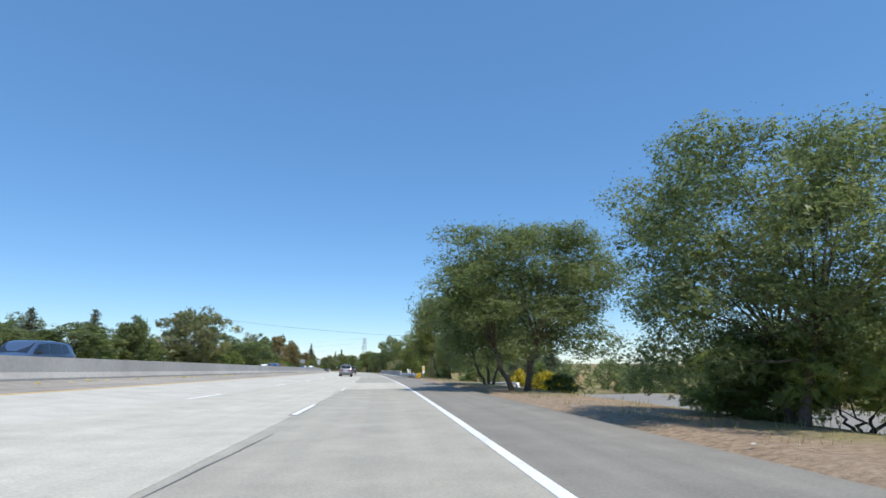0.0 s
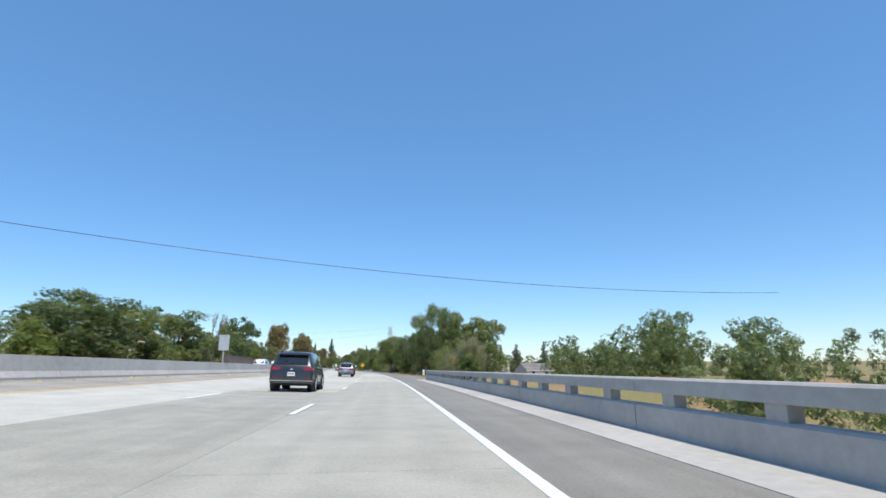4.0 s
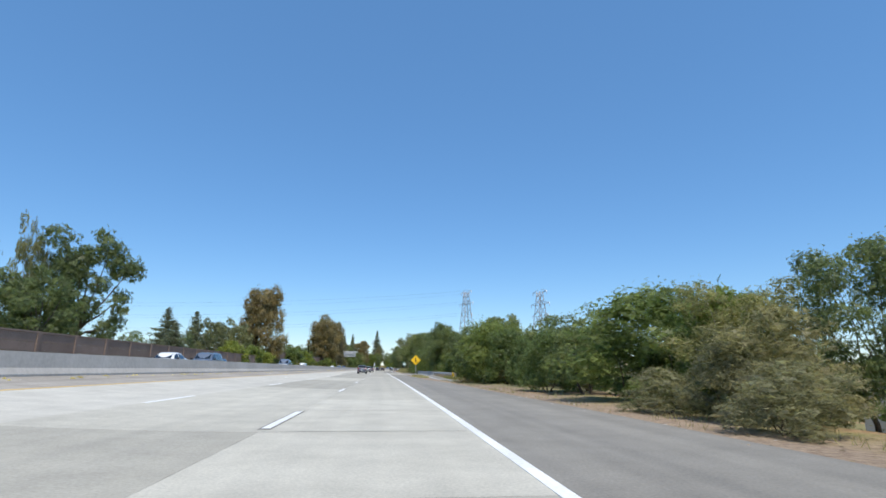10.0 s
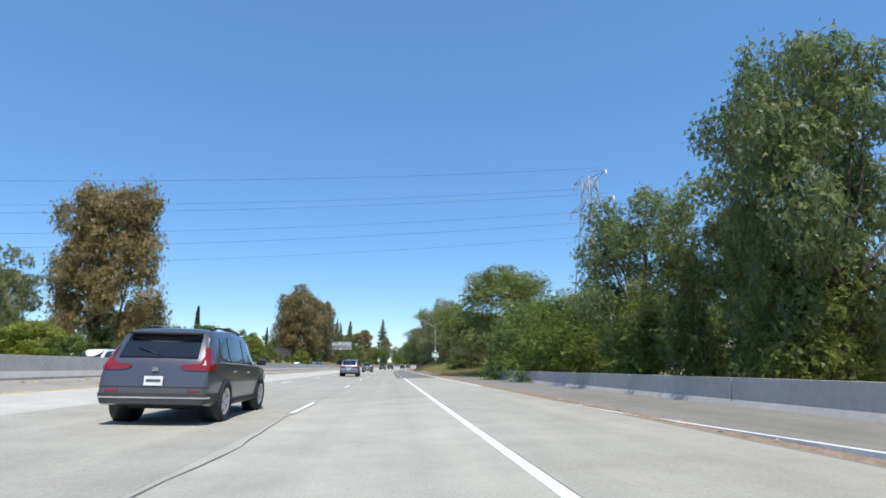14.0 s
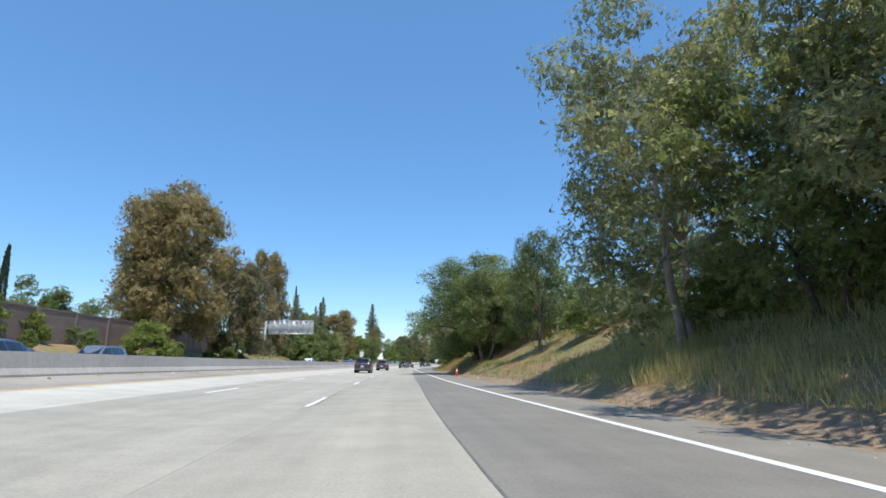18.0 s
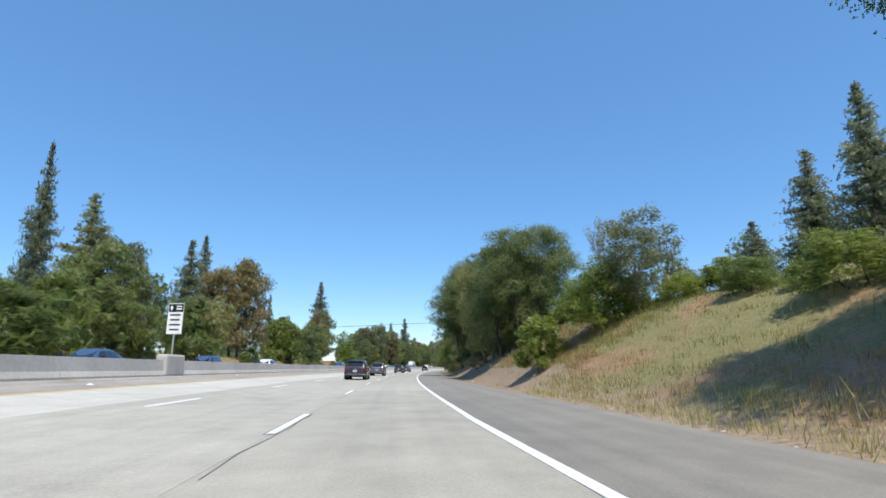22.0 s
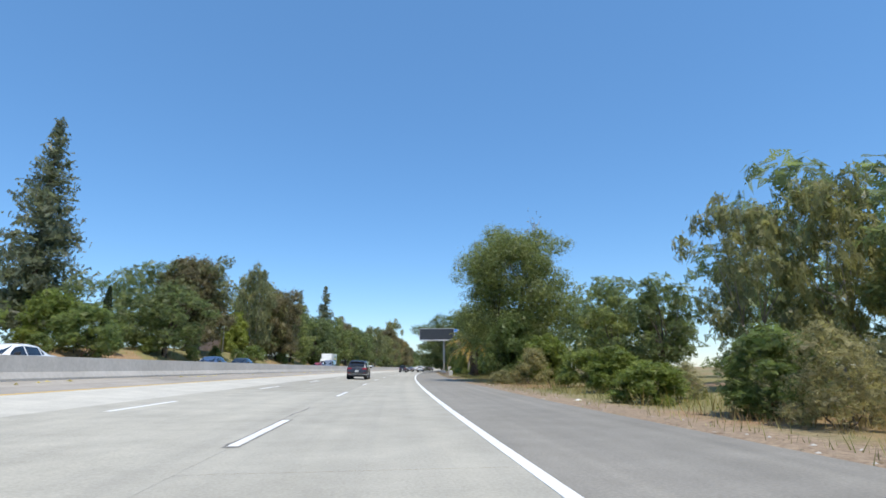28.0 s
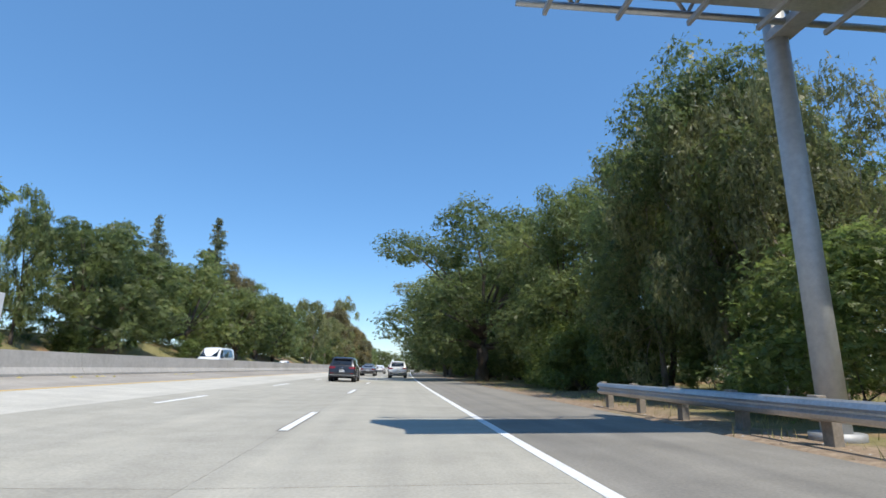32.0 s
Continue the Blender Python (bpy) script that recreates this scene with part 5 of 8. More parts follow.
def rounded(w, h, r, cx=0.0, cz=0.0, k=4):
    pts = []
    for qx, qz, a0 in ((1, 1, 0), (-1, 1, 90), (-1, -1, 180), (1, -1, 270)):
        for i in range(k + 1):
            a = radians(a0 + 90 * i / k)
            pts.append((cx + qx * (w / 2 - r) + r * math.cos(a), cz + qz * (h / 2 - r) + r * math.sin(a)))
    return pts


def text_mesh(name, words, size, material):
    cu = bpy.data.curves.new(name, "FONT")
    cu.body, cu.size, cu.align_x, cu.align_y, cu.extrude = words, size, "CENTER", "CENTER", 0.003
    ob = bpy.data.objects.new(name, cu)
    scene.collection.objects.link(ob)
    me = bpy.data.meshes.new_from_object(ob.evaluated_get(bpy.context.evaluated_depsgraph_get()))
    bpy.data.objects.remove(ob)
    me.materials.clear()
    me.materials.append(material)
    return me


WBEAM = [(0.0, 0.44), (-0.06, 0.47), (-0.085, 0.53), (-0.02, 0.575), (-0.02, 0.605), (-0.085, 0.65), (-0.06, 0.72), (0.0, 0.75), (0.012, 0.74), (-0.045, 0.71), (-0.068, 0.65), (-0.004, 0.6), (-0.004, 0.58), (-0.068, 0.53), (-0.045, 0.48), (0.012, 0.45)]


def guardrail(s0, s1, d0, d1, label, rail_lift=0.0, wood=True, span=None):
    root = empty("guardrail", Matrix.Identity(4), label, "guardrail", "guardrails")

    def off(s):
        return d0 + (d1 - d0) * (s - s0) / (s1 - s0)

    n = int((s1 - s0) / 1.9)
    seg = (s1 - s0) / n
    k = len(WBEAM)
    for i in range(0, n, 2):
        verts, faces = [], []
        stops = [s0 + seg * (i + j) for j in range(3) if i + j <= n]
        for j, s in enumerate(stops):
            for x, z in WBEAM:
                h = ground_z(s, off(s)) + z + rail_lift
                if span:
                    lo, hi = span(s)
                    h = lo + (hi - lo) * (z - 0.44) / 0.31
                verts.append(at(s + (0.05 if j == len(stops) - 1 else 0), off(s) + x, h))
            if j:
                for m in range(k):
                    a, b = (j - 1) * k + m, (j - 1) * k + (m + 1) % k
                    faces.append((a, b, b + k, a + k))
        part("rail", mesh_of("rail", verts, faces, M["steel"]), root)
    post = box_mesh("post", -0.08, 0.08, -0.1, 0.1, -0.5, 0.72, M["wood_post"], 0.012)
    block = box_mesh("block", -0.075, 0.075, -0.1, 0.1, 0.42, 0.78, M["wood_post"], 0.012)
    steel = box_mesh("post", -0.05, 0.05, -0.07, 0.07, -0.5, 0.74, M["steel_dull"], 0.008)
    for i in range(n + 1):
        s = s0 + seg * i
        g = ground_z(s, off(s)) + rail_lift
        part("post", post if wood else steel, root, where=facing(s, off(s) + 0.26, g))
        part("spacer_block", block, root, where=facing(s, off(s) + 0.095, g))
    return root


guardrail(64.9, 87.3, 5.25, 4.75, "galvanised guardrail on posts leading to the bridge", -0.25, True, lambda s: (0.2 - 0.2 * step(82, 84.6, s), 0.5 + 0.08 * step(82, 84.6, s)))
guardrail(787.5, 830.8, 5.95, 6.0, "galvanised guardrail on timber posts below the message sign", rail_lift=-0.08)
guardrail(327.0, 352, 9.9, 9.9, "galvanised guardrail on timber posts beside the ramp", rail_lift=0.0)


def bridge_parapet():
    root = empty("bridge_parapet", Matrix.Identity(4), "pale concrete bridge parapet with an open top rail", "parapet", kind="")
    s0, s1, d = 87.0, 152.5, 4.55
    flat = lambda s: -0.1
    wall = [(d - 0.02, -0.4), (d - 0.02, 0.5), (d + 0.02, 0.53), (d + 0.23, 0.53), (d + 0.25, 0.5), (d + 0.25, -0.4)]
    rail = [(d + 0.0, 0.72), (d + 0.0, 0.92), (d + 0.03, 0.95), (d + 0.22, 0.95), (d + 0.25, 0.92), (d + 0.25, 0.72), (d + 0.0, 0.72)]
    s = s0
    while s < s1 - 1:
        e = min(s + 7.9, s1)
        sweep("wall_panel", s, e - 0.03, wall, flat, M["barrier"], root, every=4)
        sweep("top_rail", s, e - 0.03, rail, flat, M["barrier"], root, every=4)
        s = e
    post = box_mesh("post", -0.1, 0.1, -0.17, 0.17, 0.5, 0.75, M["barrier"], 0.01)
    n = int((s1 - s0) / 2.2)
    for i in range(n + 1):
        s = s0 + 0.3 + (s1 - s0 - 0.6) * i / n
        part("post", post, root, where=facing(s, d + 0.125, -0.1))
    for s in (s0 + 0.35, s1 - 0.35):
        part("end_block", box_mesh("end_block", -0.14, 0.14, -0.4, 0.4, -0.4, 0.97, M["barrier"], 0.02), root, where=facing(s, d + 0.125, -0.1))


bridge_parapet()
strip("bridge_walk", 86.0, 153.5, 3.6, 4.6, 0.008, M["barrier"], road, "sandy strip beside the parapet", every=4, ragged=0.12)

# ramp that joins from the near side
def ramp_left(s):
    return 5.95 + 0.02 * max(0.0, 318 - s) ** 2 - 0.85 * step(344, 362, s)


def ramp_right(s):
    return 8.2 + 0.02 * max(0.0, 318 - s) ** 2 + 1.3 * step(320, 340, s) - 3.7 * step(396, 440, s)


def ramp_edge(s):
    """The ramp's white edge line."""
    return float(np.interp(s, [300, 312, 324, 340, 351], [10.5, 6.45, 6.8, 7.7, 8.1]))


def merge_edge(s):
    return float(np.interp(s, [358, 363, 369, 400], [6.7, 6.15, 5.4, 4.7]))


strip("ramp", 296, 440, ramp_left, ramp_right, -0.1, M["asphalt"], road, "asphalt on-ramp", every=4)
strip("gore", 356, 432, 5.1, lambda s: ramp_left(s) + 0.1, -0.05, M["concrete_lane"], road, "pale paved strip between ramp and shoulder", every=4)
strip("ramp_line", 304, 351, lambda s: ramp_edge(s) - 0.05, lambda s: ramp_edge(s) + 0.06, -0.092, M["paint_white"], road, every=3)
strip("ramp_line", 358, 384, lambda s: merge_edge(s) - 0.05, lambda s: merge_edge(s) + 0.06, -0.038, M["paint_white"], road, every=3)
ramp_wall = empty("ramp_barrier", Matrix.Identity(4), "low pale concrete barrier along the ramp", "barrier", kind="structure")
s = 352.0
while s < 402:
    sweep("barrier_panel", s, s + 6.2, [(9.55, -0.3), (9.55, 0.05), (9.68, 0.25), (9.76, 0.82), (9.96, 0.82), (10.05, 0.25), (10.15, 0.0)], lambda q: -0.2, M["barrier"], ramp_wall, every=3)
    s += 6.25


def merge_sign():
    s, d = 358.3, 6.85
    root = empty("merge_sign", facing(s, d, -0.25), "yellow diamond sign with a black merge arrow on a post", "road sign")
    part("post", box_mesh("post", -0.04, 0.04, 0.03, 0.11, -0.3, 3.55, M["steel_dull"], 0.006), root)
    c, r = 3.0, 0.93
    def dia(k):
        out = []
        for i in range(4):
            a = radians(90 * i + 90)
            for e in (-0.09, 0.09):
                out.append((math.cos(a + e) * k, c + math.sin(a + e) * k))
        return out
    part("plate", plate_mesh("plate", dia(r), 0.006, M["sign_black"]), root, "black-edged diamond plate")
    part("face", plate_mesh("face", dia(r * 0.96), 0.004, M["sign_yellow"], -0.008), root)
    arrow = [(-0.055, -0.5), (0.055, -0.5), (0.055, 0.18), (0.17, 0.12), (0.0, 0.52), (-0.17, 0.12), (-0.055, 0.18)]
    part("arrow", plate_mesh("arrow", [(x - 0.03, z + c) for x, z in arrow], 0.004, M["sign_black"], -0.014), root)
    side = [(0.28, -0.5), (0.36, -0.45), (0.3, -0.2), (0.06, 0.06), (0.06, -0.08), (0.21, -0.25)]
    part("side_arrow", plate_mesh("side_arrow", [(x - 0.03, z + c) for x, z in side], 0.004, M["sign_black"], -0.014), root)


merge_sign()


def marker_end():
    root = empty("object_marker", facing(64.75, 5.4, ground_z(64.8, 5.3)), "yellow and black striped end marker on the guardrail", "road sign")
    part("plate", plate_mesh("plate", [(-0.27, 0.06), (0.27, 0.06), (0.27, 0.68), (-0.27, 0.68)], 0.01, M["sign_yellow"]), root)
    for k in range(4):
        z0 = 0.06 - 0.5 + k * 0.3
        band = [(-0.27, z0 + 0.12), (0.27, z0 + 0.56), (0.27, z0 + 0.7), (-0.27, z0 + 0.26)]
        band = [(x, min(0.68, max(0.06, z))) for x, z in band]
        part("stripe", plate_mesh("stripe", band, 0.004, M["sign_black"], -0.007 - 0.0005 * k), root)
    part("terminal", box_mesh("terminal", -0.25, 0.22, 0.01, 0.3, 0.1, 0.66, M["steel"], 0.02), root)
    ob = empty("marker_post", facing(65.6, 6.05, ground_z(65.6, 6)), "white panel with an orange reflector on a steel post", "road sign")
    part("post", box_mesh("post", -0.03, 0.03, 0.0, 0.06, -0.3, 1.5, M["steel_dull"], 0.005), ob)
    part("panel", plate_mesh("panel", rounded(0.27, 0.86, 0.04, 0, 1.06), 0.006, M["sign_white"], -0.008), ob)
    part("reflector", plate_mesh("reflector", rounded(0.17, 0.46, 0.02, 0, 1.18), 0.004, M["sign_yellow"], -0.014), ob)


marker_end()
_e = empty("object_marker", facing(326.7, 9.75, ground_z(326.7, 9.8)), "yellow and black striped marker at the ramp guardrail", "road sign")
part("plate", plate_mesh("plate", rounded(0.3, 0.5, 0.02, 0, 0.5), 0.01, M["sign_yellow"]), _e)
part("terminal", box_mesh("terminal", -0.1, 0.2, 0.012, 0.25, -0.1, 0.66, M["steel"], 0.02), _e)
for k in range(2):
    part("stripe", plate_mesh("stripe", [(-0.15, 0.3 + 0.2 * k), (0.15, 0.46 + 0.2 * k), (0.15, 0.56 + 0.18 * k), (-0.15, 0.4 + 0.2 * k)], 0.004, M["sign_black"], -0.006), _e)


def delineator(s, d, h, tilt=0.0, w=0.1, label="white roadside marker post"):
    ob = empty("marker_post", facing(s, d, max(ground_z(s, d), -0.35)) @ pose(0, 0, 0, 0, tilt, 0), label, "post", "marker posts")
    part("post", box_mesh("post", -w / 2, w / 2, -0.03, 0.03, -0.3, h, M["sign_white"], 0.015), ob)
    return ob


delineator(86.9, 6.0, 1.1)
delineator(84.7, 6.0, 1.08)
delineator(88.9, 6.2, 1.28, -14, 0.2, "leaning white marker panel by the bridge")
delineator(181.5, 7.4, 0.9, 0, 0.3, "short white post at the edge of the brush")
delineator(828, 9.6, 0.9)
_f = empty("fallen_post", facing(188.8, 7.0, ground_z(188.8, 7.0)) @ pose(0, 0, 0, 0, 50, 12), "fallen white post leaning in the weeds", "post")
part("post", box_mesh("post", -0.055, 0.055, -0.055, 0.055, -0.25, 0.95, M["sign_white"], 0.02), _f)


def cone(s, d, h=0.7):
    g = max(ground_z(s, d), road_z(d) if d < 5 else -9)
    root = empty("traffic_cone", facing(s, d, g), "orange traffic cone with a white band", "traffic cone", "traffic cones")
    part("base", box_mesh("base", -0.18, 0.18, -0.18, 0.18, 0, 0.04, M["orange"], 0.01), root)
    part("body", tube_mesh("body", [(0, 0, 0.03), (0, 0, h * 0.55), (0, 0, h)], [0.14, 0.085, 0.03], M["orange"], 14), root)
    part("band", tube_mesh("band", [(0, 0, h * 0.55), (0, 0, h * 0.78)], [0.089, 0.063], M["sign_white"], 14), root)


cone(83.3, 6.4, 0.7)
cone(505.4, 5.5)


def street_lamp():
    s, d = 452.0, 8.62
    g = ground_z(s, d)
    root = empty("street_lamp", facing(s, d, g), "tall grey street lamp with a curved arm over the shoulder", "street lamp")
    top = 7.85 - g
    part("pole", tube_mesh("pole", [(0, 0, -0.3), (0, 0, top * 0.5), (-0.03, 0, top), (-0.03, 0, top + 0.95)], [0.1, 0.085, 0.065, 0.05], M["pole_grey"], 12), root)
    arm = [(-0.03 - 3.3 * u, 0.05 * u, top - 0.1 + 1.55 * math.sin(u * 1.5)) for u in [i / 10 for i in range(11)]]
    part("arm", tube_mesh("arm", arm, [0.055 - 0.002 * i for i in range(11)], M["pole_grey"], 10), root)
    e = arm[-1]
    part("lamp_head", box_mesh("lamp_head", e[0] - 0.55, e[0] + 0.08, e[1] - 0.12, e[1] + 0.12, e[2] - 0.09, e[2] + 0.06, M["trim_white"], 0.05), root)
    part("base_plate", box_mesh("base_plate", -0.18, 0.18, -0.18, 0.18, -0.1, 0.06, M["steel_dull"], 0.02), root)
    sg = empty("highway_sign", facing(s, d, g) @ pose(0, -0.14, 0), "green and white roadside sign with unreadable lines on the lamp post", "road sign")
    c = 3.0 - g
    part("border", plate_mesh("border", rounded(1.24, 1.02, 0.06, 0.0, c), 0.008, M["sign_white"]), sg)
    part("panel", plate_mesh("panel", rounded(1.18, 0.96, 0.05, 0.0, c), 0.004, M["sign_green"], -0.008), sg)
    part("white_field", plate_mesh("white_field", rounded(1.04, 0.5, 0.02, 0.0, c - 0.15), 0.004, M["sign_white"], -0.013), sg)
    for z, w in ((c + 0.21, 0.86), ):
        part("text_bar", plate_mesh("text_bar", rounded(w, 0.1, 0.01, 0, z), 0.003, M["sign_white"], -0.013), sg)
    for z, w in ((c - 0.1, 0.85), (c - 0.23, 0.7)):
        part("text_bar", plate_mesh("text_bar", rounded(w, 0.05, 0.01, 0, z), 0.003, M["sign_back"], -0.018), sg)
    part("small_panel", plate_mesh("small_panel", rounded(0.38, 0.46, 0.03, 0.0, c - 0.8), 0.006, M["sign_green"]), sg)
    part("small_mark", plate_mesh("small_mark", rounded(0.12, 0.3, 0.02, 0.04, c - 0.8), 0.003, M["sign_white"], -0.006), sg)
    part("badge", plate_mesh("badge", [(0.18 * math.cos(a), c + 0.7 + 0.17 * math.sin(a)) for a in [i * math.pi / 8 for i in range(16)]], 0.006, M["sign_white"]), sg)


street_lamp()


def message_sign():
    s = 822.3
    root = empty("message_sign", facing(s, 6.2, ground_z(s, 6.2)), "dark electronic message sign on a single tall steel column", "road sign")
    g = ground_z(s, 6.2)
    lo, hi = 6.72 - g, 8.88 - g
    x0, x1 = 1.87 - 6.2, 8.84 - 6.2
    part("column", tube_mesh("column", [(0.62, 1.2, -0.3), (0.62, 1.2, 3.0), (0.62, 1.2, hi - 0.3)], [0.21, 0.2, 0.185], M["pole_grey"], 20), root)
    part("base_flange", tube_mesh("base_flange", [(0.62, 1.2, -0.05), (0.62, 1.2, 0.12)], [0.38, 0.38], M["steel_dull"], 16), root)
    part("display_panel", box_mesh("display_panel", x0, x1, -0.45, 0.1, lo, hi, M["panel_dark"], 0.03), root, "dark blank display")
    for nm, a in (("top", (x0 - 0.06, x1 + 0.06, hi - 0.02, hi + 0.1)), ("bottom", (x0 - 0.06, x1 + 0.06, lo - 0.1, lo + 0.02)), ("side", (x0 - 0.07, x0 + 0.02, lo, hi)), ("side", (x1 - 0.02, x1 + 0.07, lo, hi))):
        part("frame_" + nm, box_mesh("frame", a[0], a[1], -0.47, 0.12, a[2], a[3], M["steel_dull"], 0.015), root)
    part("walkway", box_mesh("walkway", x0 - 0.05, 10.85 - 6.2, -1.1, -0.1, lo - 0.28, lo - 0.22, M["steel"], 0.01), root)
    for i in range(8):
        x = x0 + 0.3 + i * 1.18
        part("bracket", box_mesh("bracket", x, x + 0.06, -1.05, 0.3, lo - 0.36, lo - 0.28, M["steel_dull"]), root)
    # open frame beside the display
    xr = 10.8 - 6.2
    for a, b in (((x1, hi - 0.12), (xr, hi - 0.12)), ((xr, hi - 0.12), (xr, lo - 0.2)), ((x1 + 0.7, hi - 0.12), (xr, lo - 0.1)), ((x1, lo - 0.1), (xr, lo - 0.1))):
        part("strut", tube_mesh("strut", [(a[0], -0.1, a[1]), (b[0], -0.1, b[1])], [0.045, 0.045], M["steel"], 8), root)
    # truss behind
    for z in (lo + 0.2, hi - 0.2):
        part("chord", tube_mesh("chord", [(x0, 0.75, z), (xr, 0.75, z)], [0.06, 0.06], M["steel"], 8), root)
    for z in (lo + 0.2, hi - 0.2):
        part("saddle", box_mesh("saddle", 0.42, 0.82, 0.08, 1.2, z - 0.08, z + 0.08, M["steel_dull"], 0.01), root)
    for i in range(9):
        x = x0 + i * (xr - x0) / 9
        part("truss_bar", tube_mesh("truss_bar", [(x, 0.75, lo + 0.2 if i % 2 else hi - 0.2), (x + (xr - x0) / 9, 0.75, hi - 0.2 if i % 2 else lo + 0.2)], [0.035, 0.035], M["steel"], 6), root)
    ph = empty("call_sign", facing(s, 6.2, ground_z(s, 6.2)) @ pose((9.22 - 6.2), -0.48, 0), "tall blue sign with white lettering beside the display", "road sign")
    c = (lo + hi) / 2 + 0.02
    part("border", plate_mesh("border", rounded(0.7, hi - lo - 0.14, 0.05, 0, c), 0.01, M["sign_white"]), ph)
    part("panel", plate_mesh("panel", rounded(0.64, hi - lo - 0.2, 0.04, 0, c), 0.005, M["sign_blue"], -0.008), ph)
    part("lettering", text_mesh("lettering", "CALL", 0.24, M["sign_white"]), ph, where=pose(0, -0.018, c + 0.55, 90))
    part("lettering", text_mesh("lettering", "511", 0.26, M["sign_white"]), ph, where=pose(0, -0.018, c - 0.15, 90))
    ring = [(0.27 * math.cos(a), -0.014, c - 0.15 + 0.27 * math.sin(a)) for a in [0.6 + i * 5.0 / 14 for i in range(15)]]
    part("ring", tube_mesh("ring", ring, [0.028] * 15, M["sign_white"], 6), ph)


message_sign()


def cabinet(s, d, w, h, label):
    root = empty("utility_cabinet", facing(s, d, ground_z(s, d)), label, "cabinet", "utility cabinets")
    part("body", box_mesh("body", -w / 2, w / 2, -0.25, 0.25, 0.08, h, M["pole_grey"], 0.03), root)
    part("plinth", box_mesh("plinth", -w / 2 - 0.06, w / 2 + 0.06, -0.32, 0.32, -0.2, 0.09, M["barrier"], 0.02), root)
    part("door", box_mesh("door", -w / 2 + 0.05, w / 2 - 0.05, -0.268, -0.252, 0.15, h - 0.08, M["pole_grey"], 0.008), root)


cabinet(813.1, 7.6, 0.55, 1.35, "pale grey utility cabinet behind the guardrail")
cabinet(788.6, 6.6, 0.5, 0.75, "small pale box at the start of the guardrail")
cabinet(658.0, 11.0, 0.5, 1.2, "pale concrete utility box on the dirt")


def gantry():
    s = 588.0
    g = ground_z(s, -35.6)
    root = empty("cantilever_sign", facing(s, -35.6, g), "back of a grey highway sign on a cantilever truss", "road sign")
    lo, hi = 8.5 - g, 11.6 - g
    L = 11.6
    part("column", tube_mesh("column", [(0, 0, -0.4), (0, 0, hi)], [0.3, 0.24], M["pole_grey"], 16), root)
    for y in (-0.45, 0.45):
        for z in (lo, hi):
            part("chord", tube_mesh("chord", [(-0.4, y, z), (L, y, z)], [0.085, 0.085], M["steel"], 8), root)
        n = 10
        for i in range(n):
            a, b = L * i / n, L * (i + 1) / n
            part("truss_bar", tube_mesh("truss_bar", [(a, y, lo if i % 2 else hi), (b, y, hi if i % 2 else lo)], [0.055, 0.055], M["steel"], 6), root)
            part("truss_post", tube_mesh("truss_post", [(a, y, lo), (a, y, hi)], [0.045, 0.045], M["steel"], 6), root)
    part("sign_panel", box_mesh("sign_panel", 0.6, L, 0.62, 0.68, lo + 0.1, hi + 0.15, M["sign_back"], 0.01), root)


gantry()


def median_sign(s, z0, z1, w, back, label):
    root = empty("median_sign", facing(s, -12.5, BAR_Z + 0.82), label, "road sign", "signs on the median")
    base = BAR_Z + 0.82
    part("post", box_mesh("post", -0.04, 0.04, 0.0, 0.08, -0.1, z1 - base - 0.05, M["steel_dull"], 0.006), root)
    part("plate", plate_mesh("plate", rounded(w, z1 - z0, 0.04, 0, (z0 + z1) / 2 - base), 0.006, M["sign_back"] if back else M["sign_white"], -0.012), root)
    if not back:
        part("header", plate_mesh("header", rounded(w - 0.04, (z1 - z0) * 0.26, 0.03, 0, z1 - base - (z1 - z0) * 0.15), 0.004, M["sign_black"], -0.018), root)
        part("diamond", plate_mesh("diamond", [(-w * 0.28 + dx, z1 - base - (z1 - z0) * 0.15 + dz) for dx, dz in ((0, -0.16), (0.08, 0), (0, 0.16), (-0.08, 0))], 0.003, M["sign_white"], -0.023), root)
        for k in range(2):
            part("text_bar", plate_mesh("text_bar", rounded(w * 0.36, 0.07, 0.01, w * 0.2, z1 - base - 0.17 - 0.15 * k), 0.003, M["sign_white"], -0.023), root)
        for k in range(4):
            part("text_bar", plate_mesh("text_bar", rounded(w * (0.7 - 0.1 * (k % 2)), 0.09, 0.01, 0, z1 - base - (z1 - z0) * (0.38 + 0.16 * k)), 0.003, M["sign_black"], -0.018), root)


median_sign(592, 3.0, 4.75, 0.85, False, "white carpool sign with a black header on the median")
median_sign(147, 2.5, 3.75, 0.8, True, "grey back of a sign on the median barrier")
part("sign_pedestal", box_mesh("sign_pedestal", -0.32, 0.32, -1.2, 1.2, -0.02, 1.15, M["barrier"], 0.12), median, where=facing(592, -12.5, BAR_Z))


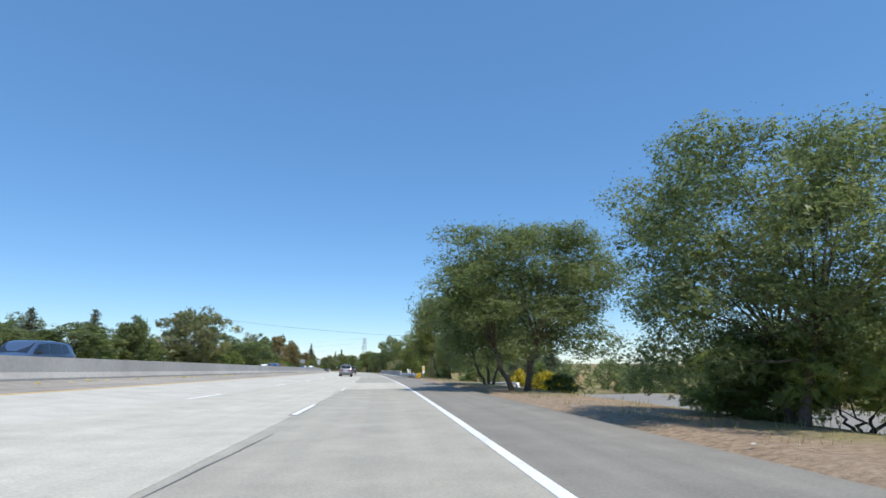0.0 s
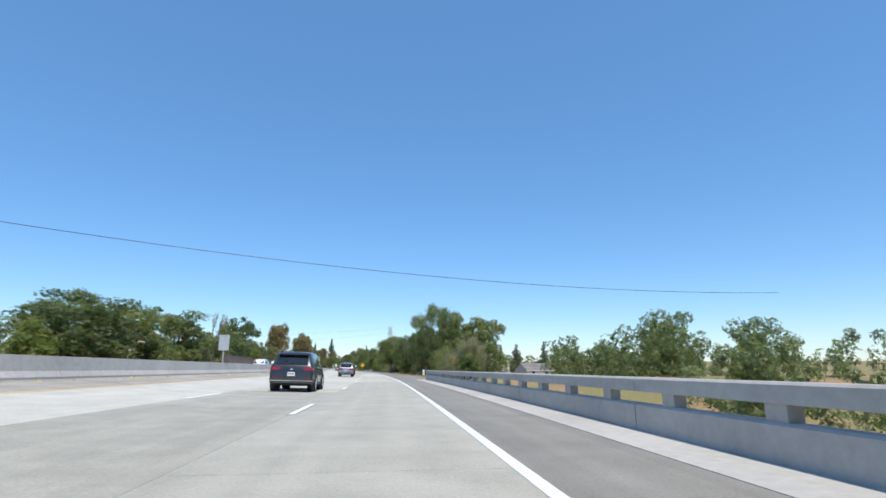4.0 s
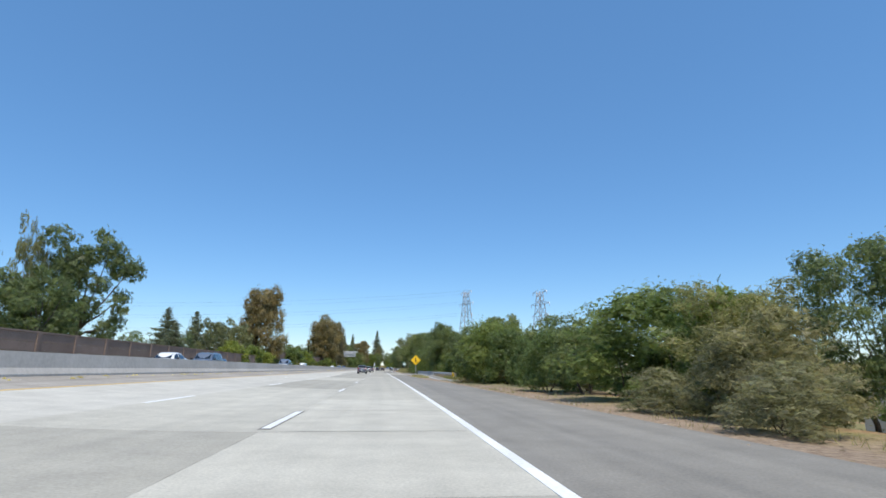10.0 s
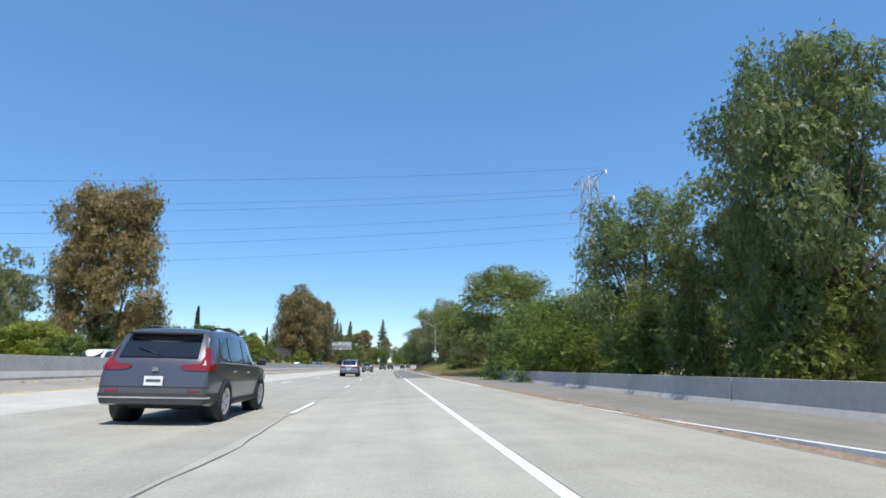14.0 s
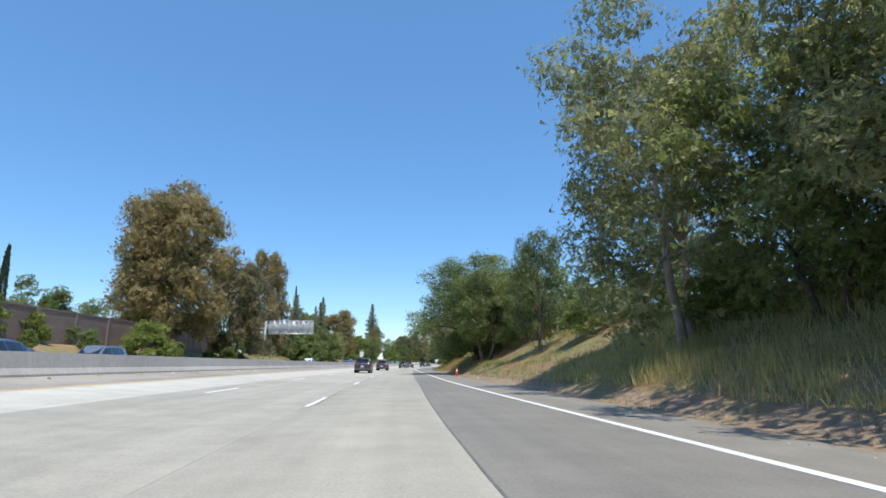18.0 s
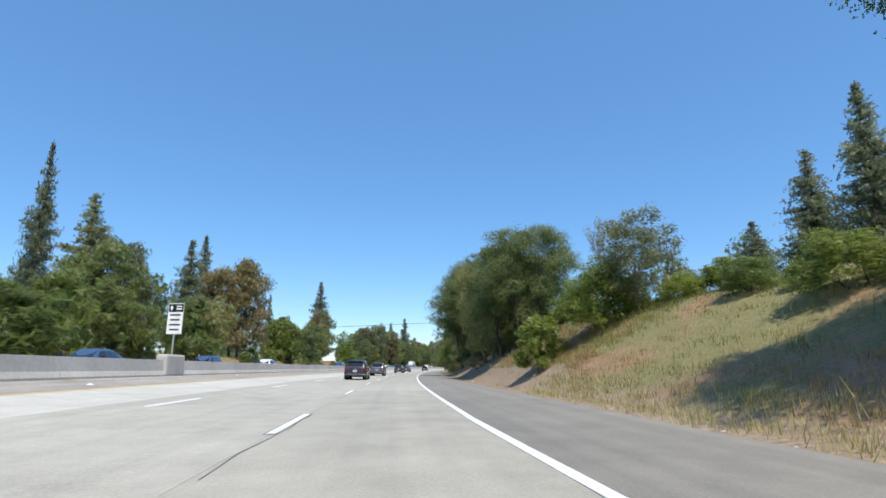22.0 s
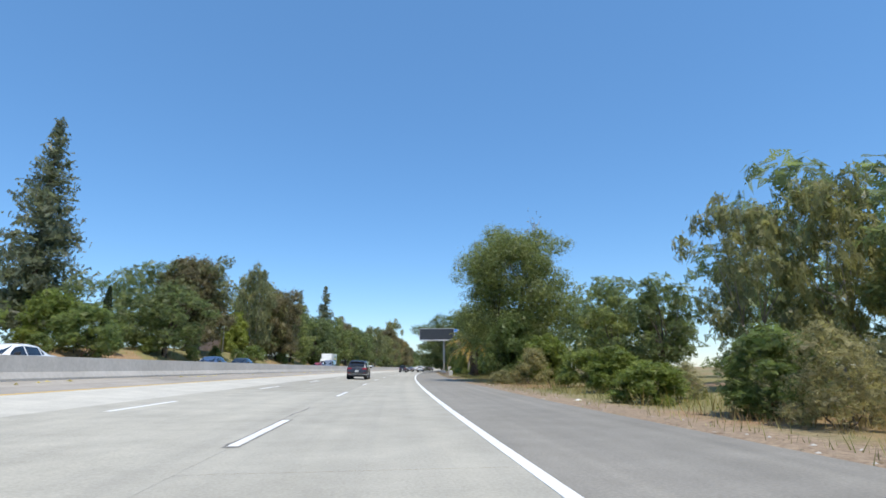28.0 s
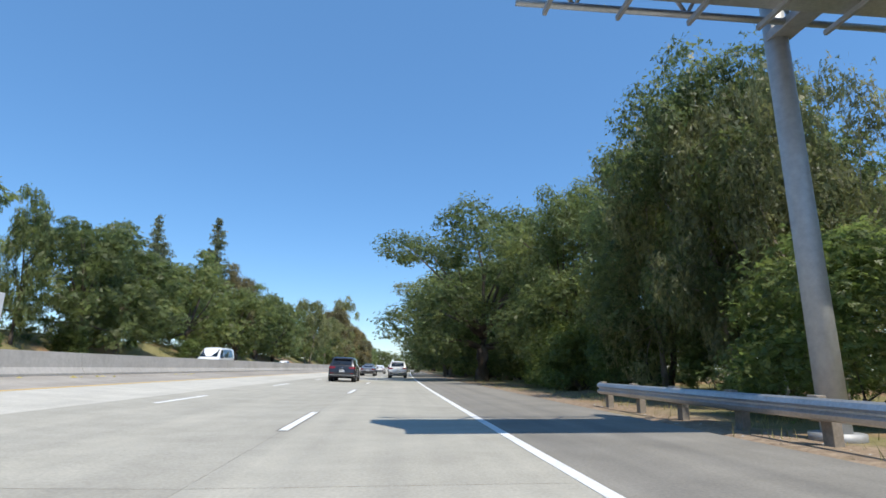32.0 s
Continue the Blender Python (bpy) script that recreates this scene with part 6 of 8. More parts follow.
def pylon(s, d, top, label):
    g = ground_z(s, d)
    H = top - g
    root = empty("transmission_tower", facing(s, d, g, 20), label, "pylon", "transmission towers")
    w = lambda z: 2.6 * (1 - z / H) ** 1.3 + 0.55
    levels = [H * u for u in (0, 0.22, 0.4, 0.55, 0.67, 0.77, 0.86, 0.94)]
    for sx, sy in ((1, 1), (1, -1), (-1, -1), (-1, 1)):
        part("leg", tube_mesh("leg", [(sx * w(z), sy * w(z), z - (0.3 if z == 0 else 0)) for z in levels], [0.1] * len(levels), M["steel_dull"], 4), root)
    corners = ((1, 1), (1, -1), (-1, -1), (-1, 1))
    for a, b in zip(levels[:-1], levels[1:]):
        for i in range(4):
            p, q = corners[i], corners[(i + 1) % 4]
            part("brace", tube_mesh("brace", [(p[0] * w(a), p[1] * w(a), a), (q[0] * w(b), q[1] * w(b), b)], [0.055, 0.055], M["steel_dull"], 4), root)
            part("brace", tube_mesh("brace", [(q[0] * w(a), q[1] * w(a), a), (p[0] * w(b), p[1] * w(b), b)], [0.055, 0.055], M["steel_dull"], 4), root)
    for z, r in ((0.67, 3.6), (0.8, 4.2), (0.94, 3.2)):
        for sg in (1, -1):
            tip = (0, sg * r, H * z)
            for c in ((w(H * z), 0.0), (-w(H * z), 0.0)):
                part("cross_arm", tube_mesh("cross_arm", [(c[0], sg * w(H * z), H * z - 0.4), tip], [0.06, 0.05], M["steel_dull"], 4), root)
            part("cross_arm", tube_mesh("cross_arm", [(0, sg * w(H * z), H * z + 0.7), tip], [0.05, 0.05], M["steel_dull"], 4), root)
            part("insulator", tube_mesh("insulator", [tip, (tip[0], tip[1], tip[2] - 0.9)], [0.09, 0.06], M["trim_white"], 6), root)
    return root


pylon(421, 27, 27.2, "grey steel lattice transmission tower behind the trees")
pylon(400, 45, 24.5, "grey steel lattice transmission tower further from the highway")


def cable(a, b, sag, r, label, name="power_line"):
    a, b = Vector(a), Vector(b)
    pts = []
    for i in range(25):
        u = i / 24
        p = a.lerp(b, u)
        p.z -= sag * 4 * u * (1 - u)
        pts.append(p)
    ob = new(name, tube_mesh(name, pts, [r] * 25, M["sign_black"], 5))
    return tagged(ob, label, "cable", "overhead cables")


cable(at(667, -52, 8.4), at(664, 44, 11.8), 0.6, 0.035, "dark cable strung high across the highway")
cable(at(150, -43, 15.0), at(172, 60, 12.0), 2.2, 0.03, "utility wire crossing above the highway")
for z, k in ((18.4, -2), (22.0, 0), (25.4, 2)):
    for j in (-4.1, 4.1):
        cable(at(421 + j, 27, z), at(398 + j, -240, z + 4), 9.0, 0.013, "thin power line spanning the highway")


def utility_pole(s, d, top, arms, label):
    g = ground_z(s, d)
    root = empty("utility_pole", facing(s, d, g), label, "utility pole", "utility poles")
    part("pole", tube_mesh("pole", [(0, 0, -0.5), (0, 0, (top - g) * 0.5), (0.05, 0, top - g)], [0.19, 0.16, 0.11], M["wood_post"], 10), root)
    for k in range(arms):
        z = top - g - 0.4 - 0.9 * k
        part("crossarm", box_mesh("crossarm", -1.3, 1.3, -0.06, 0.06, z - 0.06, z + 0.06, M["wood_post"], 0.01), root)
        for x in (-1.15, -0.6, 0.6, 1.15):
            part("insulator", tube_mesh("insulator", [(x, 0, z + 0.06), (x, 0, z + 0.26)], [0.05, 0.03], M["trim_white"], 6), root)


utility_pole(152.5, -43, 15.6, 2, "wooden utility pole with two crossarms")
utility_pole(118, 34, 9.5, 1, "wooden utility pole beside the side street")


def tall_lamp(s, d, top, label):
    g = ground_z(s, d)
    root = empty("street_lamp", facing(s, d, g), label, "street lamp", "street lamps")
    part("pole", tube_mesh("pole", [(0, 0, -0.3), (0, 0, (top - g) * 0.6), (0, 0, top - g)], [0.13, 0.1, 0.06], M["pole_grey"], 10), root)
    part("lamp_head", box_mesh("lamp_head", -0.15, 0.75, -0.16, 0.16, top - g - 0.05, top - g + 0.14, M["trim_white"], 0.06), root)


tall_lamp(815, -35.2, 16.8, "tall grey lamp pole on the bank of the far side")
tall_lamp(88, 26, 7.6, "grey lamp pole at the side street")


# ---- walls and fences ----
def sound_wall(s0, s1, d, z0, z1, label):
    root = empty("sound_wall", Matrix.Identity(4), label, "wall", kind="structure")
    s = s0
    while s < s1 - 0.5:
        e = min(s + 6.0, s1)
        for k in range(4):
            a, b = z0 + (z1 - z0 - 0.15) * k / 4, z0 + (z1 - z0 - 0.15) * (k + 1) / 4 - 0.02
            sweep("block_course", s + 0.2, e - 0.2, [(d - 0.1, a), (d - 0.1, b), (d + 0.1, b), (d + 0.1, a)], lambda q: 0.0, M["soundwall"], root, every=6)
        sweep("cap", s, e, [(d - 0.16, z1 - 0.15), (d - 0.16, z1), (d + 0.16, z1), (d + 0.16, z1 - 0.15), (d - 0.16, z1 - 0.15)], lambda q: 0.0, M["soundwall"], root, every=6)
        part("pilaster", box_mesh("pilaster", -0.2, 0.2, -0.21, 0.21, z0, z1 + 0.02, M["soundwall"], 0.01), root, where=facing(s, d, 0))
        s = e


sound_wall(222, 392, -30.6, 0.8, 4.1, "brown block sound wall behind the far lanes")
sound_wall(440, 560, -34.6, 2.6, 6.7, "brown block sound wall on the bank of the far side")
sound_wall(806, 832, -38.4, 4.0, 7.5, "brown block sound wall above the grassy bank")


def panel_fence(s0, s1, d, h):
    """Plain grey panels between pale posts, standing on the land."""
    root = empty("panel_fence", Matrix.Identity(4), "grey panel fence with pale posts in front of the houses", "fence")
    n = int((s1 - s0) / 2.0)
    for i in range(n + 1):
        s = s0 + 2.0 * i
        g = ground_z(s, d)
        part("post", box_mesh("post", -0.07, 0.07, -0.07, 0.07, -0.3, h + 0.08, M["trim_white"], 0.01), root, where=facing(s, d, g))
        if i < n:
            part("panel", box_mesh("panel", -0.03, 0.03, 0.07, 1.93, -0.1, h, M["fence"], 0.008), root, where=facing(s, d, g))


panel_fence(306, 328, 13.2, 2.0)


# ---- houses ----
def house(s, d, turn, length, depth, eave, ridge, roof, label, solar=False, windows=2, base=None, cross=0.0):
    g = ground_z(s, d) if base is None else base
    root = empty("house", facing(s, d, g, turn), label, "house", "houses")
    L, D = length / 2, depth / 2
    part("wall", box_mesh("wall", -L, L, -D, D, -0.3, eave, M["stucco"]), root)
    for sg in (1, -1):
        tri = [(-D, eave), (D, eave), (0, ridge)]
        v = [(sg * L, y, z) for y, z in tri] + [(sg * (L - 0.2), y, z) for y, z in tri]
        part("gable", mesh_of("gable", v, [(0, 1, 2), (5, 4, 3), (0, 3, 4, 1), (1, 4, 5, 2), (2, 5, 3, 0)], M["stucco"]), root)
    pitch = math.atan2(ridge - eave, D)
    rows_n = 9
    run = math.hypot(ridge - eave, D) + 0.5
    for sg in (1, -1):
        for k in range(rows_n):
            u0, u1 = run * k / rows_n, run * (k + 1) / rows_n + 0.06
            def pt(u, lift):
                y = D + 0.45 - u * math.cos(pitch)
                z = eave - 0.45 * math.tan(pitch) + u * math.sin(pitch)
                return sg * (y + lift * math.sin(pitch)), z + lift * math.cos(pitch)
            (ya, za), (yb, zb), (yc, zc), (yd, zd) = pt(u0, 0.09), pt(u1, 0.05), pt(u0, 0.0), pt(u1, 0.0)
            x = L + 0.4
            v = [(-x, ya, za), (x, ya, za), (x, yb, zb), (-x, yb, zb), (-x, yc, zc), (x, yc, zc), (x, yd, zd), (-x, yd, zd)]
            f = [(0, 1, 2, 3), (7, 6, 5, 4), (0, 4, 5, 1), (2, 6, 7, 3), (1, 5, 6, 2), (3, 7, 4, 0)]
            part("roof_course", mesh_of("roof_course", v, f, M[roof]), root)
    part("fascia", box_mesh("fascia", -L - 0.4, L + 0.4, -D - 0.5, -D - 0.44, eave - 0.5, eave - 0.28, M["trim_white"], 0.01), root)
    for i in range(windows):
        x = -L + length * (i + 0.5) / windows
        w = part("window", box_mesh("window_frame", x - 0.6, x + 0.6, -D - 0.05, -D + 0.02, eave - 1.7, eave - 0.6, M["trim_white"], 0.01), root)
        part("pane", box_mesh("pane", x - 0.52, x + 0.52, -D - 0.06, -D - 0.04, eave - 1.62, eave - 0.68, M["glass_dark"]), w)
    if cross:
        # a gabled front that stands forward of the main wall
        x0, x1, mid, top = -L, -L + cross, -L + cross / 2, eave + 1.5
        part("front_wall", box_mesh("front_wall", x0, x1, -D - 1.6, -D + 0.2, -0.3, eave - 0.5, M["stucco"]), root)
        v = [(x0, -D - 1.6, eave - 0.5), (x1, -D - 1.6, eave - 0.5), (mid, -D - 1.6, top - 0.1), (x0, 0, eave - 0.5), (x1, 0, eave - 0.5), (mid, 0, top - 0.1)]
        part("front_gable", mesh_of("front_gable", v, [(0, 1, 2), (5, 4, 3), (0, 3, 4, 1), (1, 4, 5, 2), (2, 5, 3, 0)], M["stucco"]), root)
        for sg in (1, -1):
            xe = mid + sg * (cross / 2 + 0.35)
            ze = eave - 0.5 - 0.35 * (top - eave + 0.5) / (cross / 2)
            v = [(mid, -D - 2.0, top), (xe, -D - 2.0, ze), (xe, 0.5, ze), (mid, 0.5, top)]
            v += [(x, y, z + 0.14) for x, y, z in v]
            part("front_roof", mesh_of("front_roof", v, [(0, 1, 2, 3), (7, 6, 5, 4), (0, 4, 5, 1), (1, 5, 6, 2), (2, 6, 7, 3), (3, 7, 4, 0)], M[roof]), root)
            v = [(mid, -D - 2.03, top - 0.1), (xe, -D - 2.03, ze - 0.1), (xe, -D - 2.03, ze + 0.15), (mid, -D - 2.03, top + 0.16)]
            v += [(x, y + 0.06, z) for x, y, z in v]
            part("barge_board", mesh_of("barge_board", v, [(0, 1, 2, 3), (7, 6, 5, 4), (0, 4, 5, 1), (1, 5, 6, 2), (2, 6, 7, 3), (3, 7, 4, 0)], M["trim_white"]), root)
    if solar:
        for i in range(6):
            for k in range(2):
                u0 = run * (0.28 + 0.3 * k)
                x0 = -L * 0.55 + i * 1.1
                y0, z0 = -(D + 0.45 - u0 * math.cos(pitch)), eave - 0.45 * math.tan(pitch) + u0 * math.sin(pitch)
                ob = part("solar_panel", box_mesh("solar_panel", 0, 1.05, 0, run * 0.28, 0.12, 0.16, M["panel_dark"], 0.01), root, where=pose(x0, y0, z0, math.degrees(pitch)))
        part("chimney", box_mesh("chimney", L - 0.9, L - 0.1, -D - 0.35, -D + 0.4, 0, ridge + 0.5, M["stucco"], 0.02), root)
    return root


house(286.3, 43.4, 10, 19, 9, 4.5, 6.9, "shingle", "beige house with a front gable and solar panels on its roof", True, windows=4, base=-4.8, cross=5.4)
house(292, 66, 10, 11, 9, 5.6, 7.8, "shingle", "tall beige house with a brown roof beside the trees", windows=2, base=-5.0)
house(330, 30, 95, 12, 8, 2.9, 4.6, "shingle", "beige house with a grey gabled roof behind the fence", base=-0.2)
house(343, 33, 90, 10, 7, 2.8, 4.3, "terracotta", "house with a low tiled roof behind the fence", base=-0.2)
house(150, -56, -85, 14, 9, 5.6, 8.4, "terracotta", "cream two-storey house with a tiled roof beyond the far lanes", windows=3, base=0.8)
house(268, -62, -90, 12, 9, 8.8, 12.3, "terracotta", "house with a red-brown tiled roof beyond the far lanes", base=0.8)
house(274.5, 45.5, 10, 10, 4.6, 2.0, 2.7, "shingle", "low garden shed with a pale flat-pitched roof", windows=1, base=-5.1)

# side street below the highway
_v, _f = [], []
for i, s in enumerate((-40, 0, 40, 72, 100)):
    for d in (24, 40):
        _v.append(at(s, d, ground_z(s, d) + 0.05))
    if i:
        _f.append((2 * i - 2, 2 * i - 1, 2 * i + 1, 2 * i))
tagged(new("side_street", mesh_of("side_street", _v, _f, M["asphalt"])), "grey asphalt side street below the highway", "road", kind="structure")
_c = empty("culvert_headwall", facing(66, 14.5, ground_z(66, 14.5)), "low grey concrete box on the slope beside the guardrail", "concrete box")
part("body", box_mesh("body", -3.4, 3.0, -1.1, 1.1, -0.4, 1.0, M["barrier"], 0.03), _c)
part("lid", box_mesh("lid", -3.5, 3.1, -1.2, 1.2, 1.0, 1.08, M["steel_dull"], 0.02), _c)
_b = empty("crate", facing(545.2, 6.6, ground_z(545.2, 6.6)), "small red plastic crate lying in the weeds", "crate")
part("body", box_mesh("body", -0.2, 0.2, -0.17, 0.17, 0.0, 0.26, M["red_plastic"], 0.02), _b)
part("rim", box_mesh("rim", -0.22, 0.22, -0.19, 0.19, 0.24, 0.29, M["red_plastic"], 0.01), _b)


# ---- grass, litter and leaves on the ground ----
def tufts(name, label, material, spots, blades, h, seed, spread=0.25):
    """Upright grass blades in tufts; one object of stuff."""
    r = np.random.RandomState(seed)
    V, F = [], []
    k = 0
    for s, d, scale in spots:
        if 296 < s < 440 and ramp_left(s) - 0.1 < d < ramp_right(s) + 0.1 or 352 < s < 420 and d < 10:
            continue
        p = at(s, d, ground_z(s, d) - 0.03)
        n = blades
        c = np.array(p) + np.stack([r.normal(0, spread, n), r.normal(0, spread, n), np.zeros(n)], 1)
        hh = h * scale * r.uniform(0.5, 1.1, n)
        lean = r.normal(0, 0.28, (n, 2)) * hh[:, None]
        a = r.uniform(0, 6.283, n)
        w = 0.004 + 0.007 * scale
        side = np.stack([np.cos(a), np.sin(a), np.zeros(n)], 1) * w
        tip = c + np.concatenate([lean, hh[:, None]], 1)
        V.append(np.stack([c - side, c + side, tip], 1).reshape(-1, 3))
    v = np.concatenate(V)
    f = np.arange(len(v)).reshape(-1, 3)
    me = bpy.data.meshes.new(name)
    me.vertices.add(len(v))
    me.vertices.foreach_set("co", v.astype(np.float32).ravel())
    me.loops.add(len(v))
    me.loops.foreach_set("vertex_index", f.astype(np.int32).ravel())
    me.polygons.add(len(f))
    me.polygons.foreach_set("loop_start", np.arange(len(f), dtype=np.int32) * 3)
    me.materials.append(material)
    me.update(calc_edges=True)
    tagged(new(name, me), label, "grass", kind="stuff")


_g = random.Random(77)
tufts("dry_grass", "tall straw-coloured grass on the bank", M["grass_dry"],
      [(_g.uniform(424, 482), _g.uniform(7.0, 15), _g.uniform(0.6, 1.15)) for i in range(3600)], 30, 0.52, 1)
tufts("green_grass", "green and yellow grass on the cutting", M["grass_green"],
      [(_g.uniform(478, 584), 6.6 + 9 * _g.random() ** 1.2, _g.uniform(0.5, 1.1)) for i in range(3700)]
      + [(_g.uniform(582, 603), 7.7 + 6.5 * _g.random(), _g.uniform(0.6, 1.2)) for i in range(1500)], 22, 0.27, 2)
tufts("verge_weeds", "dry weeds at the edge of the shoulder", M["grass_dry"],
      [(_g.uniform(0, 860), 5.9 + 3.5 * _g.random() ** 1.5, _g.uniform(0.3, 1.0)) for i in range(2600)], 14, 0.3, 3)
tufts("verge_weeds", "green weeds below the bushes", M["grass_green"],
      [(_g.choice([_g.uniform(300, 345), _g.uniform(715, 790), _g.uniform(160, 240)]), 7.0 + 3.5 * _g.random(), _g.uniform(0.4, 1.3)) for i in range(1500)], 12, 0.5, 4)
tufts("verge_weeds", "straw and green weeds in the gore before the ramp", M["grass_dry"],
      [(_g.uniform(322, 336), 5.0 + 0.9 * _g.random(), _g.uniform(0.5, 1.3)) for i in range(260)], 16, 0.3, 6)
tufts("verge_weeds", "green weeds along the panel fence", M["grass_green"],
      [(_g.uniform(304, 330), 8.6 + 4.0 * _g.random(), _g.uniform(0.4, 1.2)) for i in range(420)], 14, 0.36, 7)
tufts("tall_grass", "tall green and straw grass on the bank below the pepper trees", M["grass_green"],
      [(_g.uniform(522, 552), 6.6 + 4.0 * _g.random(), _g.uniform(0.6, 1.3)) for i in range(900)], 24, 0.5, 8)
tufts("dry_grass", "low straw-coloured grass along the foot of the cutting", M["grass_dry"],
      [(_g.uniform(538, 584), 5.75 + 1.7 * _g.random(), _g.uniform(0.4, 1.1)) for i in range(1100)], 16, 0.3, 9)
tufts("bank_grass", "green grass on the bank beyond the far lanes", M["grass_green"],
      [(_g.uniform(560, 900), -28.6 - 8 * _g.random(), _g.uniform(0.8, 1.4)) for i in range(3200)], 9, 0.5, 5, 0.5)


def litter(name, label, category, spots, size, material, seed):
    """Small flat scraps and stones lying about; one object of stuff."""
    r = random.Random(seed)
    verts, faces = [], []
    for s, d in spots:
        z = ground_z(s, d) if d > 5.3 or d < -27 else road_z(d)
        w, h = size * r.uniform(0.4, 1.2), size * r.uniform(0.2, 0.6)
        c = at(s, d, z)
        k = len(verts)
        for i in range(5):
            a = 6.283 * i / 5 + r.uniform(-0.4, 0.4)
            verts.append((c.x + math.cos(a) * w, c.y + math.sin(a) * w * 0.7, c.z + 0.003))
        verts.append((c.x, c.y, c.z + h))
        faces += [(k + i, k + (i + 1) % 5, k + 5) for i in range(5)]
    tagged(new(name, mesh_of(name, verts, faces, material)), label, category, kind="stuff")


litter("fallen_leaves", "brown leaf litter along the shoulder", "leaves", [(_g.uniform(0, 850), 5.3 + 2.2 * _g.random()) for i in range(2500)], 0.05, M["leaf_litter"], 1)
litter("fallen_leaves", "brown leaf litter on the dirt bank", "leaves", [(_g.uniform(590, 660), 5.4 + 6 * _g.random()) for i in range(4500)], 0.045, M["leaf_litter"], 2)
litter("gravel", "loose stones along the edges of the pavement", "gravel", [(_g.uniform(0, 850), _g.choice([5.2 + 1.2 * _g.random(), -11.2 - 0.7 * _g.random()])) for i in range(2200)], 0.05, M["barrier"], 3)
litter("road_debris", "dry weeds and scraps against the median barrier", "debris", [(_g.uniform(0, 850), -11.4 - 0.5 * _g.random()) for i in range(600)], 0.14, M["grass_dry"], 4)
litter("paper_scraps", "white scraps of litter on the verge", "litter", [(324.6, 5.8), (212, 6.3), (350, 6.0), (497, 6.2), (560, 6.1), (731, 6.4), (748, 6.3), (302, -8), (308, -10.5), (581, -10.6), (600, 5.7)], 0.16, M["sign_white"], 5)


# ---- vehicles ----
M["tyre"] = plain("tyre_rubber", (0.022, 0.022, 0.023), 0.85)
M["rim"] = plain("alloy_rim", (0.62, 0.62, 0.62), 0.35, 0.55)
M["car_black"] = plain("black_trim", (0.018, 0.018, 0.02), 0.5)
M["car_clad"] = plain("dark_plastic", (0.05, 0.05, 0.053), 0.6)
M["plate_ink"] = plain("plate_ink", (0.08, 0.09, 0.14), 0.5)
M["car_glass"] = plain("car_glass", (0.015, 0.018, 0.022), 0.05, 0.0, 0.6)
M["tail_red"] = plain("tail_light_red", (0.23, 0.01, 0.012), 0.2, 0.0, 0.8)
M["head_lamp"] = plain("head_lamp", (0.7, 0.72, 0.75), 0.1, 0.3, 0.8)
M["chrome"] = plain("chrome", (0.65, 0.66, 0.68), 0.15, 1.0)


def paint(name, colour, metal=0.55):
    """Car paint: a clear coat over a base with a little road dust."""
    m, nt, b = _start(name, 0.34, metal)
    n = _noise(nt, _coords(nt), 1.3, 4)
    dust = tuple(0.93 * c + 0.02 for c in colour)
    nt.links.new(_ramp(nt, n, [(0.4, colour), (0.75, dust)]), b.inputs["Base Color"])
    b.inputs["Coat Weight"].default_value, b.inputs["Coat Roughness"].default_value = 0.8, 0.06
    return m


PAINT = {
    "silver": paint("paint_silver", (0.25, 0.26, 0.28)), "grey": paint("paint_grey", (0.115, 0.113, 0.13)), "black": paint("paint_black", (0.02, 0.021, 0.026), 0.3),
    "white": paint("paint_white", (0.78, 0.78, 0.77), 0.0), "blue": paint("paint_blue", (0.06, 0.1, 0.19), 0.3), "slate": paint("paint_slate", (0.17, 0.2, 0.25), 0.4), "red": paint("paint_red", (0.26, 0.03, 0.03), 0.1),
}
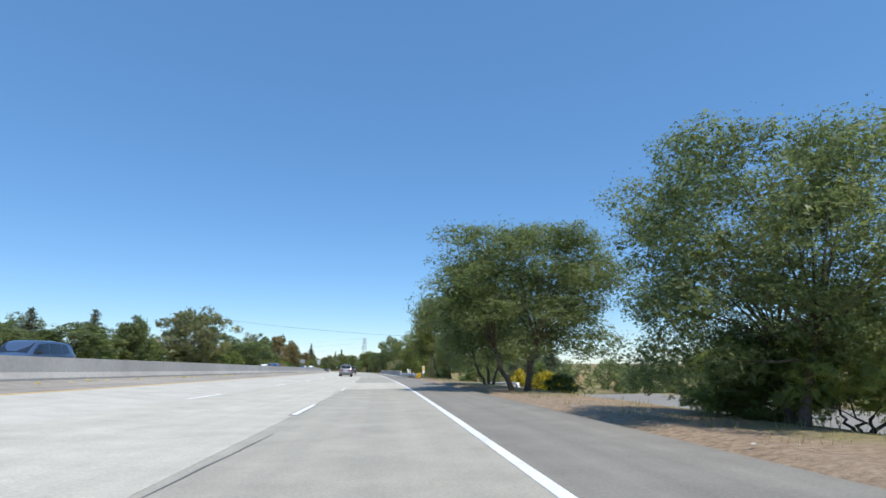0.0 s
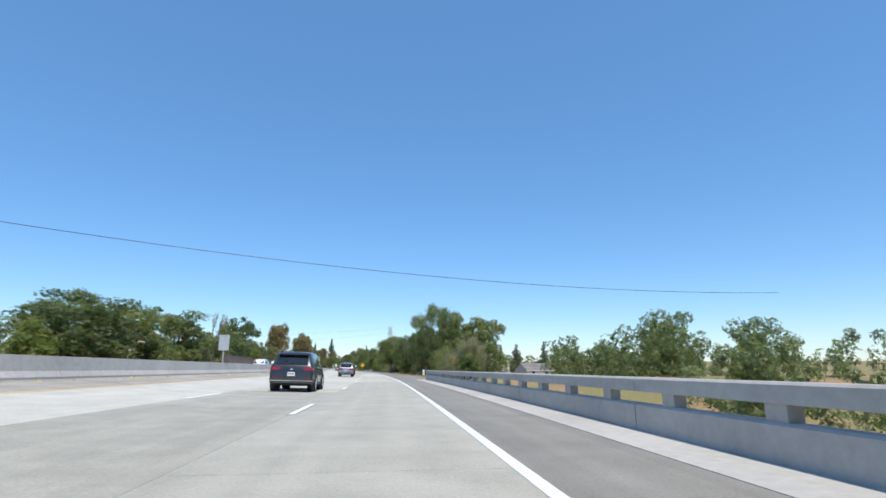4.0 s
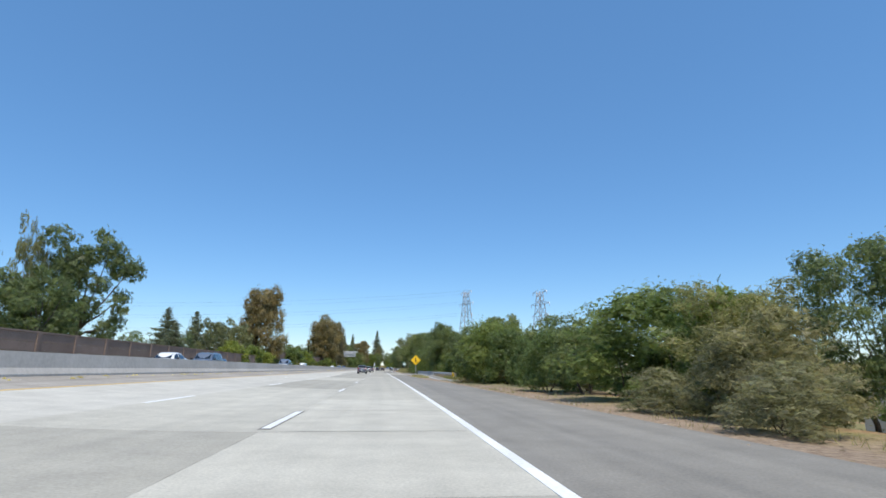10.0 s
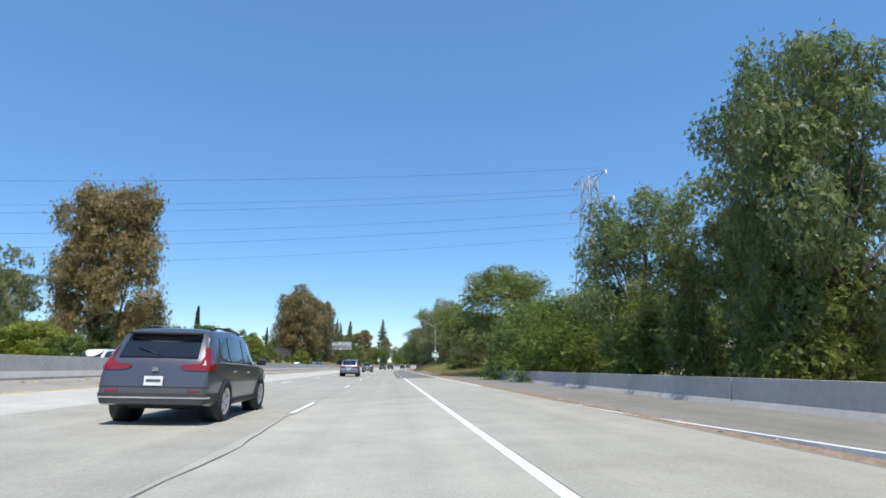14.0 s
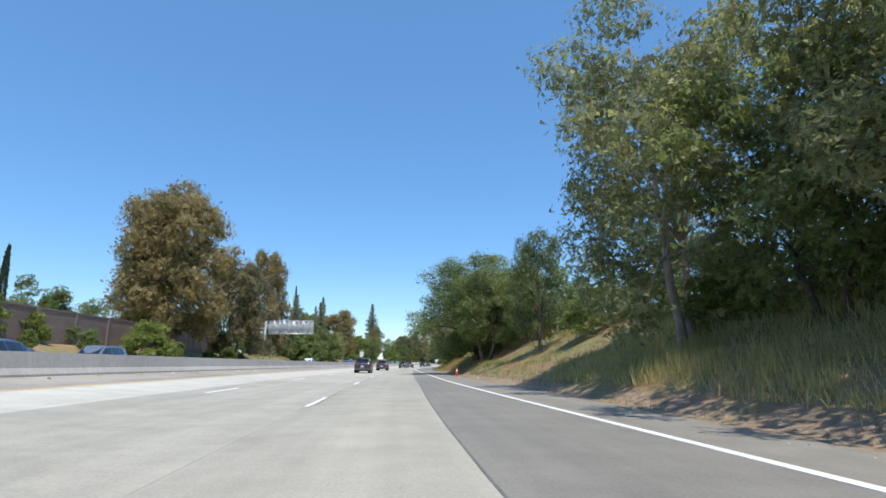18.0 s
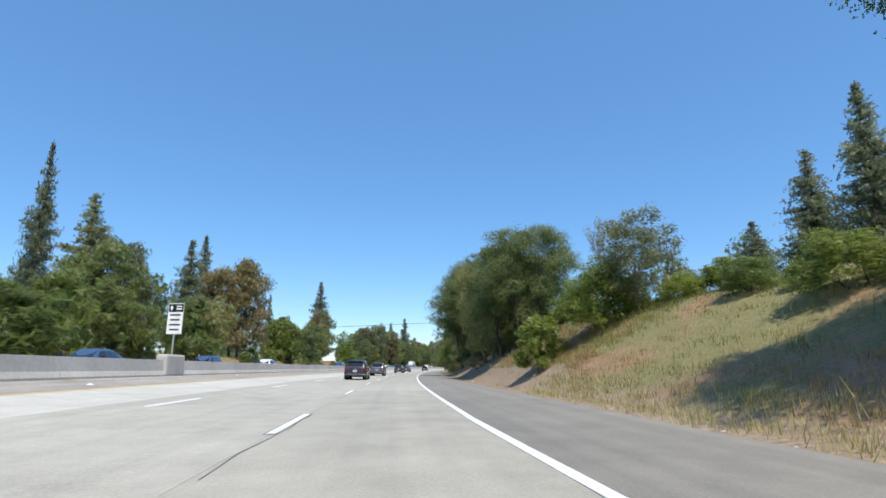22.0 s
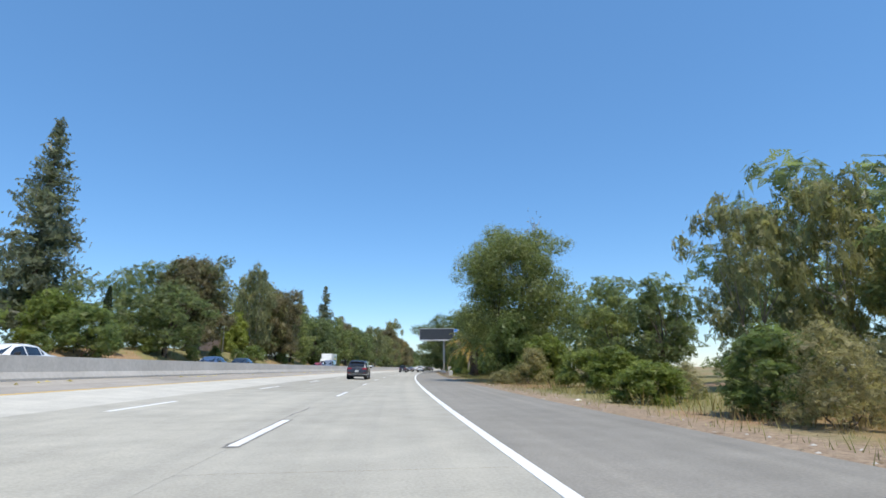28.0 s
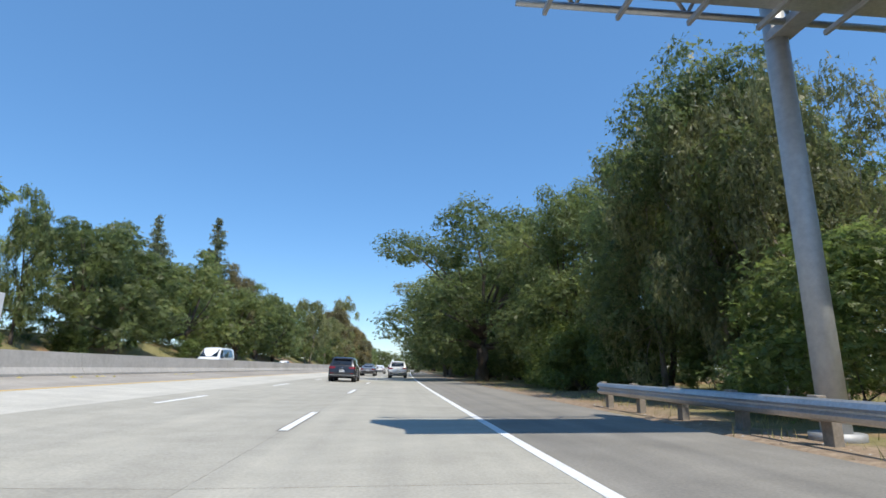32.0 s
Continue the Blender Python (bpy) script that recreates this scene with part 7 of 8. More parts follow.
# stations from tail to nose: y, sill, belt line, roof or deck, width share, roof width share
SHAPES = {
    "suv": dict(width=1.88, wheel=0.37, axles=(-1.38, 1.4), st=[(-2.35, 0.42, 0.6, 0.64, 0.9, 0.86), (-2.32, 0.37, 0.97, 1.02, 0.955, 0.86), (-2.26, 0.34, 1.05, 1.12, 0.975, 0.84), (-2.0, 0.31, 1.07, 1.58, 0.99, 0.76), (-1.85, 0.3, 1.07, 1.65, 1.0, 0.76), (-1.6, 0.28, 1.07, 1.68, 1.0, 0.76),
                (-0.6, 0.26, 1.05, 1.71, 1.0, 0.765), (0.3, 0.26, 1.03, 1.68, 1.0, 0.755), (0.62, 0.26, 1.02, 1.6, 1.0, 0.745), (1.25, 0.27, 1.0, 1.1, 1.0, 0.7), (1.85, 0.28, 0.94, 1.0, 0.98, 0.68), (2.22, 0.3, 0.82, 0.88, 0.9, 0.66), (2.34, 0.42, 0.62, 0.66, 0.8, 0.62)]),
    "sedan": dict(width=1.82, wheel=0.33, axles=(-1.4, 1.38), st=[(-2.38, 0.5, 0.72, 0.76, 0.84, 0.78), (-2.35, 0.36, 0.9, 0.96, 0.92, 0.76), (-2.2, 0.3, 0.93, 1.0, 0.96, 0.72), (-1.75, 0.26, 0.94, 1.05, 0.99, 0.68), (-1.0, 0.24, 0.94, 1.38, 1.0, 0.66),
                  (-0.4, 0.22, 0.93, 1.45, 1.0, 0.66), (0.2, 0.22, 0.92, 1.43, 1.0, 0.66), (0.5, 0.22, 0.91, 1.36, 1.0, 0.65), (1.2, 0.23, 0.9, 0.97, 1.0, 0.66), (1.85, 0.25, 0.82, 0.87, 0.97, 0.64), (2.25, 0.28, 0.7, 0.74, 0.88, 0.62), (2.38, 0.38, 0.54, 0.57, 0.78, 0.58)]),
    "pickup": dict(width=1.98, wheel=0.4, axles=(-1.75, 1.75), st=[(-2.9, 0.5, 1.0, 1.05, 0.95, 0.9), (-2.86, 0.48, 1.12, 1.15, 0.98, 0.92), (-1.0, 0.42, 1.13, 1.16, 1.0, 0.92), (-0.8, 0.4, 1.14, 1.2, 1.0, 0.8), (-0.68, 0.4, 1.15, 1.78, 1.0, 0.72), (0.2, 0.4, 1.15, 1.86, 1.0, 0.72),
                   (0.75, 0.4, 1.14, 1.78, 1.0, 0.71), (1.35, 0.42, 1.12, 1.2, 1.0, 0.75), (2.2, 0.44, 1.06, 1.12, 0.98, 0.75), (2.75, 0.46, 0.98, 1.04, 0.93, 0.74), (2.88, 0.5, 0.75, 0.8, 0.88, 0.74)]),
    "van": dict(width=1.98, wheel=0.36, axles=(-1.55, 1.6), st=[(-2.55, 0.5, 0.9, 0.95, 0.9, 0.86), (-2.53, 0.36, 1.1, 1.5, 0.96, 0.84), (-2.42, 0.3, 1.12, 1.95, 0.99, 0.8), (-1.0, 0.28, 1.12, 2.02, 1.0, 0.8), (0.6, 0.28, 1.1, 2.0, 1.0, 0.79), (1.0, 0.28, 1.08, 1.85, 1.0, 0.77),
                (1.75, 0.28, 1.02, 1.16, 0.99, 0.74), (2.3, 0.3, 0.92, 0.98, 0.95, 0.7), (2.52, 0.34, 0.72, 0.76, 0.88, 0.66), (2.58, 0.42, 0.6, 0.63, 0.82, 0.62)]),
}


def car_section(shape, y):
    st = shape["st"]
    ys = [q[0] for q in st]
    return [float(np.interp(y, ys, [q[k] for q in st])) for k in range(1, 6)]


def car_side(shape, y, z):
    """Half width of the body at y and height z."""
    sill, belt, roof, ws, rs = car_section(shape, y)
    w = shape["width"] / 2
    if z <= belt:
        u = (z - sill) / max(0.01, belt - sill)
        return w * ws * float(np.interp(u, [0, 0.18, 0.6, 1], [0.93, 0.99, 1.0, 0.965]))
    u = (z - belt) / max(0.01, roof - belt)
    return w * float(np.interp(u, [0, 0.88, 1], [ws * 0.965, rs * 1.03, rs * 0.93]))


_car_cache = {}


def sharpen(me, degrees):
    """Keep edges crisp where faces meet at more than the angle."""
    bm = bmesh.new()
    bm.from_mesh(me)
    for e in bm.edges:
        if e.calc_face_angle(0.0) > radians(degrees):
            e.smooth = False
    bm.to_mesh(me)
    bm.free()
    return me


def tail_y(shape, z):
    """Where the tail of the body lies at height z."""
    st = shape["st"][:4]
    return float(np.interp(z, [q[3] for q in st], [q[0] for q in st]))


def rear_wrap(shape, name, levels, sides, material, lift=0.012):
    """A skin over the tail between heights; levels: (z, inner share, length forward on the side); sides: one corner or both."""
    W = shape["width"] / 2
    verts, faces = [], []
    for z, inner, ahead in levels:
        y = tail_y(shape, z)
        half = [(W * inner, y - lift)]
        edge = car_side(shape, y + 0.03, z)
        half += [(W * inner + (edge * 0.95 - W * inner) * u, y - lift) for u in (0.35, 0.7, 1.0)]
        half += [(edge + lift * 0.6, y + 0.02), (car_side(shape, y + 0.09, z) + lift, y + 0.08)]
        half += [(car_side(shape, y + 0.1 + ahead * u, z) + lift, y + 0.1 + ahead * u) for u in (0.5, 1.0)]
        row = half if sides == 1 else [(-x, q) for x, q in reversed(half)] if sides == -1 else [(-x, q) for x, q in reversed(half)] + half
        verts += [(x, q, z) for x, q in row]
        n = len(row)
    for i in range(len(levels) - 1):
        for k in range(n - 1):
            a = i * n + k
            faces.append((a, a + 1, a + n + 1, a + n))
    return sharpen(mesh_of(name, verts, faces, material, smooth=True), 40)


def car_body(kind, colour):
    key = ("body", kind, colour)
    if key in _car_cache:
        return _car_cache[key]
    shape = SHAPES[kind]
    ys = []
    st = shape["st"]
    for a, b in zip(st[:-1], st[1:]):
        n = max(1, int((b[0] - a[0]) / 0.16))
        ys += [a[0] + (b[0] - a[0]) * i / n for i in range(n)]
    ys.append(st[-1][0])
    verts, faces = [], []
    levels = [0, 0.18, 0.4, 0.62, 0.82, 0.95, 1.0]
    m = 2 * (len(levels) + 5)
    for y in ys:
        sill, belt, roof, ws, rs = car_section(shape, y)
        half = [(car_side(shape, y, sill + (belt - sill) * u), sill + (belt - sill) * u) for u in levels]
        half += [(car_side(shape, y, belt + (roof - belt) * u), belt + (roof - belt) * u) for u in (0.45, 0.86, 0.97)]
        half += [(car_side(shape, y, roof) * 0.8, roof + 0.012), (car_side(shape, y, roof) * 0.3, roof + 0.025)]
        verts += [(x, y, z) for x, z in half] + [(-x, y, z) for x, z in reversed(half)]
    for i in range(len(ys) - 1):
        for k in range(m):
            a, b = i * m + k, i * m + (k + 1) % m
            faces.append((a, b, b + m, a + m))
    faces.append(tuple(range(m)))
    faces.append(tuple(reversed(range((len(ys) - 1) * m, len(ys) * m))))
    me = sharpen(mesh_of("body", verts, faces, PAINT[colour], smooth=True), 38)
    _car_cache[key] = me
    return me


def side_pane(shape, outline, sign, lift, material, name):
    """A pane that follows the side of the body, between four corners (y, z)."""
    (ya, za), (yb, zb), (yc, zc), (yd, zd) = outline
    nu, nv = 6, 4
    verts, faces = [], []
    for j in range(nv + 1):
        for i in range(nu + 1):
            u, v = i / nu, j / nv
            y = (ya * (1 - u) + yb * u) * (1 - v) + (yd * (1 - u) + yc * u) * v
            z = (za * (1 - u) + zb * u) * (1 - v) + (zd * (1 - u) + zc * u) * v
            verts.append((sign * (car_side(shape, y, z) + lift), y, z))
    for j in range(nv):
        for i in range(nu):
            a = j * (nu + 1) + i
            q = (a, a + 1, a + nu + 2, a + nu + 1)
            faces.append(q if sign > 0 else tuple(reversed(q)))
    return mesh_of(name, verts, faces, material, smooth=True)


def slab(name, pts, normal, thick, material):
    """A thin slab over a planar outline in space."""
    nrm = Vector(normal).normalized() * thick
    verts = [Vector(p) + nrm for p in pts] + [Vector(p) - nrm for p in pts]
    n = len(pts)
    faces = [tuple(range(n)), tuple(reversed(range(n, 2 * n)))] + [(i, i + n, (i + 1) % n + n, (i + 1) % n) for i in range(n)]
    return mesh_of(name, verts, faces, material)


def wheel_meshes(r):
    key = ("wheel", r)
    if key in _car_cache:
        return _car_cache[key]
    prof = [(r * 0.66, -0.1), (r * 0.93, -0.115), (r, -0.085), (r, 0.085), (r * 0.93, 0.115), (r * 0.66, 0.1)]
    n = 28
    verts, faces = [], []
    for i in range(n):
        a = 6.2832 * i / n
        verts += [(x, q * math.cos(a), q * math.sin(a)) for q, x in prof]
        for k in range(len(prof)):
            p, p2 = i * 6 + k, i * 6 + (k + 1) % 6
            j = ((i + 1) % n) * 6
            faces.append((p, p2, j + (k + 1) % 6, j + k))
    tyre = mesh_of("tyre", verts, faces, M["tyre"], smooth=True)
    v, f = [], []

    def add(a, b):
        k = len(v)
        v.extend(a)
        f.extend(tuple(i + k for i in g) for g in b)

    for i in range(5):
        for off in (-0.2, 0.2):
            a = 6.2832 * i / 5 + off
            c, s_ = math.cos(a), math.sin(a)
            t = 0.032
            q = [(0.0, 0.05), (r * 0.64, 0.035)]
            pts = []
            for rr, w in q:
                for sg in (-1, 1):
                    pts.append((0.085, rr * c - sg * w * s_, rr * s_ + sg * w * c))
            pts += [(x - t, y, z) for x, y, z in pts]
            add(pts, [(0, 2, 3, 1), (4, 5, 7, 6), (0, 4, 6, 2), (1, 3, 7, 5), (2, 6, 7, 3)])
    ring_v, ring_f = [], []
    for i in range(24):
        a = 6.2832 * i / 24
        for rr, x in ((r * 0.58, 0.075), (r * 0.64, 0.1), (r * 0.69, 0.095), (r * 0.66, 0.02)):
            ring_v.append((x, rr * math.cos(a), rr * math.sin(a)))
        j = ((i + 1) % 24) * 4
        for k in range(3):
            ring_f.append((i * 4 + k, j + k, j + k + 1, i * 4 + k + 1))
    add(ring_v, ring_f)
    add(*tube_data([(0.05, 0, 0), (0.1, 0, 0)], [0.075, 0.065], 10))
    rim = mesh_of("rim", v, f, M["rim"])
    disc = tube_mesh("brake_disc", [(-0.02, 0, 0), (0.03, 0, 0)], [r * 0.62, r * 0.62], M["car_black"], 20)
    _car_cache[key] = (tyre, rim, disc)
    return _car_cache[key]


def car(kind, colour, s, d, label, oncoming=False, detail=True, z=None, turn=0.0, group="cars on the highway"):
    shape = SHAPES[kind]
    W = shape["width"] / 2
    st = shape["st"]
    base = road_z(d) if z is None else z
    tilt = math.degrees(math.atan2(road_z(d - 0.8) - road_z(d + 0.8), 1.6)) if z is None else 0
    m = facing(s, d, base + 0.01, (180 if oncoming else 0) + turn) @ pose(0, 0, 0, 0, -tilt if oncoming else tilt, 0)
    root = empty("pickup_truck" if kind == "pickup" else "van" if kind == "van" else "car", m, label, "pickup" if kind == "pickup" else "van" if kind == "van" else "car", group)

    def cached(key, make):
        k = (kind, key)
        if k not in _car_cache:
            _car_cache[k] = make()
        return _car_cache[k]

    part("body", car_body(kind, colour), root)
    # glass
    roof_a = next(q[0] for q in st if q[3] - q[2] > 0.4)
    roof_b = [q[0] for q in st if q[3] - q[2] > 0.4][-1]
    sec = lambda y: car_section(shape, y)
    cuts = {"suv": [roof_a + 0.22, -1.12, -0.12, None], "sedan": [roof_a - 0.25, -0.95, 0.0, None], "pickup": [roof_a + 0.08, 0.12, None], "van": [roof_a + 0.3, -0.9, 0.5, None]}[kind]
    for sg in (1, -1):
        for i, (a, b) in enumerate(zip(cuts[:-1], cuts[1:])):
            def pane():
                lo = lambda y: sec(y)[1] + 0.04
                hi = lambda y: sec(y)[1] + (sec(y)[2] - sec(y)[1]) * 0.83
                if b is None:
                    e0, e1 = roof_b + 0.48, roof_b - 0.02
                    pts = [(a + 0.04, lo(a)), (e0, lo(e0)), (e1, hi(e1)), (a + 0.04, hi(a + 0.04))]
                elif i == 0:
                    pts = [(a + 0.06, lo(a) + 0.07), (b - 0.04, lo(b)), (b - 0.04, hi(b - 0.04)), (a + 0.24, hi(a + 0.24) - 0.03)]
                else:
                    pts = [(a + 0.04, lo(a)), (b - 0.04, lo(b)), (b - 0.04, hi(b - 0.04)), (a + 0.04, hi(a + 0.04))]
                return side_pane(shape, pts, sg, 0.009, M["car_glass"], "side_window")
            part("side_window", cached(("pane", sg, i), pane), root)
        def belt_line():
            ys = [cuts[0] + 0.05 * 0 + k * (roof_b + 0.5 - cuts[0]) / 8 for k in range(9)]
            return tube_mesh("window_trim", [(sg * (car_side(shape, y, sec(y)[1]) + 0.006), y, sec(y)[1] + 0.012) for y in ys], [0.012] * 9, M["chrome"], 5)
        if detail:
            part("window_trim", cached(("trim", sg), belt_line), root)
    ra = [q for q in st if q[0] < roof_a][-1]
    back = next(q for q in st if q[0] == roof_a)
    def rear_glass():
        y0, z0, y1, z1 = ra[0], ra[3] + 0.03, back[0], back[3] - 0.05
        w0, w1 = car_side(shape, y0, ra[3]) * 0.9, car_side(shape, y1, back[3]) * 0.95
        return slab("rear_window", [(-w0, y0, z0), (w0, y0, z0), (w1, y1, z1), (-w1, y1, z1)], (0, -(z1 - z0), y1 - y0), 0.025, M["car_glass"])
    part("rear_window", cached("rear", rear_glass), root)
    fb = next(q for q in st if q[0] > roof_b)
    fr = next(q for q in st if q[0] == roof_b)
    def screen():
        y0, z0, y1, z1 = fb[0] - 0.03, fb[3] + 0.02, fr[0], fr[3] - 0.03
        w0, w1 = car_side(shape, y0, fb[3]) * 0.97, car_side(shape, y1, fr[3]) * 0.95
        return slab("windscreen", [(w0, y0, z0), (-w0, y0, z0), (-w1, y1, z1), (w1, y1, z1)], (0, z1 - z0, y0 - y1), 0.025, M["car_glass"])
    part("windscreen", cached("screen", screen), root)
    # lamps, bumpers, plate
    y0 = st[1][0]
    belt0 = st[1][2]
    tall = 0.3 if kind in ("pickup", "van") else 0.17
    for sg in (1, -1):
        def tail():
            if kind == "suv":
                levels = {
                    "silver": [(0.84, 0.62, 0.2), (0.87, 0.42, 0.27), (0.95, 0.38, 0.29), (1.01, 0.42, 0.24), (1.03, 0.6, 0.14)],
                    "grey": [(0.93, 0.64, 0.2), (0.95, 0.48, 0.24), (1.0, 0.42, 0.25), (1.03, 0.46, 0.2), (1.05, 0.76, 0.1), (1.2, 0.82, 0.02), (1.34, 0.79, 0.0)],
                }.get(colour, [(0.9, 0.7, 0.2), (0.92, 0.52, 0.27), (0.99, 0.5, 0.28), (1.04, 0.56, 0.2)])
                return rear_wrap(shape, "tail_light", levels, sg, M["tail_red"], 0.014)
            z1 = belt0 - 0.02
            z0 = z1 - tall
            y1 = y0 + 0.34
            v = []
            for y, dz in ((y0 - 0.035, 0.03), (y0 + 0.1, 0.0), (y1, 0.035)):
                x = car_side(shape, max(y, y0), (z0 + z1) / 2) + 0.012
                v += [(sg * x, y, z0 + dz), (sg * x, y, z1)]
            xin = W * 0.52
            v += [(sg * xin, y0 - 0.04, z0 + 0.06), (sg * xin, y0 - 0.04, z1)]
            f = [(0, 2, 3, 1), (2, 4, 5, 3), (6, 0, 1, 7), (1, 3, 5, 7), (0, 6, 4, 2)]
            return mesh_of("tail_light", v, f if sg > 0 else [tuple(reversed(q)) for q in f], M["tail_red"])
        part("tail_light", cached(("tail", sg, colour), tail), root, "red tail light")
        def head():
            yf = st[-2][0]
            z1 = st[-2][2] - 0.01
            x0, x1 = W * 0.5, car_side(shape, yf - 0.15, z1 - 0.1) + 0.01
            return slab("headlight", [(sg * x0, yf + 0.06, z1 - 0.13), (sg * x1, yf - 0.12, z1 - 0.11), (sg * x1, yf - 0.2, z1 + 0.01), (sg * x0, yf + 0.03, z1)], (sg * 0.5, 1, 0.3), 0.03, M["head_lamp"])
        part("headlight", cached(("head", sg), head), root, "clear headlight")
        def mirror():
            y = roof_b + 0.32
            x = car_side(shape, y, sec(y)[1]) + 0.12
            return box_mesh("mirror", min(sg * x - 0.11, sg * x + 0.11), max(sg * x - 0.11, sg * x + 0.11), y - 0.06, y + 0.07, sec(y)[1] + 0.03, sec(y)[1] + 0.18, M["car_black"] if colour != "silver" else M["car_black"], 0.035)
        part("mirror", cached(("mirror", sg), mirror), root)
        if detail:
            for y in (-0.9, 0.15):
                def handle():
                    x = car_side(shape, y, belt0 - 0.12)
                    return box_mesh("door_handle", min(sg * x, sg * (x + 0.03)), max(sg * x, sg * (x + 0.03)), y - 0.11, y + 0.11, sec(y)[1] - 0.16, sec(y)[1] - 0.125, M["chrome"], 0.01)
                part("door_handle", cached(("handle", sg, y), handle), root)
            def sill_trim():
                ys = [shape["axles"][0] + 0.42 + k * (shape["axles"][1] - shape["axles"][0] - 0.84) / 6 for k in range(7)]
                return tube_mesh("sill_trim", [(sg * (car_side(shape, y, sec(y)[0] + 0.08) - 0.02), y, sec(y)[0] + 0.07) for y in ys], [0.06] * 7, M["car_black"], 8)
            part("sill_trim", cached(("sill", sg), sill_trim), root)
            if kind == "suv":
                def rail():
                    ys = [-1.6 + k * 2.0 / 6 for k in range(7)]
                    return tube_mesh("roof_rail", [(sg * W * 0.66, y, sec(y)[2] + (0.05 if 0 < k < 6 else 0.0)) for k, y in enumerate(ys)], [0.02] * 7, M["car_black"], 6)
                part("roof_rail", cached(("rail", sg), rail), root)
    if kind == "suv":
        part("rear_bumper", cached("bumper", lambda: rear_wrap(shape, "rear_bumper", [(0.37, 0.0, 0.42), (0.42, 0.0, 0.45), (0.5, 0.0, 0.45), (0.54, 0.0, 0.43)], 0, M["car_clad"], 0.016)), root, "dark plastic bumper")
        part("bumper_strip", cached("strip", lambda: rear_wrap(shape, "bumper_strip", [(0.455, 0.0, 0.02), (0.485, 0.0, 0.02)], 0, M["chrome"], 0.026)), root)
        if detail:
            part("tailgate_line", cached("gate_line", lambda: rear_wrap(shape, "tailgate_line", [(0.64, 0.0, 0.0), (0.652, 0.0, 0.0)], 0, M["car_black"], 0.006)), root)
            for sg in (1, -1):
                for k, (y0_, y1_) in enumerate(((-1.1, -1.1), (-0.14, -0.14), (0.92, 0.86))):
                    part("door_seam", cached(("seam", sg, k), lambda: side_pane(shape, [(y0_ + 0.05, 0.42), (y0_ + 0.06, 0.42), (y1_ + 0.012, sec(y1_)[1] - 0.01), (y1_, sec(y1_)[1] - 0.01)], sg, 0.004, M["car_black"], "door_seam")), root)
                part("side_cladding", cached(("clad", sg), lambda: side_pane(shape, [(-0.94, 0.28), (0.96, 0.28), (0.96, 0.4), (-0.94, 0.4)], sg, 0.008, M["car_clad"], "side_cladding")), root)
    else:
        part("rear_bumper", cached("bumper", lambda: box_mesh("rear_bumper", -W * 0.9, W * 0.9, st[1][0] - 0.06, st[1][0] + 0.1, 0.4, 0.62, M["car_black"], 0.05)), root)
    part("number_plate", cached("plate", lambda: box_mesh("number_plate", -0.155, 0.155, y0 - 0.055, y0 - 0.04, belt0 - 0.3, belt0 - 0.14, M["sign_white"], 0.004)), root)
    if detail:
        part("plate_bar", cached("plate_bar", lambda: box_mesh("plate_bar", -0.12, 0.12, y0 - 0.062, y0 - 0.054, belt0 - 0.235, belt0 - 0.195, M["plate_ink"])), root)
        part("emblem", cached("emblem", lambda: box_mesh("emblem", -0.06, 0.06, y0 - 0.045, y0 + 0.03, belt0 - 0.06, belt0 + 0.02, M["chrome"], 0.015)), root)
        for sg in (1, -1):
            part("reflector", cached(("refl", sg), lambda: box_mesh("reflector", sg * W * 0.72 - 0.11, sg * W * 0.72 + 0.11, y0 - 0.04, y0 - 0.0, 0.56, 0.6, M["tail_red"], 0.01)), root)
        if kind in ("suv", "sedan"):
            part("spoiler", cached("spoiler", lambda: box_mesh("spoiler", -W * 0.66, W * 0.66, roof_a - 0.16, roof_a + 0.12, back[3] - 0.02, back[3] + 0.02, M["car_black"], 0.012)), root)
            part("wiper", cached("wiper", lambda: tube_mesh("wiper", [(0.05, ra[0] - 0.01, ra[3] + 0.06), (-0.38, ra[0] + 0.05, ra[3] + 0.2)], [0.014, 0.01], M["car_black"], 5)), root)
    part("underbody", cached("under", lambda: box_mesh("underbody", -W * 0.8, W * 0.8, st[2][0] + 0.5, st[-3][0] - 0.2, 0.24, 0.5, M["car_black"], 0.04)), root)
    part("grille", cached("grille", lambda: box_mesh("grille", -W * 0.5, W * 0.5, st[-2][0] - 0.05, st[-2][0] + 0.1, st[-2][2] - 0.27, st[-2][2] - 0.09, M["car_black"], 0.02)), root)
    r = shape["wheel"]
    tyre, rim, disc = wheel_meshes(r)
    for y in shape["axles"]:
        for sg in (1, -1):
            x = car_side(shape, y, 0.6)
            # black drum stands in for the shaded gap of the uncut wheel well
            part("wheel_arch", cached(("arch", y, sg), lambda: tube_mesh("wheel_arch", [(sg * (x - 0.3), y, r + 0.02), (sg * (x + 0.006), y, r + 0.02)], [r * 1.12, r * 1.12], M["car_black"], 28)), root)
            w = part("wheel", tyre, root, where=pose(sg * (x - 0.07), y, r, 0, 0, 0 if sg > 0 else 180))
            part("rim", rim, w)
            part("brake_disc", disc, w)
    return root


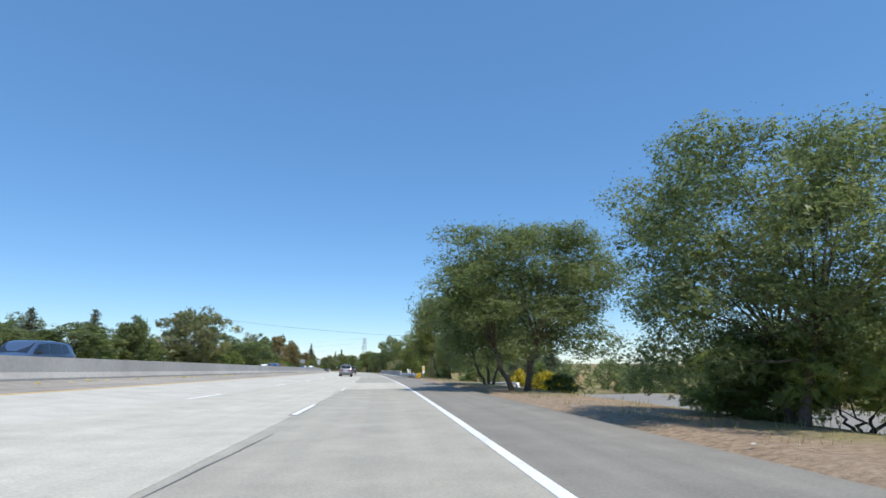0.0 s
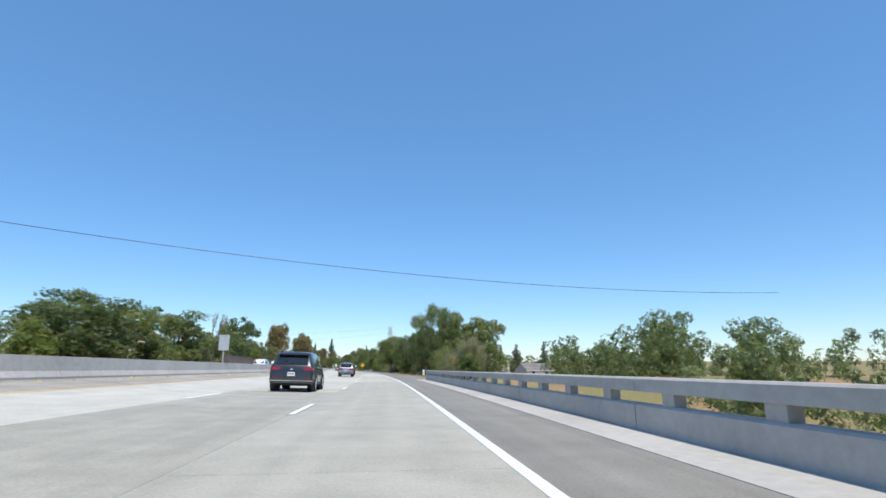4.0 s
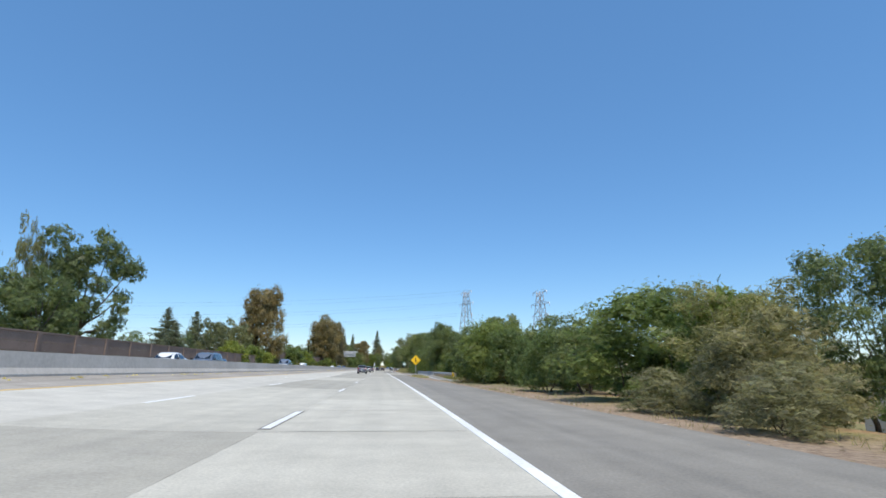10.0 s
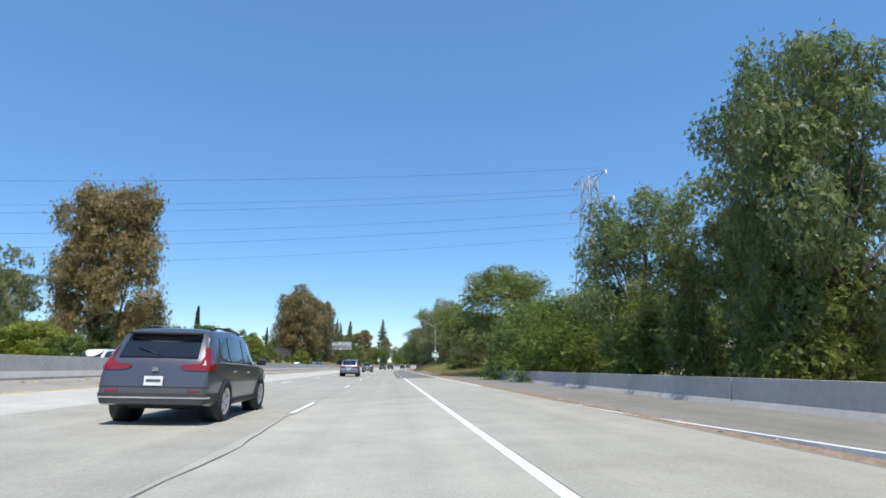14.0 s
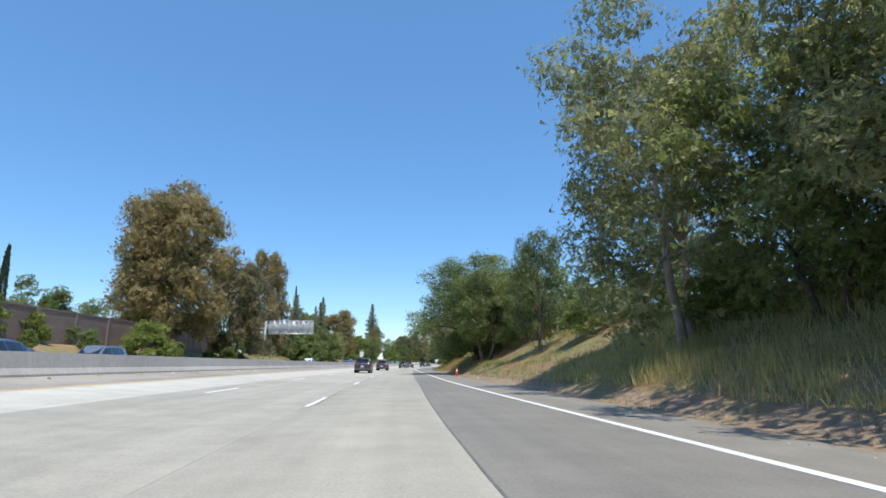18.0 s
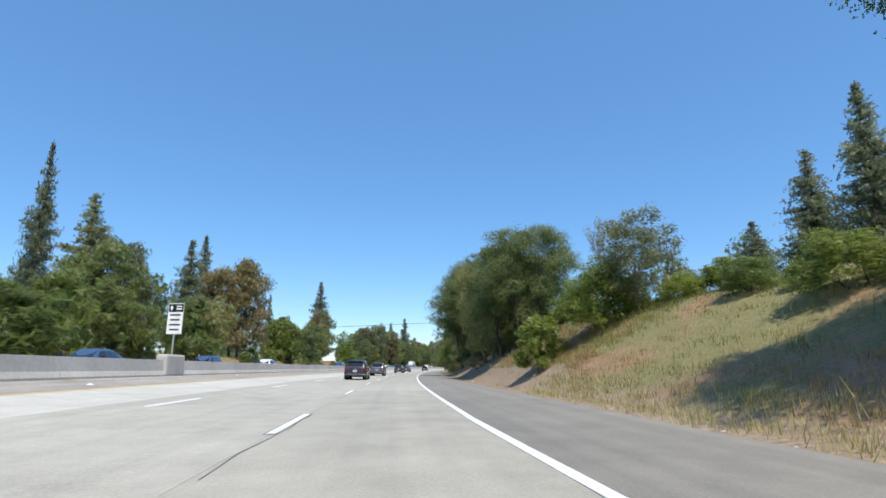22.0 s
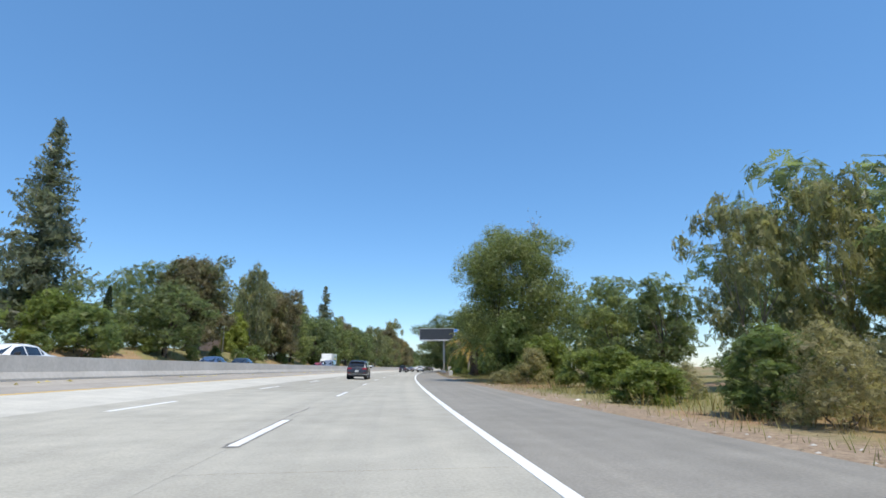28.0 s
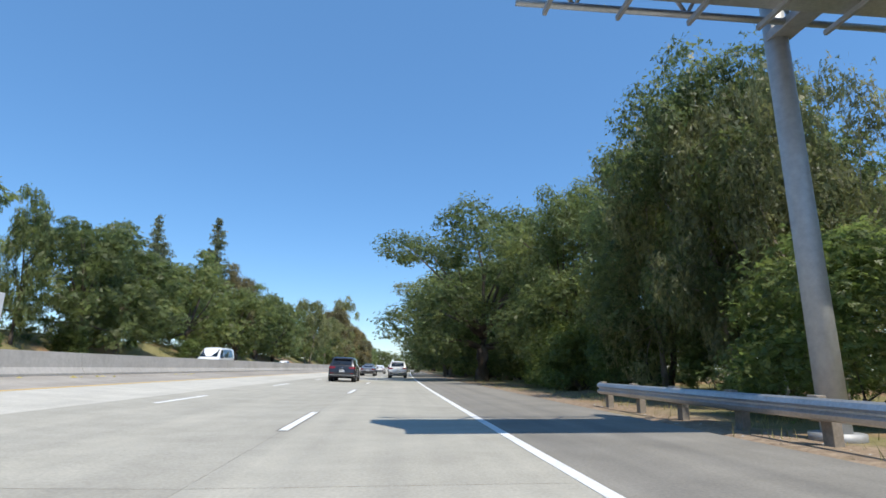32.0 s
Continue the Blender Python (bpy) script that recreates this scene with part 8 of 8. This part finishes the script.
# traffic on our side
car("suv", "silver", 84.45, -4.0, "silver grey SUV with chrome trim in the middle lane")
car("suv", "black", 201.0, -3.8, "black compact SUV in the middle lane")
car("suv", "grey", 369.0, -3.68, "dark grey SUV with red tail lights in the middle lane")
car("suv", "black", 524.4, -4.15, "black boxy SUV with red tail lights in the middle lane")
car("suv", "white", 874, 0.1, "white SUV further ahead in the lane")
car("sedan", "silver", 884, -3.7, "silver sedan ahead in the middle lane")
car("suv", "black", 856, -3.7, "black SUV ahead near the end of the drive")
for s, d, kind, colour, words in ((912, -3.7, "sedan", "white", "white sedan far ahead in the middle lane"), (925, 0.0, "suv", "grey", "grey SUV far ahead in the lane"), (938, -7.4, "sedan", "black", "black sedan far ahead in the express lane"),
                                  (955, 0.1, "sedan", "slate", "slate blue sedan far ahead in the lane"), (968, -3.7, "van", "white", "white van far ahead in the middle lane"), (990, -3.6, "suv", "red", "red SUV far ahead in the middle lane")):
    car(kind, colour, s, d, words, detail=False)
car("suv", "black", 128.0, -3.7, "small black SUV ahead in the middle lane beyond the bridge")
car("suv", "silver", 415.0, -3.6, "silver SUV ahead in the middle lane by the merging lane")
car("suv", "black", 680.0, -3.7, "black SUV with red tail lights ahead in the middle lane")
car("sedan", "grey", 702.0, -3.6, "dark grey sedan ahead in the middle lane")
car("suv", "silver", 173.0, -3.7, "silver grey SUV ahead in the middle lane past the bridge")
car("suv", "grey", 458.5, -3.7, "dark grey SUV ahead in the middle lane beside the street lamp")
car("suv", "black", 552.0, -3.65, "black SUV in the middle lane beside the pepper trees")
car("suv", "black", 610.0, -3.7, "black SUV in the middle lane beside the cutting")
car("suv", "grey", 634.8, -3.7, "dark SUV in the middle lane at the end of the cutting")
car("suv", "black", 766.0, -3.7, "black SUV ahead in the middle lane before the message sign")
# traffic coming the other way
for s, d, kind, colour, words in (
        (27, -16.2, "suv", "blue", "blue SUV coming along the far lanes"), (92, -16.2, "sedan", "blue", "blue sedan coming along the far lanes"), (106, -20, "sedan", "white", "white sedan coming along the far lanes"),
        (182, -16.2, "suv", "white", "white SUV coming along the far lanes"), (205, -20, "pickup", "blue", "blue pickup coming along the far lanes"), (224, -20, "van", "white", "white van coming along the far lanes"),
        (239, -20, "pickup", "blue", "dark blue pickup coming along the far lanes"), (241, -16.2, "sedan", "white", "white hatchback coming along the far lanes"), (257, -16.2, "sedan", "slate", "slate sedan coming along the far lanes"),
        (298, -16.2, "sedan", "white", "white sedan coming along the far lanes"), (307, -16.2, "suv", "slate", "slate blue SUV coming along the far lanes"), (324, -20, "sedan", "blue", "blue sedan coming along the far lanes"),
        (349, -16.2, "pickup", "slate", "pale blue pickup coming along the far lanes"), (397, -20, "suv", "white", "white SUV with red lights in the far lanes"), (475, -20, "sedan", "white", "white sedan coming along the far lanes"),
        (482, -16.2, "sedan", "blue", "blue sedan coming along the far lanes"), (497, -20, "suv", "slate", "slate SUV coming along the far lanes"), (551, -16.2, "sedan", "white", "white sedan coming along the far lanes"),
        (591, -16.2, "sedan", "blue", "blue sedan coming along the far lanes"), (617, -20, "suv", "blue", "blue SUV coming along the far lanes"), (625, -16.2, "sedan", "white", "white sedan coming along the far lanes"),
        (640, -20, "sedan", "silver", "silver sedan coming along the far lanes"), (675, -16.2, "suv", "blue", "blue SUV coming along the far lanes"), (692, -16.2, "sedan", "blue", "blue sedan coming along the far lanes"),
        (714, -20, "suv", "white", "white SUV coming along the far lanes"), (738, -16.2, "sedan", "white", "white sedan coming along the far lanes"), (762, -16.2, "sedan", "blue", "blue sedan coming along the far lanes"),
        (771, -20, "sedan", "white", "white sedan coming along the far lanes"), (783, -20, "sedan", "white", "white hatchback coming along the far lanes"), (770, -16.2, "sedan", "black", "dark sedan coming along the far lanes"),
        (811, -16.2, "sedan", "red", "dark red sedan coming along the far lanes"), (821, -16.2, "van", "slate", "slate blue minivan coming along the far lanes"), (865, -16.2, "van", "white", "white camper van coming along the far lanes"),
        (909, -20, "sedan", "white", "white sedan coming along the far lanes")):
    car(kind, colour, s, d, words, oncoming=True, detail=False, group="cars in the far lanes")
# parked beside the side street
car("pickup", "white", 69.5, 18.5, "white pickup parked on the side street", detail=False, z=ground_z(69.5, 18.5) + 0.05, turn=75, group="parked cars")
car("sedan", "white", 34, 27, "white car parked on the side street", detail=False, z=ground_z(34, 27) + 0.06, turn=80, group="parked cars")
car("sedan", "black", 44, 33, "dark car parked on the side street", detail=False, z=ground_z(44, 33) + 0.06, turn=80, group="parked cars")
car("sedan", "silver", 257, 39, "silver car parked in front of the houses", detail=False, z=ground_z(257, 39) + 0.02, turn=60, group="parked cars")


def box_truck(s, d):
    m = facing(s, d, road_z(d) + 0.01, 180)
    root = empty("box_truck", m, "white box truck with a green and yellow mark on its side", "truck")
    white, black = PAINT["white"], M["car_black"]
    part("cargo_box", box_mesh("cargo_box", -1.22, 1.22, -4.6, 1.2, 1.05, 3.75, white, 0.03), root, "white cargo box")
    part("side_skirt", box_mesh("side_skirt", -1.225, 1.225, -4.55, 1.15, 1.05, 1.6, PAINT["silver"], 0.01), root)
    part("wind_deflector", box_mesh("wind_deflector", -1.1, 1.1, 1.2, 1.75, 2.55, 3.7, white, 0.18), root)
    part("cab", box_mesh("cab", -1.08, 1.08, 1.3, 2.9, 0.75, 2.6, white, 0.16), root)
    part("hood", box_mesh("hood", -0.95, 0.95, 2.8, 3.9, 0.7, 1.65, white, 0.16), root)
    part("windscreen", slab("windscreen", [(0.92, 2.94, 1.72), (-0.92, 2.94, 1.72), (-0.88, 2.8, 2.42), (0.88, 2.8, 2.42)], (0, 1, 0.2), 0.03, M["car_glass"]), root)
    for sg in (1, -1):
        part("side_window", box_mesh("side_window", min(sg * 1.05, sg * 1.09), max(sg * 1.05, sg * 1.09), 1.75, 2.65, 1.7, 2.35, M["car_glass"], 0.01), root)
        part("mark", box_mesh("mark", min(sg * 1.2, sg * 1.228), max(sg * 1.2, sg * 1.228), -3.7, -2.0, 2.0, 3.3, M["sign_green"], 0.01), root, "green mark")
        part("mark_centre", box_mesh("mark_centre", min(sg * 1.2, sg * 1.234), max(sg * 1.2, sg * 1.234), -3.4, -2.3, 2.4, 2.9, M["sign_yellow"], 0.01), root)
        part("headlight", box_mesh("headlight", sg * 0.75 - 0.15, sg * 0.75 + 0.15, 3.82, 3.93, 1.0, 1.2, M["head_lamp"], 0.02), root)
    part("grille", box_mesh("grille", -0.5, 0.5, 3.86, 3.93, 0.85, 1.5, black, 0.03), root)
    part("bumper", box_mesh("bumper", -1.05, 1.05, 3.7, 4.05, 0.45, 0.75, M["chrome"], 0.05), root)
    part("chassis", box_mesh("chassis", -0.5, 0.5, -4.5, 3.6, 0.55, 0.95, black, 0.02), root)
    tyre, rim, disc = wheel_meshes(0.5)
    for y in (-2.9, 3.1):
        for sg in (1, -1):
            w = part("wheel", tyre, root, where=pose(sg * 0.98, y, 0.5, 0, 0, 0 if sg > 0 else 180))
            part("rim", rim, w)


box_truck(838, -20)
